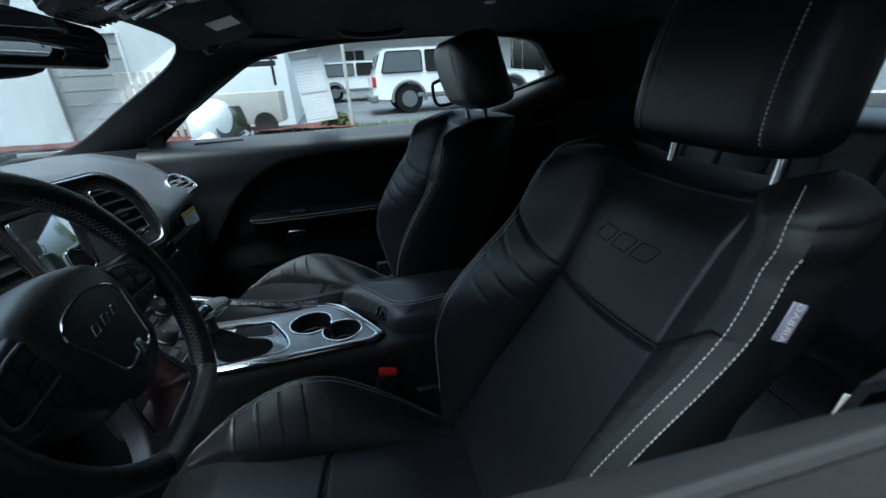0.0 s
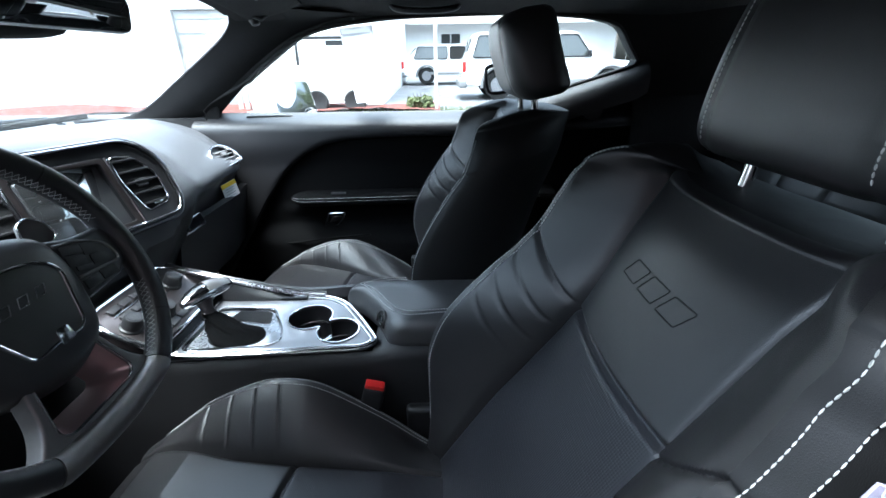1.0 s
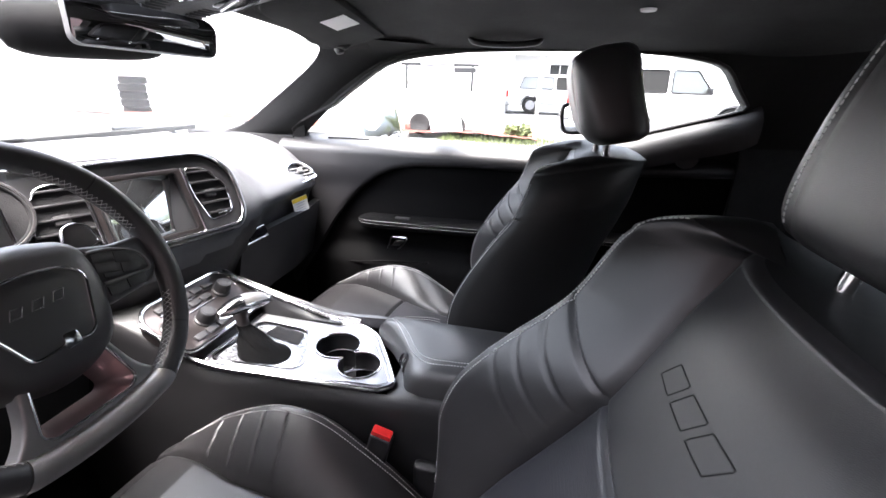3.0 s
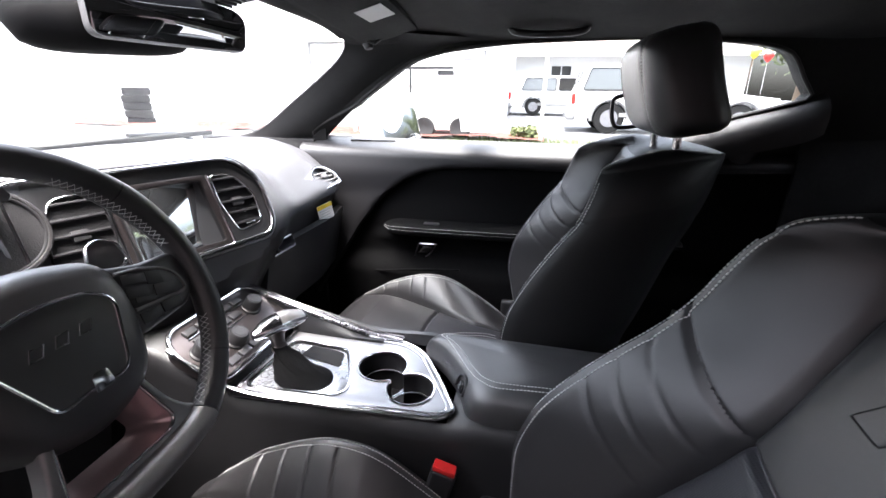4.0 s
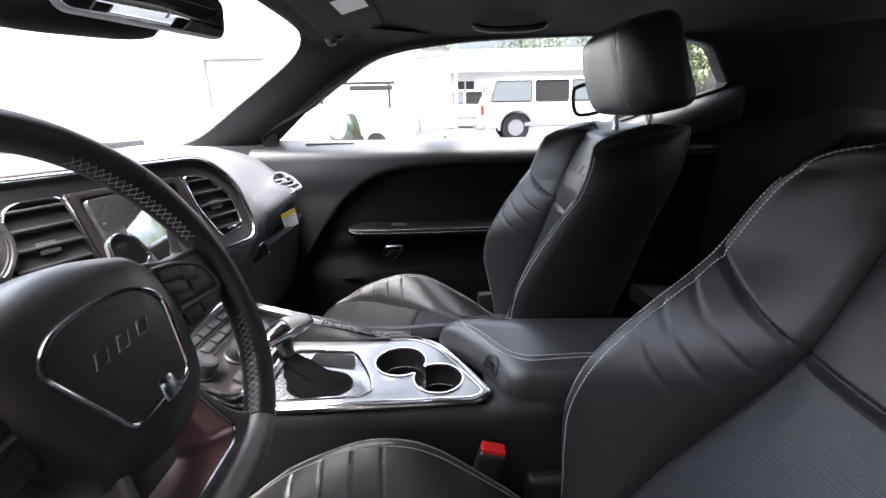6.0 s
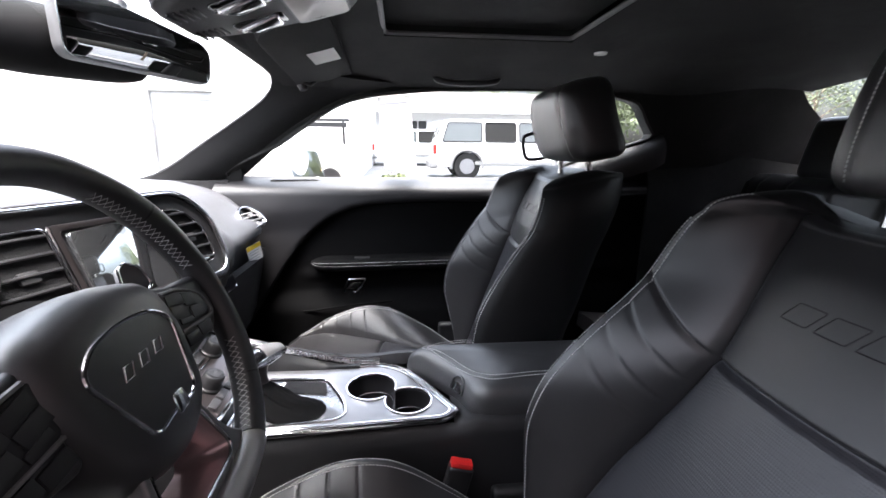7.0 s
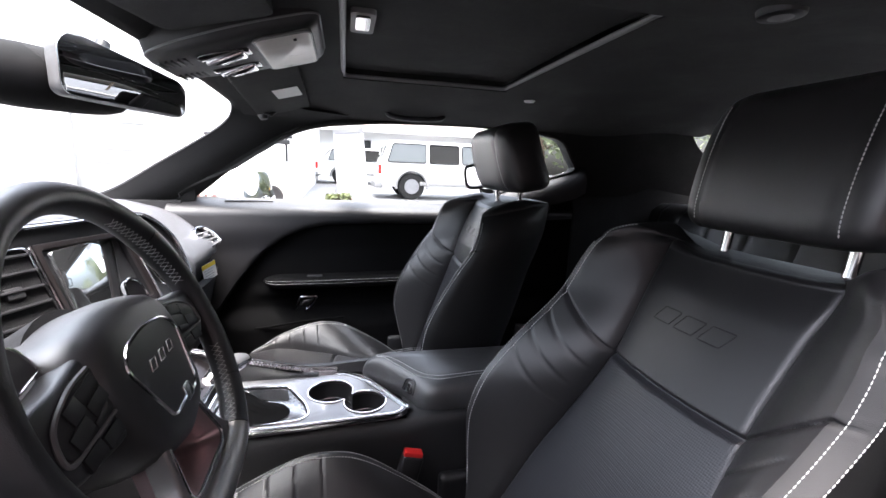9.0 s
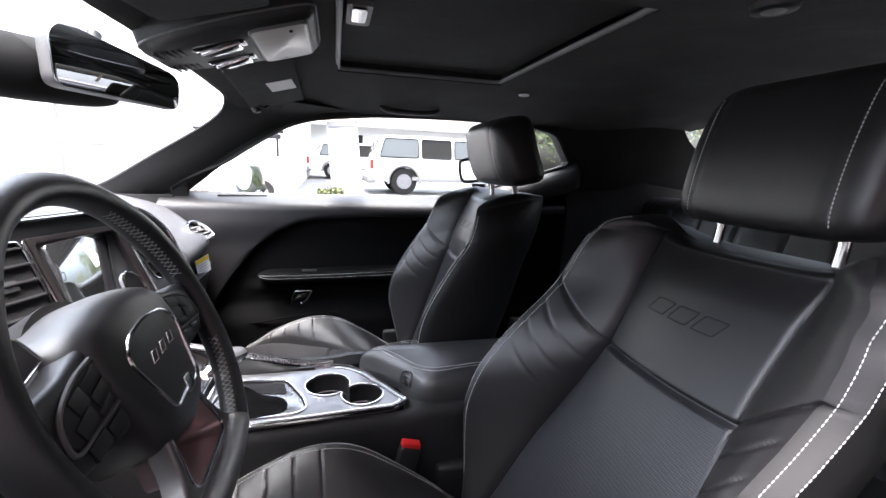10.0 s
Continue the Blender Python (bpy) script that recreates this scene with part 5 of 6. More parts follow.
# ---- steering wheel ----
WHEEL = plane_frame((-0.288, -0.362, 0.905), (0.9187, 0.0244, 0.394))
wheel = thing("steering_wheel", "black leather flat-bottomed steering wheel with satin lower spoke", "steering wheel", WHEEL)


def rim_point(a):
    r = 0.177
    x, y = r * math.cos(a), r * math.sin(a)
    if y < -0.158:
        y = -0.158 - 0.35 * (-0.158 - y)
    return x, y


def rim_ring(a, k=1.0):
    x, y = rim_point(a)
    d = np.array([math.cos(a), math.sin(a), 0])
    deg = math.degrees(a) % 360
    fat = k * (1 + 0.09 * bump(deg, 38, 14) + 0.09 * bump(deg, 142, 14) - 0.04 * bump(deg, 0, 12) - 0.04 * bump(deg, 360, 12) - 0.04 * bump(deg, 180, 12))
    return [tuple(np.array((x, y, -0.010)) + d * 0.0158 * fat * math.cos(t) + np.array((0, 0, 1)) * 0.0168 * fat * math.sin(t)) for t in np.linspace(0, 2 * math.pi, 26, endpoint=False)]


def rim_piece(a0, a1, n, name, mat, label="", k=1.0):
    return part(name, mesh(name, *grid([rim_ring(a, k) for a in np.linspace(radians(a0), radians(a1), n)], True, True)), mat, wheel, label)


rim_top = rim_piece(41.4, 138.6, 60, "rim", LEATHER, "leather-wrapped rim")
rim_piece(-35.6, 40.6, 44, "rim", LEATHER)
rim_piece(139.4, 215.6, 44, "rim", LEATHER)
rim_piece(-60, -36.4, 16, "rim", LEATHER)
rim_piece(216.4, 240, 16, "rim", LEATHER)
rim_low = rim_piece(240.5, 299.5, 46, "lower_rim", SATIN_DARK, "smooth dark grey lower rim", 1.02)
for a0, a1 in ((-36.6, -35.4), (40.4, 41.6), (138.4, 139.6), (215.4, 216.6)):
    rim_piece(a0, a1, 4, "rim_joint", DARK, "", 0.985)
# cross stitching round the inside of the rim
for a0, a1 in ((-59, -20), (15, 61), (119, 165), (200, 239)):
    vx, fx = [], []
    count = int((a1 - a0) / 2.3)
    for k in range(count):
        a = radians(a0 + (a1 - a0) * k / count)
        b = radians(a0 + (a1 - a0) * (k + 1) / count)
        for s in (1, -1):
            pts = []
            for f in (0.0, 0.25, 0.5, 0.75, 1.0):
                ang, t = a + (b - a) * f, math.pi - 0.20 + 0.33 * s * (2 * f - 1)
                x, y = rim_point(ang)
                d = np.array([math.cos(ang), math.sin(ang), 0])
                deg = math.degrees(ang) % 360
                fat = 1 + 0.09 * bump(deg, 38, 14) + 0.09 * bump(deg, 142, 14)
                pts.append(np.array((x, y, -0.010)) + d * (0.0158 * fat + 0.0001) * math.cos(t) + np.array((0, 0, 1)) * (0.0168 * fat + 0.0001) * math.sin(t))
            q = len(vx)
            dd = np.cross(pts[-1] - pts[0], (0, 0, 1.0))
            dd = dd / (np.linalg.norm(dd) + 1e-9) * 0.00042
            up = np.array((0, 0, 0.0004))
            for c in pts:
                vx += [c + dd, c + up, c - dd, c - up]
            fx += [(q + 4 * g + i, q + 4 * g + (i + 1) % 4, q + 4 * g + 4 + (i + 1) % 4, q + 4 * g + 4 + i) for i in range(4) for g in range(4)]
    part("stitching", mesh("stitching", vx, fx), THREAD, rim_top, "light grey cross stitching")

# hub: the padded cover and the shield set into it
hub_o = rounded([(-0.086, 0.056), (0.0, 0.076), (0.086, 0.056), (0.096, 0.004), (0.070, -0.082), (0.0, -0.108), (-0.070, -0.082), (-0.096, 0.004)], [0.03, 0.04, 0.03, 0.03, 0.03, 0.04, 0.03, 0.03], 7)
rows = []
for s, z in ((0.96, -0.090), (1.0, -0.060), (1.0, -0.034), (0.975, -0.020), (0.92, -0.009), (0.82, -0.001), (0.68, 0.003), (0.45, 0.005), (0.2, 0.006), (0.02, 0.0062)):
    rows.append([(p[0] * s, p[1] * s, z) for p in hub_o])
hub = part("airbag_cover", mesh("hub", *grid(rows, True, True)), HUB, wheel, "dark airbag cover with a chrome shield line")
shield = rounded([(-0.042, 0.027), (0.0, 0.034), (0.042, 0.028), (0.062, 0.012), (0.040, -0.052), (0.030, -0.058), (0.0, -0.055), (-0.032, -0.059), (-0.060, 0.010)], [0.014, 0.03, 0.014, 0.016, 0.010, 0.010, 0.01, 0.010, 0.014], 6)
part("shield_line", tube([(p[0], p[1], 0.0044 - 0.9 * max(0.0, math.hypot(p[0] / 0.09, p[1] / 0.085) - 0.62) * 0.012) for p in shield], 0.0021, 8, True), CHROME, hub, "chrome shield outline")
for k in range(3):
    cu, cv = -0.022 + 0.022 * k, -0.003 + 0.001 * k
    part("emblem_bar", tube([(cu + 0.0070 * u, cv + 0.0050 * v, 0.0062) for u, v in ((-1.1, -1), (0.5, -1), (1.3, 1), (-0.3, 1))], 0.0009, 6, True), SILVER_RING, hub)
part("badge", prism(rounded([(-0.012, -0.006), (0.008, -0.012), (0.013, 0.004), (-0.002, 0.010)], 0.004, 4), 0.004, 0.001, m=pose(0.008, -0.052, 0.0062, 0, 0, 20)), CHROME, hub, "small chrome badge")
part("column", lathe([(0.060, -0.26), (0.072, -0.10), (0.080, -0.062), (0.0, -0.058)], 28), DARK, wheel)
for side in (1, -1):
    # side spoke with its button pod
    sp = [(side * 0.070, 0.046), (side * 0.115, 0.034), (side * 0.170, 0.032), (side * 0.174, -0.010), (side * 0.148, -0.034), (side * 0.076, -0.040)]
    sp = sp if side > 0 else sp[::-1]
    spoke = part("side_spoke", prism(rounded(sp, 0.010, 5), 0.026, 0.008, m=pose(0, 0, -0.008), seg=4), HUB, wheel)
    pod = [(side * 0.074, 0.032), (side * 0.112, 0.026), (side * 0.143, 0.012), (side * 0.150, -0.010), (side * 0.138, -0.017), (side * 0.080, -0.010)]
    pod = pod if side > 0 else pod[::-1]
    part("button_pod", prism(rounded(pod, 0.007, 5), 0.006, 0.0015, m=pose(0, 0, -0.0055)), BUTTON, spoke)
    arc = [(side * 0.082, 0.0325), (side * 0.112, 0.0275), (side * 0.142, 0.0135), (side * 0.1515, -0.006), (side * 0.147, -0.016), (side * 0.120, -0.0145), (side * 0.082, -0.0115)]
    part("pod_trim", tube(spline([(a, b, -0.0062) for a, b in arc], 50), 0.0021, 6), GREY_TRIM, spoke, "grey pod trim")
    for u, v, w, h in ((0.097, 0.020, 0.026, 0.010), (0.094, 0.006, 0.024, 0.012), (0.120, 0.013, 0.018, 0.014), (0.125, -0.004, 0.024, 0.012), (0.098, -0.005, 0.022, 0.006)):
        part("button", box(w * 1.08, h * 1.08, 0.0016, 0.0006, 2, m=pose(side * u, v, -0.0048, 0, 0, -side * 14)), BUTTON, spoke)
    for u in (0.096, 0.124):
        part("button", box(0.026, 0.013, 0.004, 0.0012, 2, m=pose(side * u, -0.0245, -0.0078, 0, 0, -side * 6)), BUTTON, spoke)
    # shift paddle behind the rim
    pad = [(side * 0.082, 0.046), (side * 0.092, 0.071), (side * 0.106, 0.075), (side * 0.125, 0.066), (side * 0.128, 0.044), (side * 0.114, 0.038)]
    pad = pad if side > 0 else pad[::-1]
    pd = part("shift_paddle", prism(rounded(pad, 0.005, 4), 0.005, 0.0015, m=pose(0, 0, -0.034)), SHELL_GREY, wheel, "grey shift paddle with a bright edge")
    part("paddle_edge", tube([(p[0], p[1], -0.034) for p in rounded(pad, 0.005, 4)], 0.0014, 6, True), CHROME, pd)
# lower spoke: a grey frame with a deep satin recess, its pink reflection painted in
lo_out = rounded([(-0.050, -0.070), (0.050, -0.070), (0.066, -0.122), (0.098, -0.150), (0.082, -0.160), (-0.082, -0.160), (-0.098, -0.150), (-0.066, -0.122)], [0.01, 0.01, 0.03, 0.008, 0.01, 0.01, 0.008, 0.03], 6)
lo_in = rounded([(-0.040, -0.072), (0.040, -0.072), (0.056, -0.132), (0.046, -0.141), (-0.046, -0.141), (-0.056, -0.132)], [0.006, 0.006, 0.012, 0.012, 0.012, 0.012], 6)
low = part("lower_spoke", prism(lo_out, 0.022, 0.004, holes=[lo_in], m=pose(0, 0, -0.010), seg=3), SATIN_DARK, wheel, "satin grey lower spoke with a recess")
deep = [[(p[0] * a, -0.105 + (p[1] + 0.105) * a, z) for p in lo_in] for a, z in ((1.0, -0.0125), (0.97, -0.015), (0.84, -0.024), (0.76, -0.040), (0.72, -0.060))]
part("recess", mesh("recess", *grid(deep, True)), SATIN_PINK_SHEEN, low, "satin recess with a pink reflection in its colour")
part("recess_line", tube([(p[0] * 1.03, -0.105 + (p[1] + 0.105) * 1.03, -0.0104) for p in lo_in], 0.0014, 6, True), CHROME, low)


# ---- overhead: mirror, lamp console, visors, clips ----
mirror = thing("rear_view_mirror", "black frameless-backed rear view mirror with grey sensor housing", "mirror", plane_frame((-0.442, 0.016, 1.227), (0.905, -0.42, 0.035)) @ pose(0, 0, 0, 0, 0, -4))
mo = rounded([(-0.112, -0.046), (0.112, -0.036), (0.116, 0.016), (0.100, 0.030), (-0.095, 0.050), (-0.116, 0.030)], [0.018, 0.016, 0.014, 0.014, 0.016, 0.016], 6)
rows = [[(p[0] * s, p[1] * s, z) for p in mo] for s, z in ((0.97, 0.0), (1.0, -0.004), (1.0, -0.016), (0.92, -0.030), (0.70, -0.040), (0.05, -0.044))]
mbody = part("housing", mesh("mirror_housing", *grid(rows, True, True)), SHELL_GREY, mirror, "dark grey plastic shell")
part("mirror_glass", prism([(p[0] * 0.975, p[1] * 0.955) for p in mo], 0.002, 0.0006, m=pose(0, 0, 0.002)), MIRROR, mirror, "dark reflecting mirror glass")
rows = []
for t in np.linspace(-1, 1, 16):
    k = (1 - abs(t) ** 4) ** 0.5
    rows.append([(-0.072 + 0.118 * t, -0.014 + (0.046 * math.sin(a) + 0.012 * t) * (0.35 + 0.65 * k), -0.062 + 0.036 * math.cos(a) * (0.3 + 0.7 * k)) for a in np.linspace(0, 2 * math.pi, 28, endpoint=False)])
part("sensor_housing", mesh("sensor_housing", *grid(rows, True, True)), PILLAR, mirror, "dark grey camera housing on the windscreen")
part("arm", tube([(0.0, 0.0, -0.04), (0.0, 0.03, -0.07), (0.02, 0.075, -0.075)], 0.011, 10), DARK, mirror)

lamp = thing("overhead_console", "dark overhead console with a wide reading lamp lens and chrome switches", "lamp console", plane_frame((-0.262, -0.005, 1.287), (0.27, 0, -0.963), (-1, 0, 0)) @ Matrix.Diagonal((0.72, 1, 1, 1)))
lo = rounded([(-0.150, -0.130), (0.150, -0.130), (0.152, -0.020), (0.118, 0.085), (0.080, 0.128), (-0.080, 0.128), (-0.118, 0.085), (-0.152, -0.020)], [0.03, 0.03, 0.05, 0.03, 0.03, 0.03, 0.03, 0.05], 6)
rows = [[(p[0] * q, p[1] * q, z) for p in lo] for q, z in ((1.06, -0.05), (1.05, -0.010), (1.02, 0.002), (0.96, 0.009), (0.6, 0.012), (0.03, 0.013))]
part("shell", mesh("lamp_shell", *grid(rows, True, True)), DARK, lamp)
part("shell_line", tube([(p[0] * 1.045, p[1] * 1.045, -0.006) for p in lo], 0.0016, 6, True), SHELL_GREY, lamp)
lens_o = rounded([(-0.132, -0.116), (0.132, -0.116), (0.130, -0.030), (-0.130, -0.030)], 0.016, 5)
lens = part("lamp_lens", prism(lens_o, 0.006, 0.003, m=pose(0, 0, 0.0155)), LENS, lamp, "milky reading lamp lens")
part("lens_rim", tube([(p[0], p[1], 0.0125) for p in lens_o], 0.0026, 6, True), SHELL_GREY, lens)
part("lens_pin", lathe([(0.0, 0.0), (0.003, 0.0), (0.0025, 0.003), (0.0, 0.0035)], 10, m=pose(0.105, -0.090, 0.0155)), DARK, lens)
for u, w in ((-0.062, 0.070), (0.062, 0.062)):
    pan = part("switch_tray", prism(rounded([(u - w / 2, -0.018), (u + w / 2, -0.018), (u + w / 2 - 0.006, 0.062), (u - w / 2 + 0.006, 0.062)], 0.012, 5), 0.004, 0.001, m=pose(0, 0, 0.0135)), PIANO, lamp)
    part("switch", prism(rounded([(u - w * 0.40, -0.010), (u + w * 0.40, -0.010), (u + w * 0.34, 0.052), (u - w * 0.34, 0.030)], 0.006, 4), 0.008, 0.003, m=pose(0, 0, 0.0195, 8)), CHROME, pan, "chrome rocker switch")
for k in range(5):
    part("grille_bar", box(0.05, 0.004, 0.004, 0.001, 1, m=pose(0.06, 0.078 + 0.009 * k, 0.0115)), BUTTON, lamp)
    part("grille_bar", box(0.05, 0.004, 0.004, 0.001, 1, m=pose(-0.06, 0.078 + 0.009 * k, 0.0115)), BUTTON, lamp)

for side in (1, -1):
    visor = thing("sun_visor", "dark cloth sun visor folded against the headliner" + (", white label" if side > 0 else ""), "sun visor", plane_frame((-0.262, side * 0.325, 1.283), (0.24, side * -0.10, -0.965), (-1, 0, 0)), "sun visors")
    vo = rounded([(-0.190, -0.072), (0.190, -0.072), (0.195, 0.045), (0.150, 0.075), (-0.195, 0.075)], 0.02, 5)
    rows = [[(p[0] * s, p[1] * s, z) for p in vo] for s, z in ((0.98, -0.012), (1.0, -0.006), (1.0, 0.004), (0.98, 0.010), (0.9, 0.012), (0.03, 0.0125))]
    part("pad", mesh("visor_pad", *grid(rows, True, True)), LINER, visor)
    part("pivot", lathe([(0.0, -0.02), (0.012, -0.02), (0.014, 0.0), (0.010, 0.012), (0.0, 0.014)], 18, m=pose(-0.175 * side, 0.062, 0.012)), DARK, visor)
    part("rod", tube([(-0.175 * side, 0.062, 0.004), (0.17 * side, 0.062, 0.002)], 0.004, 8), LINER, visor)
    if side > 0:
        part("label_card", box(0.075, 0.060, 0.0012, 0.0003, 1, m=pose(0.0, -0.028, 0.0135, 0, 0, 4)), PAPER, visor, "white paper label")
clip = thing("visor_clip", "small black visor clip under the header", "clip", pose(-0.300, 0.492, 1.262))
part("base", lathe([(0.0, 0.0), (0.016, 0.0), (0.014, -0.010), (0.0, -0.012)], 20), DARK, clip)
part("hook", tube([(-0.012, -0.012, -0.004), (-0.016, -0.016, -0.018), (0.004, -0.010, -0.024), (0.014, 0.004, -0.012)], 0.0045, 8), DARK, clip)
stud = thing("headliner_button", "small bright button in the headliner", "button", pose(0.419, 0.349, roof_z(0.419, 0.349) - 0.0125))
part("cap", lathe([(0.0, 0.0), (0.016, 0.0), (0.014, -0.004), (0.0, -0.005)], 20), PAPER, stud)
dome = thing("dome_lamp", "small round dark lamp in the headliner", "lamp", pose(0.399, -0.392, roof_z(0.399, -0.392) - 0.0125))
part("bezel", lathe([(0.0, 0.0), (0.026, 0.0), (0.024, -0.008), (0.018, -0.010), (0.0, -0.008)], 24), DARK, dome)
part("lens", lathe([(0.0, -0.008), (0.015, -0.009), (0.0, -0.013)], 20), GREY_TRIM, dome)
grab = thing("grab_handle", "dark grab handle over the passenger window", "handle", pose(0, 0, 0))
part("bar", tube(spline([(0.03, 0.545, roof_z(0.03, 0.545)), (0.045, 0.535, roof_z(0.05, 0.53) - 0.022), (0.12, 0.532, roof_z(0.12, 0.53) - 0.028), (0.20, 0.535, roof_z(0.2, 0.53) - 0.022), (0.215, 0.545, roof_z(0.215, 0.545))], 30), 0.008, 10), DARK, grab)

# ---- seat belt buckles ----
for y, yaw, text in ((-0.128, 0, "black seat belt buckle with a red button by the driver seat"), (0.128, 0, "black seat belt buckle with a red button by the passenger seat")):
    buckle = thing("seat_belt_buckle", text, "buckle", pose(0.022 if y < 0 else -0.02, y, 0.562, 0, 14, yaw), "seat belt buckles")
    part("housing", box(0.040, 0.022, 0.075, 0.006, 3, m=pose(0, 0, -0.020)), DARK, buckle)
    part("press_button", box(0.036, 0.018, 0.010, 0.003, 2, m=pose(-0.001, 0, 0.0205)), RED, buckle, "red press button")
    part("strap", box(0.030, 0.008, 0.16, 0.002, 1, m=pose(0.004, 0, -0.14)), DARK, buckle)

# ---- price sheet on the passenger window ----
sheet_t = thing("window_sheet", "white printed price sheet taped to the window", "paper", pose(0, 0, 0))


def on_glass(outline, inner):
    return bend_to_side(prism(outline, 0.0008, 0), 1, inner)


part("paper", on_glass([(-0.120, 1.012), (-0.014, 1.020), (-0.036, 1.236), (-0.134, 1.228)], 0.004), SHEET_PAPER, sheet_t)


def sheet_bar(s0, s1, t0, t1, mat):
    a, b, c, d = (np.array(p) for p in ((-0.120, 1.012), (-0.014, 1.020), (-0.036, 1.236), (-0.134, 1.228)))
    q = [a + (b - a) * s + ((d - a) * (1 - s) + (c - b) * s) * t for s, t in ((s0, t0), (s1, t0), (s1, t1), (s0, t1))]
    part("print_bar", on_glass(q, 0.0032), mat, sheet_t)


sheet_bar(0.0, 0.05, 0.0, 1.0, SHEET_EDGE)
sheet_bar(0.90, 1.0, 0.0, 1.0, SHEET_EDGE)
for t0, t1, mat in ((0.90, 0.925, SHEET_PRINT), (0.42, 0.455, SHEET_PRINT), (0.03, 0.05, SHEET_PRINT)):
    sheet_bar(0.06, 0.89, t0, t1, mat)
random.seed(4)
for k in range(9):
    sheet_bar(0.08, 0.5 + 0.42 * random.random(), 0.48 + 0.045 * k, 0.486 + 0.045 * k, SHEET_PRINT)
for k in range(7):
    sheet_bar(0.08, 0.5 + 0.42 * random.random(), 0.09 + 0.045 * k, 0.096 + 0.045 * k, SHEET_PRINT)

# rain on the panes
drops_v, drops_f = [], []
random.seed(7)


def add_drop(c, u, v, n, r):
    k = len(drops_v)
    drops_v.append(c + n * r * 0.5)
    for a in range(6):
        t = a * math.pi / 3
        drops_v.append(c + (u * math.cos(t) + v * math.sin(t)) * r)
    for a in range(6):
        drops_f.append((k, k + 1 + a, k + 1 + (a + 1) % 6))


for i in range(420):
    x, z = random.uniform(-0.5, 0.76), random.uniform(0.985, 1.25)
    if z > 1.0 + max(0, (x + 0.55)) * 0.75 or (x > 0.3 and z < 0.98 + 0.30 * (x - 0.3) + 0.01):
        continue
    add_drop(np.array((x, glass_y(z) + 0.018, z)), np.array((1.0, 0, 0)), np.array((0, -0.435, 0.9)), np.array((0, 0.9, 0.435)), random.uniform(0.0008, 0.0022))
rain = part("raindrops", mesh("raindrops", drops_v, drops_f), DROPLET)
rain.visible_shadow = False
tagged(rain, "raindrops scattered over the side window", "raindrops", kind="stuff")

# ---- the car's own outside ----
hood = part("car_bonnet", sheet([[(x, y, 0.935 - 0.10 * ((-1.0 - x) / 1.2) ** 2 - 0.10 * (abs(y) / 0.85) ** 3) for y in np.linspace(-0.86, 0.86, 24)] for x in np.linspace(-2.35, -0.99, 20)], 0.01), WHITE_PAINT)
tagged(hood, "white painted car bonnet", "bonnet", kind="structure")
def bonnet_edge(x):
    return 0.935 - 0.10 * max(0.0, (-1.0 - x) / 1.2) ** 2 - 0.10


for side in (1, -1):
    wing = part("front_wing", sheet([[(x, side * (0.862 + 0.02 * bump(z, 0.62, 0.2)), z) for z in np.linspace(0.30, bonnet_edge(x) + 0.10 * smooth(-1.2, -0.7, x), 8)] for x in np.linspace(-2.35, -0.665, 14)], 0.008), WHITE_PAINT)
    tagged(wing, "white painted front wing of the car", "car body", kind="structure")
    flank = part("rear_quarter", sheet([[(x, side * (0.862 - 0.02 * smooth(1.4, 2.3, x) + 0.02 * bump(z, 0.62, 0.2)), z) for z in np.linspace(0.30, 0.965, 8)] for x in np.linspace(0.825, 2.30, 14)], 0.008), WHITE_PAINT)
    tagged(flank, "white painted rear quarter of the car", "car body", kind="structure")
    deck = part("rear_shoulder", sheet([[(x, side * y, 0.965 + 0.02 * (0.86 - y)) for y in np.linspace(0.80, 0.855, 5)] for x in np.linspace(0.825, 1.80, 8)], 0.006), WHITE_PAINT)
    tagged(deck, "white painted shoulder beside the rear window", "car body", kind="structure")
boot = part("boot_lid", sheet([[(x, y, 0.985 - 0.05 * smooth(2.1, 2.3, x) - 0.02 * (y / 0.84) ** 2) for y in np.linspace(-0.845, 0.845, 12)] for x in np.linspace(1.81, 2.30, 8)], 0.008), WHITE_PAINT)
tagged(boot, "white painted boot lid of the car", "car body", kind="structure")
for x, top, text in ((-2.36, 0.72, "white painted nose of the car"), (2.31, 0.93, "white painted tail of the car")):
    nose = part("fascia", sheet([[(x - math.copysign(0.10 * (y / 0.86) ** 2, x), y, z) for z in np.linspace(0.26, top, 6)] for y in np.linspace(-0.855, 0.855, 14)], 0.01), WHITE_PAINT)
    tagged(nose, text, "car body", kind="structure")
cowl = part("cowl", box(0.12, 1.5, 0.02, 0.006, m=pose(-0.985, 0, 0.945)), DARK)
tagged(cowl, "black plastic scuttle panel below the windscreen", "cowl", kind="structure")
for y0, y1 in ((0.62, 0.02), (0.10, -0.52)):
    wiper = thing("windscreen_wiper", "black windscreen wiper resting at the base of the glass", "wiper", pose(-0.93, y0, 0.985), "wipers")
    part("blade", box(0.012, abs(y1 - y0), 0.016, 0.003, 1, m=pose(0.0, (y1 - y0) / 2, 0.012)), RUBBER, wiper)
    part("arm", tube([(-0.04, -0.02, -0.02), (-0.02, (y1 - y0) * 0.2, 0.016), (0.0, (y1 - y0) * 0.5, 0.024)], 0.006, 8), DARK, wiper)
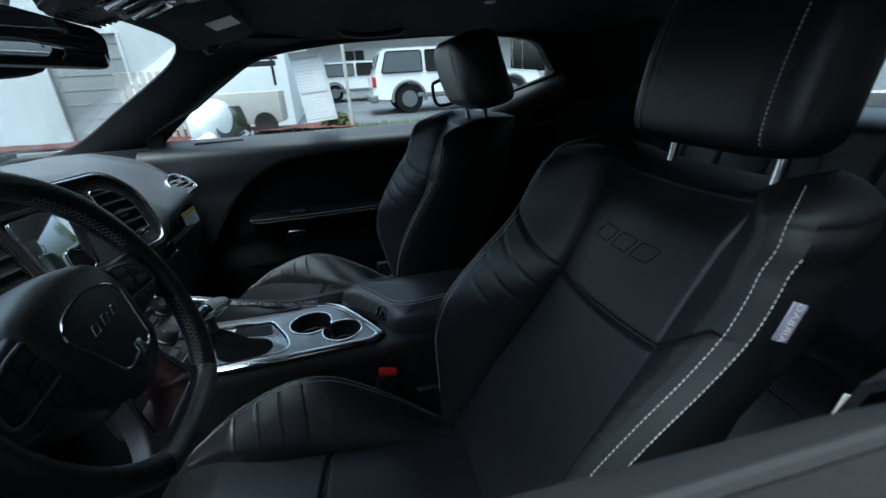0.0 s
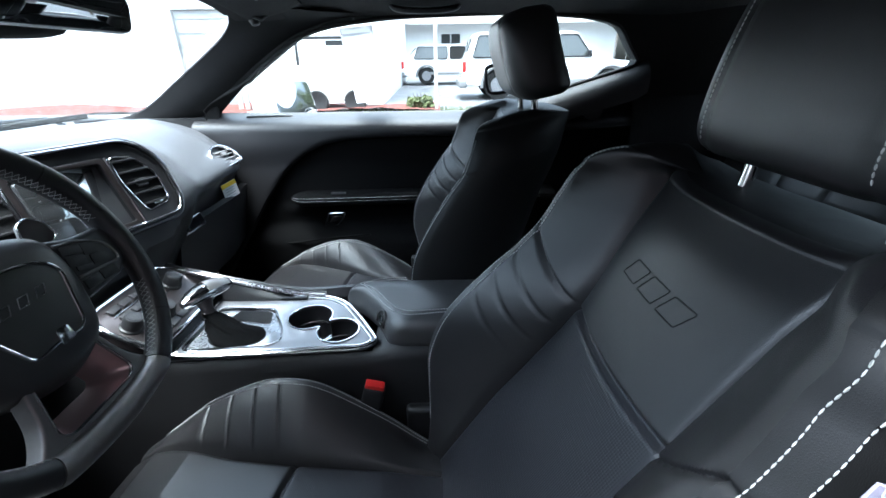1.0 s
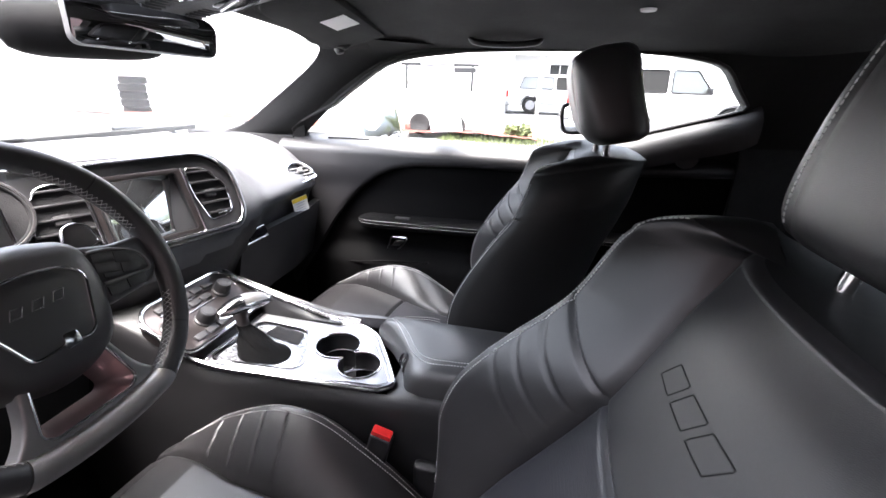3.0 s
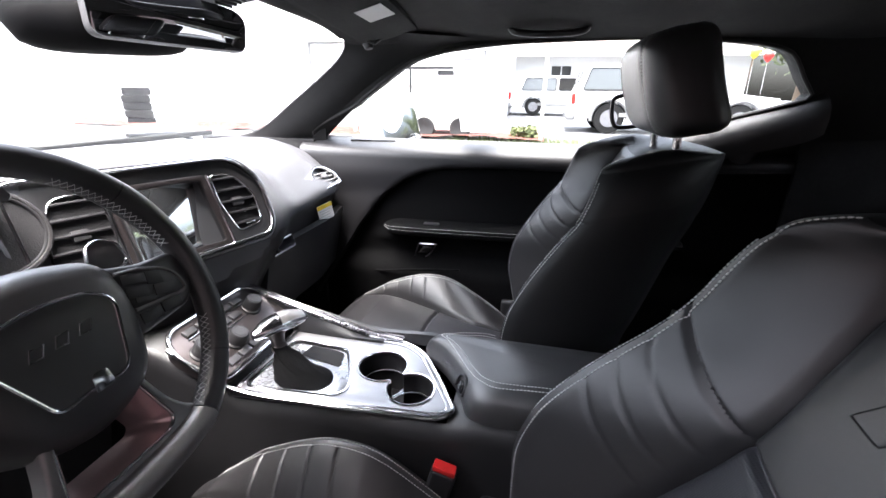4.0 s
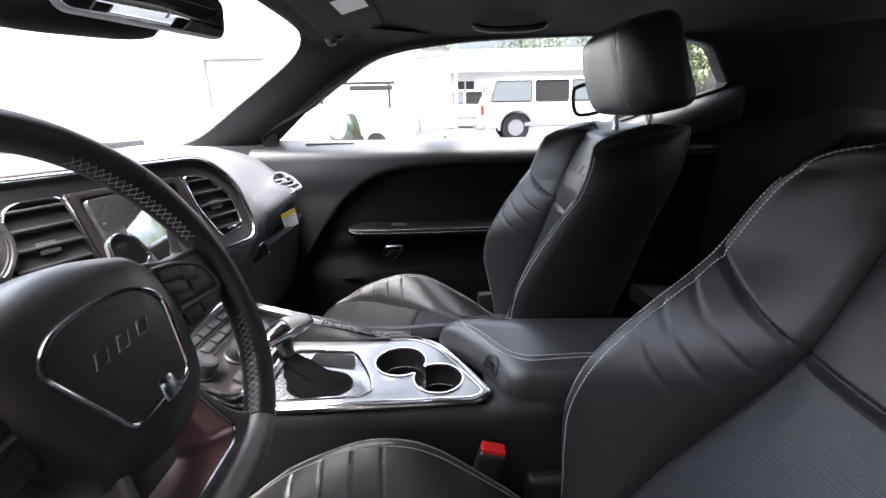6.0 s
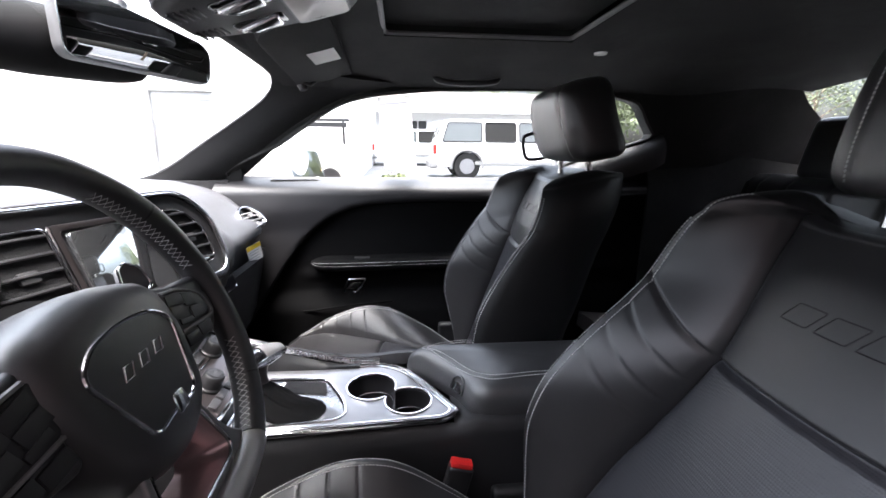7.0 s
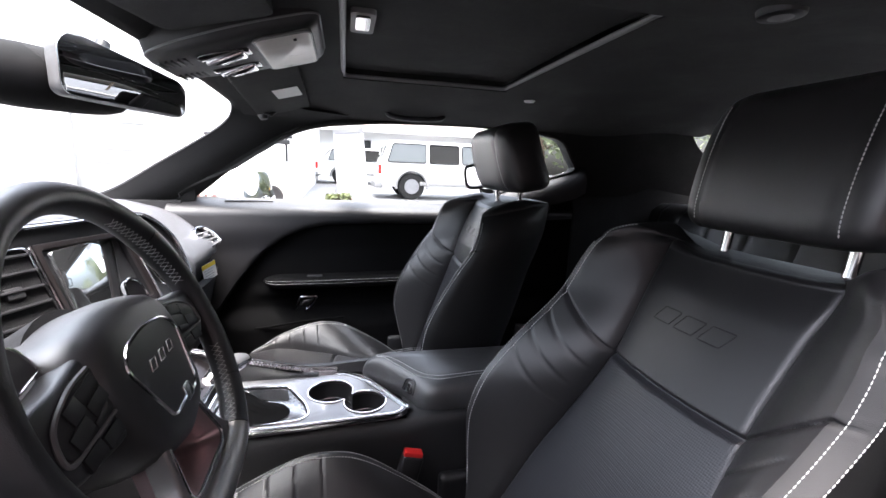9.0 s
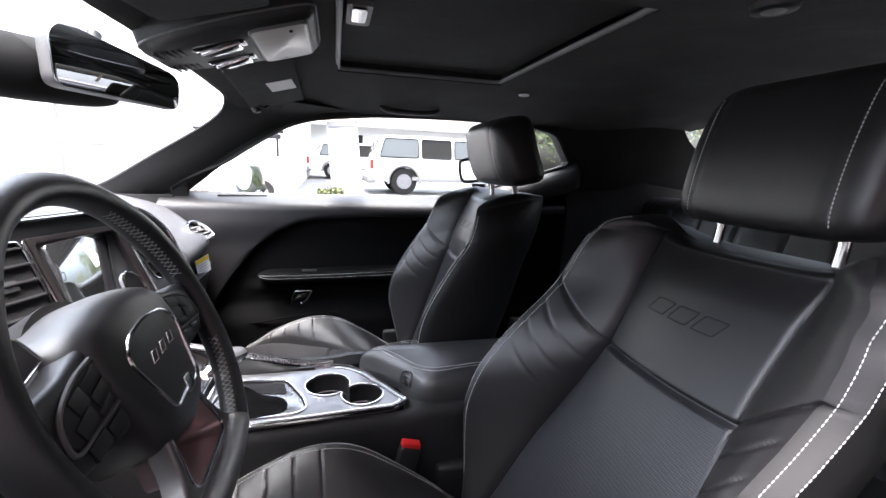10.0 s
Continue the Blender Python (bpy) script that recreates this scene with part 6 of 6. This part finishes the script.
for side in (1,):
    om = thing("door_mirror", "white painted door mirror outside the passenger window", "door mirror", pose(-0.53, 1.22 * side, 1.000))
    rows = []
    for t in np.linspace(-1, 1, 18):
        k = math.sqrt(max(0.0, 1 - abs(t) ** 2.6)) * 0.98 + 0.02
        rows.append([(0.080 * k * math.copysign(abs(math.cos(a)) ** 0.8, math.cos(a)) - 0.02, 0.185 * t, 0.105 * k * math.copysign(abs(math.sin(a)) ** 0.8, math.sin(a))) for a in np.linspace(0, 2 * math.pi, 30, endpoint=False)])
    part("shell", mesh("mirror_shell", *grid(rows, True, True)), WHITE_PAINT, om)
    part("mirror_glass", prism(rounded([(-0.155, -0.078), (0.155, -0.078), (0.158, 0.070), (-0.14, 0.078)], 0.03, 6), 0.004, 0.001, m=plane_frame((0.060, -0.01, 0), (1, -0.22, 0.30))), MIRROR, om)
    part("foot", tube([(0.0, -0.13, -0.04), (-0.01, -0.24, -0.055), (-0.015, -0.33, -0.05)], [0.03, 0.026, 0.028], 12), WHITE_PAINT, om)


# ---- outside: a wet lot beside a white workshop ----
ASPHALT = material("wet_asphalt", (0.085, 0.085, 0.088), 0.5, vary=0.35, scale=0.6, bump=0.8, bump_scale=60)
SIDING = material("white_metal_siding", (0.72, 0.73, 0.72), 0.45, vary=0.06, scale=0.7, bump=0.05, bump_scale=30)
SHUTTER = material("grey_shutter", (0.36, 0.37, 0.36), 0.5, vary=0.06, scale=0.9)
BLOCKER_BROWN = material("light_blocker_brown", (0.085, 0.055, 0.050), 0.8, vary=0.12, scale=1.5, bump=0.3, bump_scale=40)
MULCH = material("red_mulch", (0.085, 0.018, 0.011), 0.95, vary=0.5, scale=8, bump=1.0, bump_scale=40)
GRASS = material("grass_blades", (0.10, 0.12, 0.045), 0.8, vary=0.4, scale=5)
CONCRETE = material("pale_concrete", (0.42, 0.40, 0.36), 0.85, vary=0.15, scale=2, bump=0.5, bump_scale=50)
KERB = material("stained_concrete", (0.20, 0.19, 0.175), 0.85, vary=0.25, scale=2, bump=0.5, bump_scale=50)
ROOFING = material("grey_shingles", (0.16, 0.15, 0.14), 0.85, vary=0.2, scale=3, bump=0.5, bump_scale=20)
LEAF = material("tree_leaves", (0.085, 0.105, 0.05), 0.7, vary=0.4, scale=3)
BARK = material("tree_bark", (0.09, 0.065, 0.045), 0.9, vary=0.3, scale=9, bump=1.0, bump_scale=30)
DARKGLASS = material("tinted_pane", (0.045, 0.05, 0.05), 0.10, vary=0.0, coat=0.2)
TYRE = material("tyre_rubber", (0.012, 0.012, 0.012), 0.9, vary=0.25, scale=10, bump=0.3, bump_scale=60, spec=0.15)
RIM = material("dull_alloy_rim", (0.20, 0.20, 0.21), 0.45, 0.6, vary=0.1, scale=12)
TAIL = material("red_tail_lamp", (0.45, 0.02, 0.015), 0.2, vary=0.05, scale=20)
GOLD = material("yellow_rubber", (0.75, 0.55, 0.03), 0.4, vary=0.05, scale=5)
SILVER_PAINT = material("silver_car_paint", (0.45, 0.46, 0.48), 0.3, vary=0.04, scale=2, coat=0.5)


def ground_z(y):
    return 0.030 * max(0.0, min(y, 26.0) - 2.0)


gx = [-400, -120, -60] + list(np.linspace(-30, 30, 25)) + [60, 120, 400]
gy = [-400, -100, -30, -8, 2] + list(np.linspace(3, 26, 24)) + [60, 200, 600]
ground = part("ground", mesh("ground", *grid([[(x, y, ground_z(y)) for y in gy] for x in gx])), ASPHALT)
tagged(ground, "wet dark asphalt of a car lot", "ground", kind="structure")

# workshop
shop = thing("workshop_building", "white metal-clad workshop with a grey roller door", "building", pose(0, 10.5, ground_z(10.5)))
panes = [(-6.02, -4.54)]
rows_x = np.arange(-34.0, -1.2, 0.10)
prof = [(x, -0.02 if (k % 4) == 0 else 0.0) for k, x in enumerate(rows_x)]
for x0, x1, z0, z1 in ((-34, -6.02, 0, 5.2), (-4.54, -1.2, 0, 5.2), (-6.02, -4.54, 2.15, 5.2)):
    pts = [(x0, 0.0)] + [p for p in prof if x0 + 0.06 < p[0] < x1 - 0.06] + [(x1, 0.0)]
    part("wall", mesh("wall", *grid([[(x, y, z) for x, y in pts] + [(x, 0.15, z) for x, y in reversed(pts)] for z in (z0, z1)], True, True)), SIDING, shop)
door = part("roller_door", box(1.46, 0.05, 2.13, 0.01, m=pose(-5.28, 0.08, 1.065)), SHUTTER, shop, "grey roller door")
for k in range(7):
    part("slat_joint", box(1.44, 0.012, 0.02, 0.004, 1, m=pose(-5.28, 0.050, 0.3 * k + 0.16)), SHUTTER, door)
for x in (-6.05, -4.51):
    part("door_jamb", box(0.06, 0.10, 2.16, 0.01, m=pose(x, -0.01, 1.08)), SIDING, shop)
part("end_wall", box(0.15, 9, 5.2, 0.02, m=pose(-1.27, 4.6, 2.6)), SIDING, shop)
part("roof", box(33.5, 9.6, 0.2, 0.03, m=pose(-17.6, 4.5, 5.3)), ROOFING, shop)
part("eave_gutter", box(33.2, 0.16, 0.16, 0.03, m=pose(-17.6, -0.10, 5.14)), SIDING, shop)

# added out of view: cuts and browns the daylight entering the driver's window
beyond = part("light_blocker", box(14, 0.3, 5.2, 0.02, m=pose(6.0, -2.5, 2.6)), BLOCKER_BROWN)
tagged(beyond, "unseen red-brown wall added to block light from the driver's side", "wall", kind="structure")
kerb = part("kerb", box(21, 0.18, 0.14, 0.03, m=pose(-13.0, 8.2, ground_z(8.2) + 0.04)), KERB)
tagged(kerb, "stained grey concrete kerb along the planting bed", "kerb", kind="structure")
bed = part("mulch_bed", mesh("bed", *grid([[(x, y, ground_z(y) + 0.10 + 0.05 * math.sin(1.3 * x) * math.sin(2.1 * y) + 0.03 * random.random()) for y in np.linspace(8.3, 9.8, 10)] for x in np.linspace(-13.0, 0.2, 80)])), MULCH)
tagged(bed, "planting bed of red-brown bark mulch", "mulch", kind="stuff")
random.seed(11)
gv, gf = [], []
for i in range(2600):
    x, y = random.uniform(-1.8, 2.6), random.uniform(7.9, 9.2)
    h, a = random.uniform(0.05, 0.16), random.uniform(0, 6.28)
    k = len(gv)
    b = np.array((x, y, ground_z(y)))
    gv += [b + (0.008 * math.cos(a), 0.008 * math.sin(a), 0), b - (0.008 * math.cos(a), 0.008 * math.sin(a), 0), b + (random.uniform(-0.03, 0.03), random.uniform(-0.03, 0.03), h)]
    gf.append((k, k + 1, k + 2))
lawn = part("grass", mesh("grass", gv, gf, True), GRASS)
tagged(lawn, "strip of yellow-green grass by the kerb", "grass", kind="stuff")

# stack of tyres
for k in range(5):
    tyre = thing("tyre", "worn black car tyre in a stack", "tyre", pose(-11.0 + 0.04 * math.sin(2.2 * k), 9.7 + 0.03 * math.cos(3 * k), ground_z(9.7) + 0.105 + 0.20 * k), "stacked tyres")
    part("carcass", lathe([(0.20, -0.09), (0.30, -0.10), (0.335, -0.08), (0.345, 0.0), (0.335, 0.08), (0.30, 0.10), (0.20, 0.09), (0.19, 0.0)], 28), TYRE, tyre)

# picket fence, rack and post
fence = thing("picket_fence", "pale grey slatted fence beside the workshop", "fence", pose(-3.4, 8.9, ground_z(8.9) + 0.1))
for k in range(10):
    part("slat", box(0.10, 0.03, 1.25, 0.01, 1, m=pose(0.14 * k - 0.7, 0, 0.62)), CONCRETE, fence)
for z in (0.3, 1.0):
    part("rail", box(1.5, 0.05, 0.08, 0.01, 1, m=pose(-0.05, 0.04, z)), CONCRETE, fence)
rack = thing("tool_trailer", "small pale grey utility trailer with a ladder rack", "trailer", pose(-2.0, 9.2, ground_z(9.2)))
part("body", box(1.5, 0.9, 0.62, 0.04, 2, m=pose(0, 0, 0.55)), CONCRETE, rack)
for x in (-0.72, 0.72):
    part("rack_post", box(0.05, 0.05, 0.5, 0.01, 1, m=pose(x, -0.4, 1.2)), DARK, rack)
part("rack_rail", box(1.7, 0.06, 0.06, 0.01, 1, m=pose(0, -0.4, 1.46)), DARK, rack)
part("rack_rail", box(0.9, 0.06, 0.10, 0.01, 1, m=pose(0.35, -0.45, 1.36)), DARK, rack)
for x in (-0.4, 0.4):
    part("wheel", lathe([(0.13, -0.05), (0.18, -0.07), (0.22, -0.07), (0.235, 0), (0.22, 0.07), (0.13, 0.07)], 24, m=Matrix(((1, 0, 0, x), (0, 0, 1, -0.42), (0, 1, 0, 0.235), (0, 0, 0, 1)))), RUBBER, rack)
post = thing("utility_post", "thin pale post by the grass", "post", pose(0.13, 8.5, ground_z(8.5)))
part("shaft", lathe([(0.035, 0.0), (0.033, 2.4), (0.026, 2.45), (0.0, 2.46)], 14), CONCRETE, post)
shrub = thing("shrub", "low scruffy green shrub by the post", "shrub", pose(-0.2, 8.7, ground_z(8.7)))
random.seed(21)
sv, sf = [], []
for i in range(320):
    a, r, h = random.uniform(0, 6.28), random.random() ** 0.5 * 0.3, random.uniform(0.05, 0.32)
    c = np.array((r * math.cos(a), 0.5 * r * math.sin(a), h))
    k = len(sv)
    d = np.array([random.uniform(-1, 1) for _ in range(3)]) * 0.05
    e = np.array([random.uniform(-1, 1) for _ in range(3)]) * 0.05
    sv += [c + d, c + e, c - d, c - e]
    sf.append((k, k + 1, k + 2, k + 3))
part("leaves", mesh("leaves", sv, sf, True), GRASS, shrub)
for k in range(5):
    part("stem", tube([(0.05 * k - 0.1, 0, 0), (0.08 * k - 0.16, 0.02, 0.4)], 0.008, 6), BARK, shrub)


def vehicle(name, m, paint, label, length, high, wheel_r, hood_len, tail, group="parked cars"):
    """A parked car standing along x, its tail at x = 0."""
    car = thing(name, label, "car", m, group)
    w = 0.88
    belt = high * 0.60
    low = wheel_r * 0.85
    side = [(0.0, low + 0.1), (0.02, belt), (tail * 0.25, belt + 0.02), (tail, high - 0.06), (tail + 0.15, high), (length - hood_len - 0.75, high), (length - hood_len - 0.55, high - 0.03), (length - hood_len, belt + 0.02), (length - 0.12, belt - 0.10), (length, belt - 0.25), (length, low)]
    arch = []
    for cx in (length - 0.85, 0.95):
        arch += [(cx + wheel_r * 1.18 * math.cos(a), max(low, wheel_r + wheel_r * 1.18 * math.sin(a))) for a in np.linspace(0, math.pi, 9)]
    outline = np.array(side + arch)
    rows = []
    for y, s in ((-w, 0.0), (-w - 0.02, 0.0), (w + 0.02, 0.0), (w, 0.0)):
        rows.append([(p[0], y * (1 - 0.16 * max(0.0, (p[1] - belt) / (high - belt))), p[1]) for p in outline])
    body = part("body", mesh("body", *grid(rows, True, True)), paint, car)
    for sgn in (-1, 1):
        def pane(x0, x1, slant0, slant1, look_=DARKGLASS):
            b, t = belt + 0.05, high - 0.10
            q = [(x0, b), (x1, b), (x1 - slant1, t), (x0 + slant0, t)]
            vs = [(p[0], sgn * ((w + 0.024) * (1 - 0.16 * (p[1] - belt) / (high - belt))), p[1]) for p in rounded(q, 0.05, 4)]
            vs2 = [(a, b2 * 0.97, c) for a, b2, c in vs]
            glass = part("side_window", mesh("side_window", *grid([vs, vs2], True, True)), look_, car)
            part("window_rubber", tube([(a, b2 * 1.002, c) for a, b2, c in vs], 0.016, 6, True), TYRE, glass)
        pane(tail * 0.55 + 0.1, tail + 1.05, 0.16, 0.0)
        pane(tail + 1.15, tail + 2.0, 0.0, 0.0, TYRE)
        pane(tail + 2.1, length - hood_len - 0.12, 0.0, 0.40)
        part("tail_lamp", box(0.10, 0.12, 0.26, 0.03, 2, m=pose(0.06, sgn * (w - 0.04), belt - 0.16)), TAIL, car, "red tail lamp")
        part("bumper_trim", box(length * 0.5, 0.03, 0.10, 0.01, 1, m=pose(length * 0.5, sgn * (w + 0.02), low + 0.14)), GREY_TRIM, car)
        for cx in (0.95, length - 0.85):
            part("wheel_arch", tube([(cx + wheel_r * 1.20 * math.cos(a), sgn * (w + 0.012), wheel_r + wheel_r * 1.20 * math.sin(a)) for a in np.linspace(-0.15, math.pi + 0.15, 20)], 0.045, 6), GREY_TRIM, car)
            mm = Matrix(((1, 0, 0, cx), (0, 0, -sgn, sgn * (w - 0.10)), (0, 1, 0, wheel_r), (0, 0, 0, 1)))
            wh = part("wheel", lathe([(wheel_r * 0.54, -0.12), (wheel_r * 0.96, -0.11), (wheel_r, -0.06), (wheel_r, 0.06), (wheel_r * 0.96, 0.11), (wheel_r * 0.60, 0.12)], 32, m=mm), TYRE, car, "black tyre on a silver rim")
            part("rim", lathe([(wheel_r * 0.56, -0.13), (wheel_r * 0.56, -0.09), (wheel_r * 0.45, -0.07), (wheel_r * 0.16, -0.115), (0.0, -0.12)], 28, m=mm), RIM, wh)
            for k in range(5):
                part("spoke_gap", prism(rounded([(0.07, -0.03), (0.17, -0.055), (0.17, 0.055), (0.07, 0.03)], 0.02, 4), 0.02, 0.0, m=mm @ pose(0, 0, -0.104, 180, 0, 72 * k)), DARK, wh)
    part("rear_bumper", box(0.22, 1.80, 0.20, 0.05, 3, m=pose(0.02, 0, low + 0.10)), GREY_TRIM, car, "grey rear bumper")
    part("rear_window", box(0.03, 1.25, 0.36, 0.03, 2, m=pose(tail * 0.62, 0, (belt + high) / 2 + 0.02, 0, math.degrees(math.atan2(tail * 0.75, high - belt)), 0)), DARKGLASS, car)
    part("mirror", box(0.10, 0.18, 0.14, 0.03, 2, m=pose(length - hood_len - 0.25, -w - 0.12, belt + 0.12)), DARK, car)
    return car


suv = vehicle("parked_suv", pose(0.80, 11.9, ground_z(11.0)), WHITE_PAINT, "white sport utility vehicle parked on the lot", 4.7, 1.64, 0.37, 1.25, 0.30)
vehicle("parked_car", pose(-1.2, 17.5, ground_z(17.5)), WHITE_PAINT, "white saloon car parked further off", 4.4, 1.42, 0.31, 1.1, 0.7)
vehicle("parked_car", pose(9.0, 15.0, ground_z(15.0)), WHITE_PAINT, "white saloon car parked below the trees", 4.5, 1.42, 0.31, 1.1, 0.7)
vehicle("parked_car", pose(14.5, 14.0, ground_z(14.0)), SILVER_PAINT, "silver saloon car parked below the trees", 4.5, 1.42, 0.31, 1.1, 0.7)

# low house behind the lot
house = thing("house", "low pale house with a grey roof behind the lot", "house", pose(3.6, 24, ground_z(24)))
for x0, x1, z0, z1 in ((-6.0, 6.0, 0, 0.95), (-6.0, -3.2, 0.95, 2.0), (-2.2, 0.6, 0.95, 2.0), (1.8, 6.0, 0.95, 2.0), (-6.0, 6.0, 2.0, 2.6)):
    part("wall", box(x1 - x0, 0.2, z1 - z0, 0.0, m=pose((x0 + x1) / 2, 0, (z0 + z1) / 2)), SIDING, house)
for x in (-2.7, 1.2):
    wn_ = part("window", box(0.98 if x < 0 else 1.18, 0.04, 1.03, 0.0, m=pose(x, 0.05, 1.475)), DARKGLASS, house)
    part("frame", box(0.05, 0.08, 1.05, 0.01, 1, m=pose(x, 0.0, 1.475)), SIDING, wn_)
part("roof", mesh("roof", *grid([[(-6.6, -0.8, 2.5), (6.6, -0.8, 2.5)], [(-6.6, 3.5, 4.0), (6.6, 3.5, 4.0)], [(-6.6, 7.8, 2.5), (6.6, 7.8, 2.5)]])), ROOFING, house)
part("gutter", box(13.2, 0.14, 0.14, 0.02, 1, m=pose(0, -0.8, 2.46)), SIDING, house)
part("back_wall", box(12, 0.2, 2.6, 0.0, m=pose(0, 7, 1.3)), SIDING, house)


def tree(m, high, spread, seed, leaf=LEAF, label="tall leafy tree beyond the lot"):
    random.seed(seed)
    t = thing("tree", label, "tree", m, "trees beyond the lot")
    trunk = [(0.12 * math.sin(0.8 * k + seed), 0.1 * math.cos(1.1 * k), high * 0.75 * k / 7) for k in range(8)]
    part("trunk", tube(spline(trunk, 16), list(np.linspace(0.20, 0.05, 16)), 9), BARK, t)
    tips = []
    for k in range(11):
        a, h = random.uniform(0, 6.28), high * random.uniform(0.3, 0.7)
        e = (spread * 0.7 * math.cos(a), spread * 0.7 * math.sin(a), h + high * random.uniform(0.08, 0.25))
        part("limb", tube(spline([(0, 0, h), (e[0] * 0.5, e[1] * 0.5, (h + e[2]) / 2 + 0.2), e], 8), list(np.linspace(0.07, 0.02, 8)), 7), BARK, t)
        tips.append(e)
    tips.append((0, 0, high * 0.85))
    lv, lf = [], []
    for i in range(2600):
        c = np.array(random.choice(tips)) + np.array([random.gauss(0, spread * 0.25), random.gauss(0, spread * 0.25), random.gauss(0, high * 0.08)])
        d = np.array([random.uniform(-1, 1) for _ in range(3)]) * 0.16
        e = np.array([random.uniform(-1, 1) for _ in range(3)]) * 0.10
        k = len(lv)
        lv += [c + d, c + e, c - d, c - e]
        lf.append((k, k + 1, k + 2, k + 3))
    part("crown", mesh("crown", lv, lf, True), leaf, t)
    return t


tree(pose(10.2, 20.5, ground_z(20.5)), 5.6, 1.9, 1)
tree(pose(13.4, 21, ground_z(21)), 6.5, 2.2, 14)
tree(pose(18, 24, ground_z(24)), 10, 3.0, 2)
tree(pose(9.5, 26, ground_z(26)), 9, 2.8, 3)
tree(pose(31, 12, ground_z(12)), 8, 2.6, 4)
tree(pose(28, 9, ground_z(9)), 9, 3.0, 6)
tree(pose(26, 2, 0), 9, 3.0, 7)
for i in range(9):
    tree(pose(-45 + 11 * i + 3 * math.sin(i), 48 + 4 * math.cos(2 * i), ground_z(48)), 11, 4.0, 30 + i)

# balloons tied over the lot
for x, y, z, skin, text in ((6.05, 14.6, 2.42, GOLD, "yellow balloon on a string above the car lot"), (6.55, 14.9, 2.34, TAIL, "red balloon on a string above the car lot")):
    balloon = thing("balloon", text, "balloon", pose(x, y, ground_z(y)), "balloons")
    part("skin", lathe([(0.0, z - ground_z(y) - 0.17), (0.03, z - ground_z(y) - 0.15), (0.10, z - ground_z(y) - 0.07), (0.135, z - ground_z(y) + 0.02), (0.11, z - ground_z(y) + 0.10), (0.05, z - ground_z(y) + 0.145), (0.0, z - ground_z(y) + 0.15)], 20), skin, balloon)
    part("string", tube([(0, 0, 0), (0.03, 0, 0.9), (0, 0, z - ground_z(y) - 0.16)], 0.003, 5), PAPER, balloon)
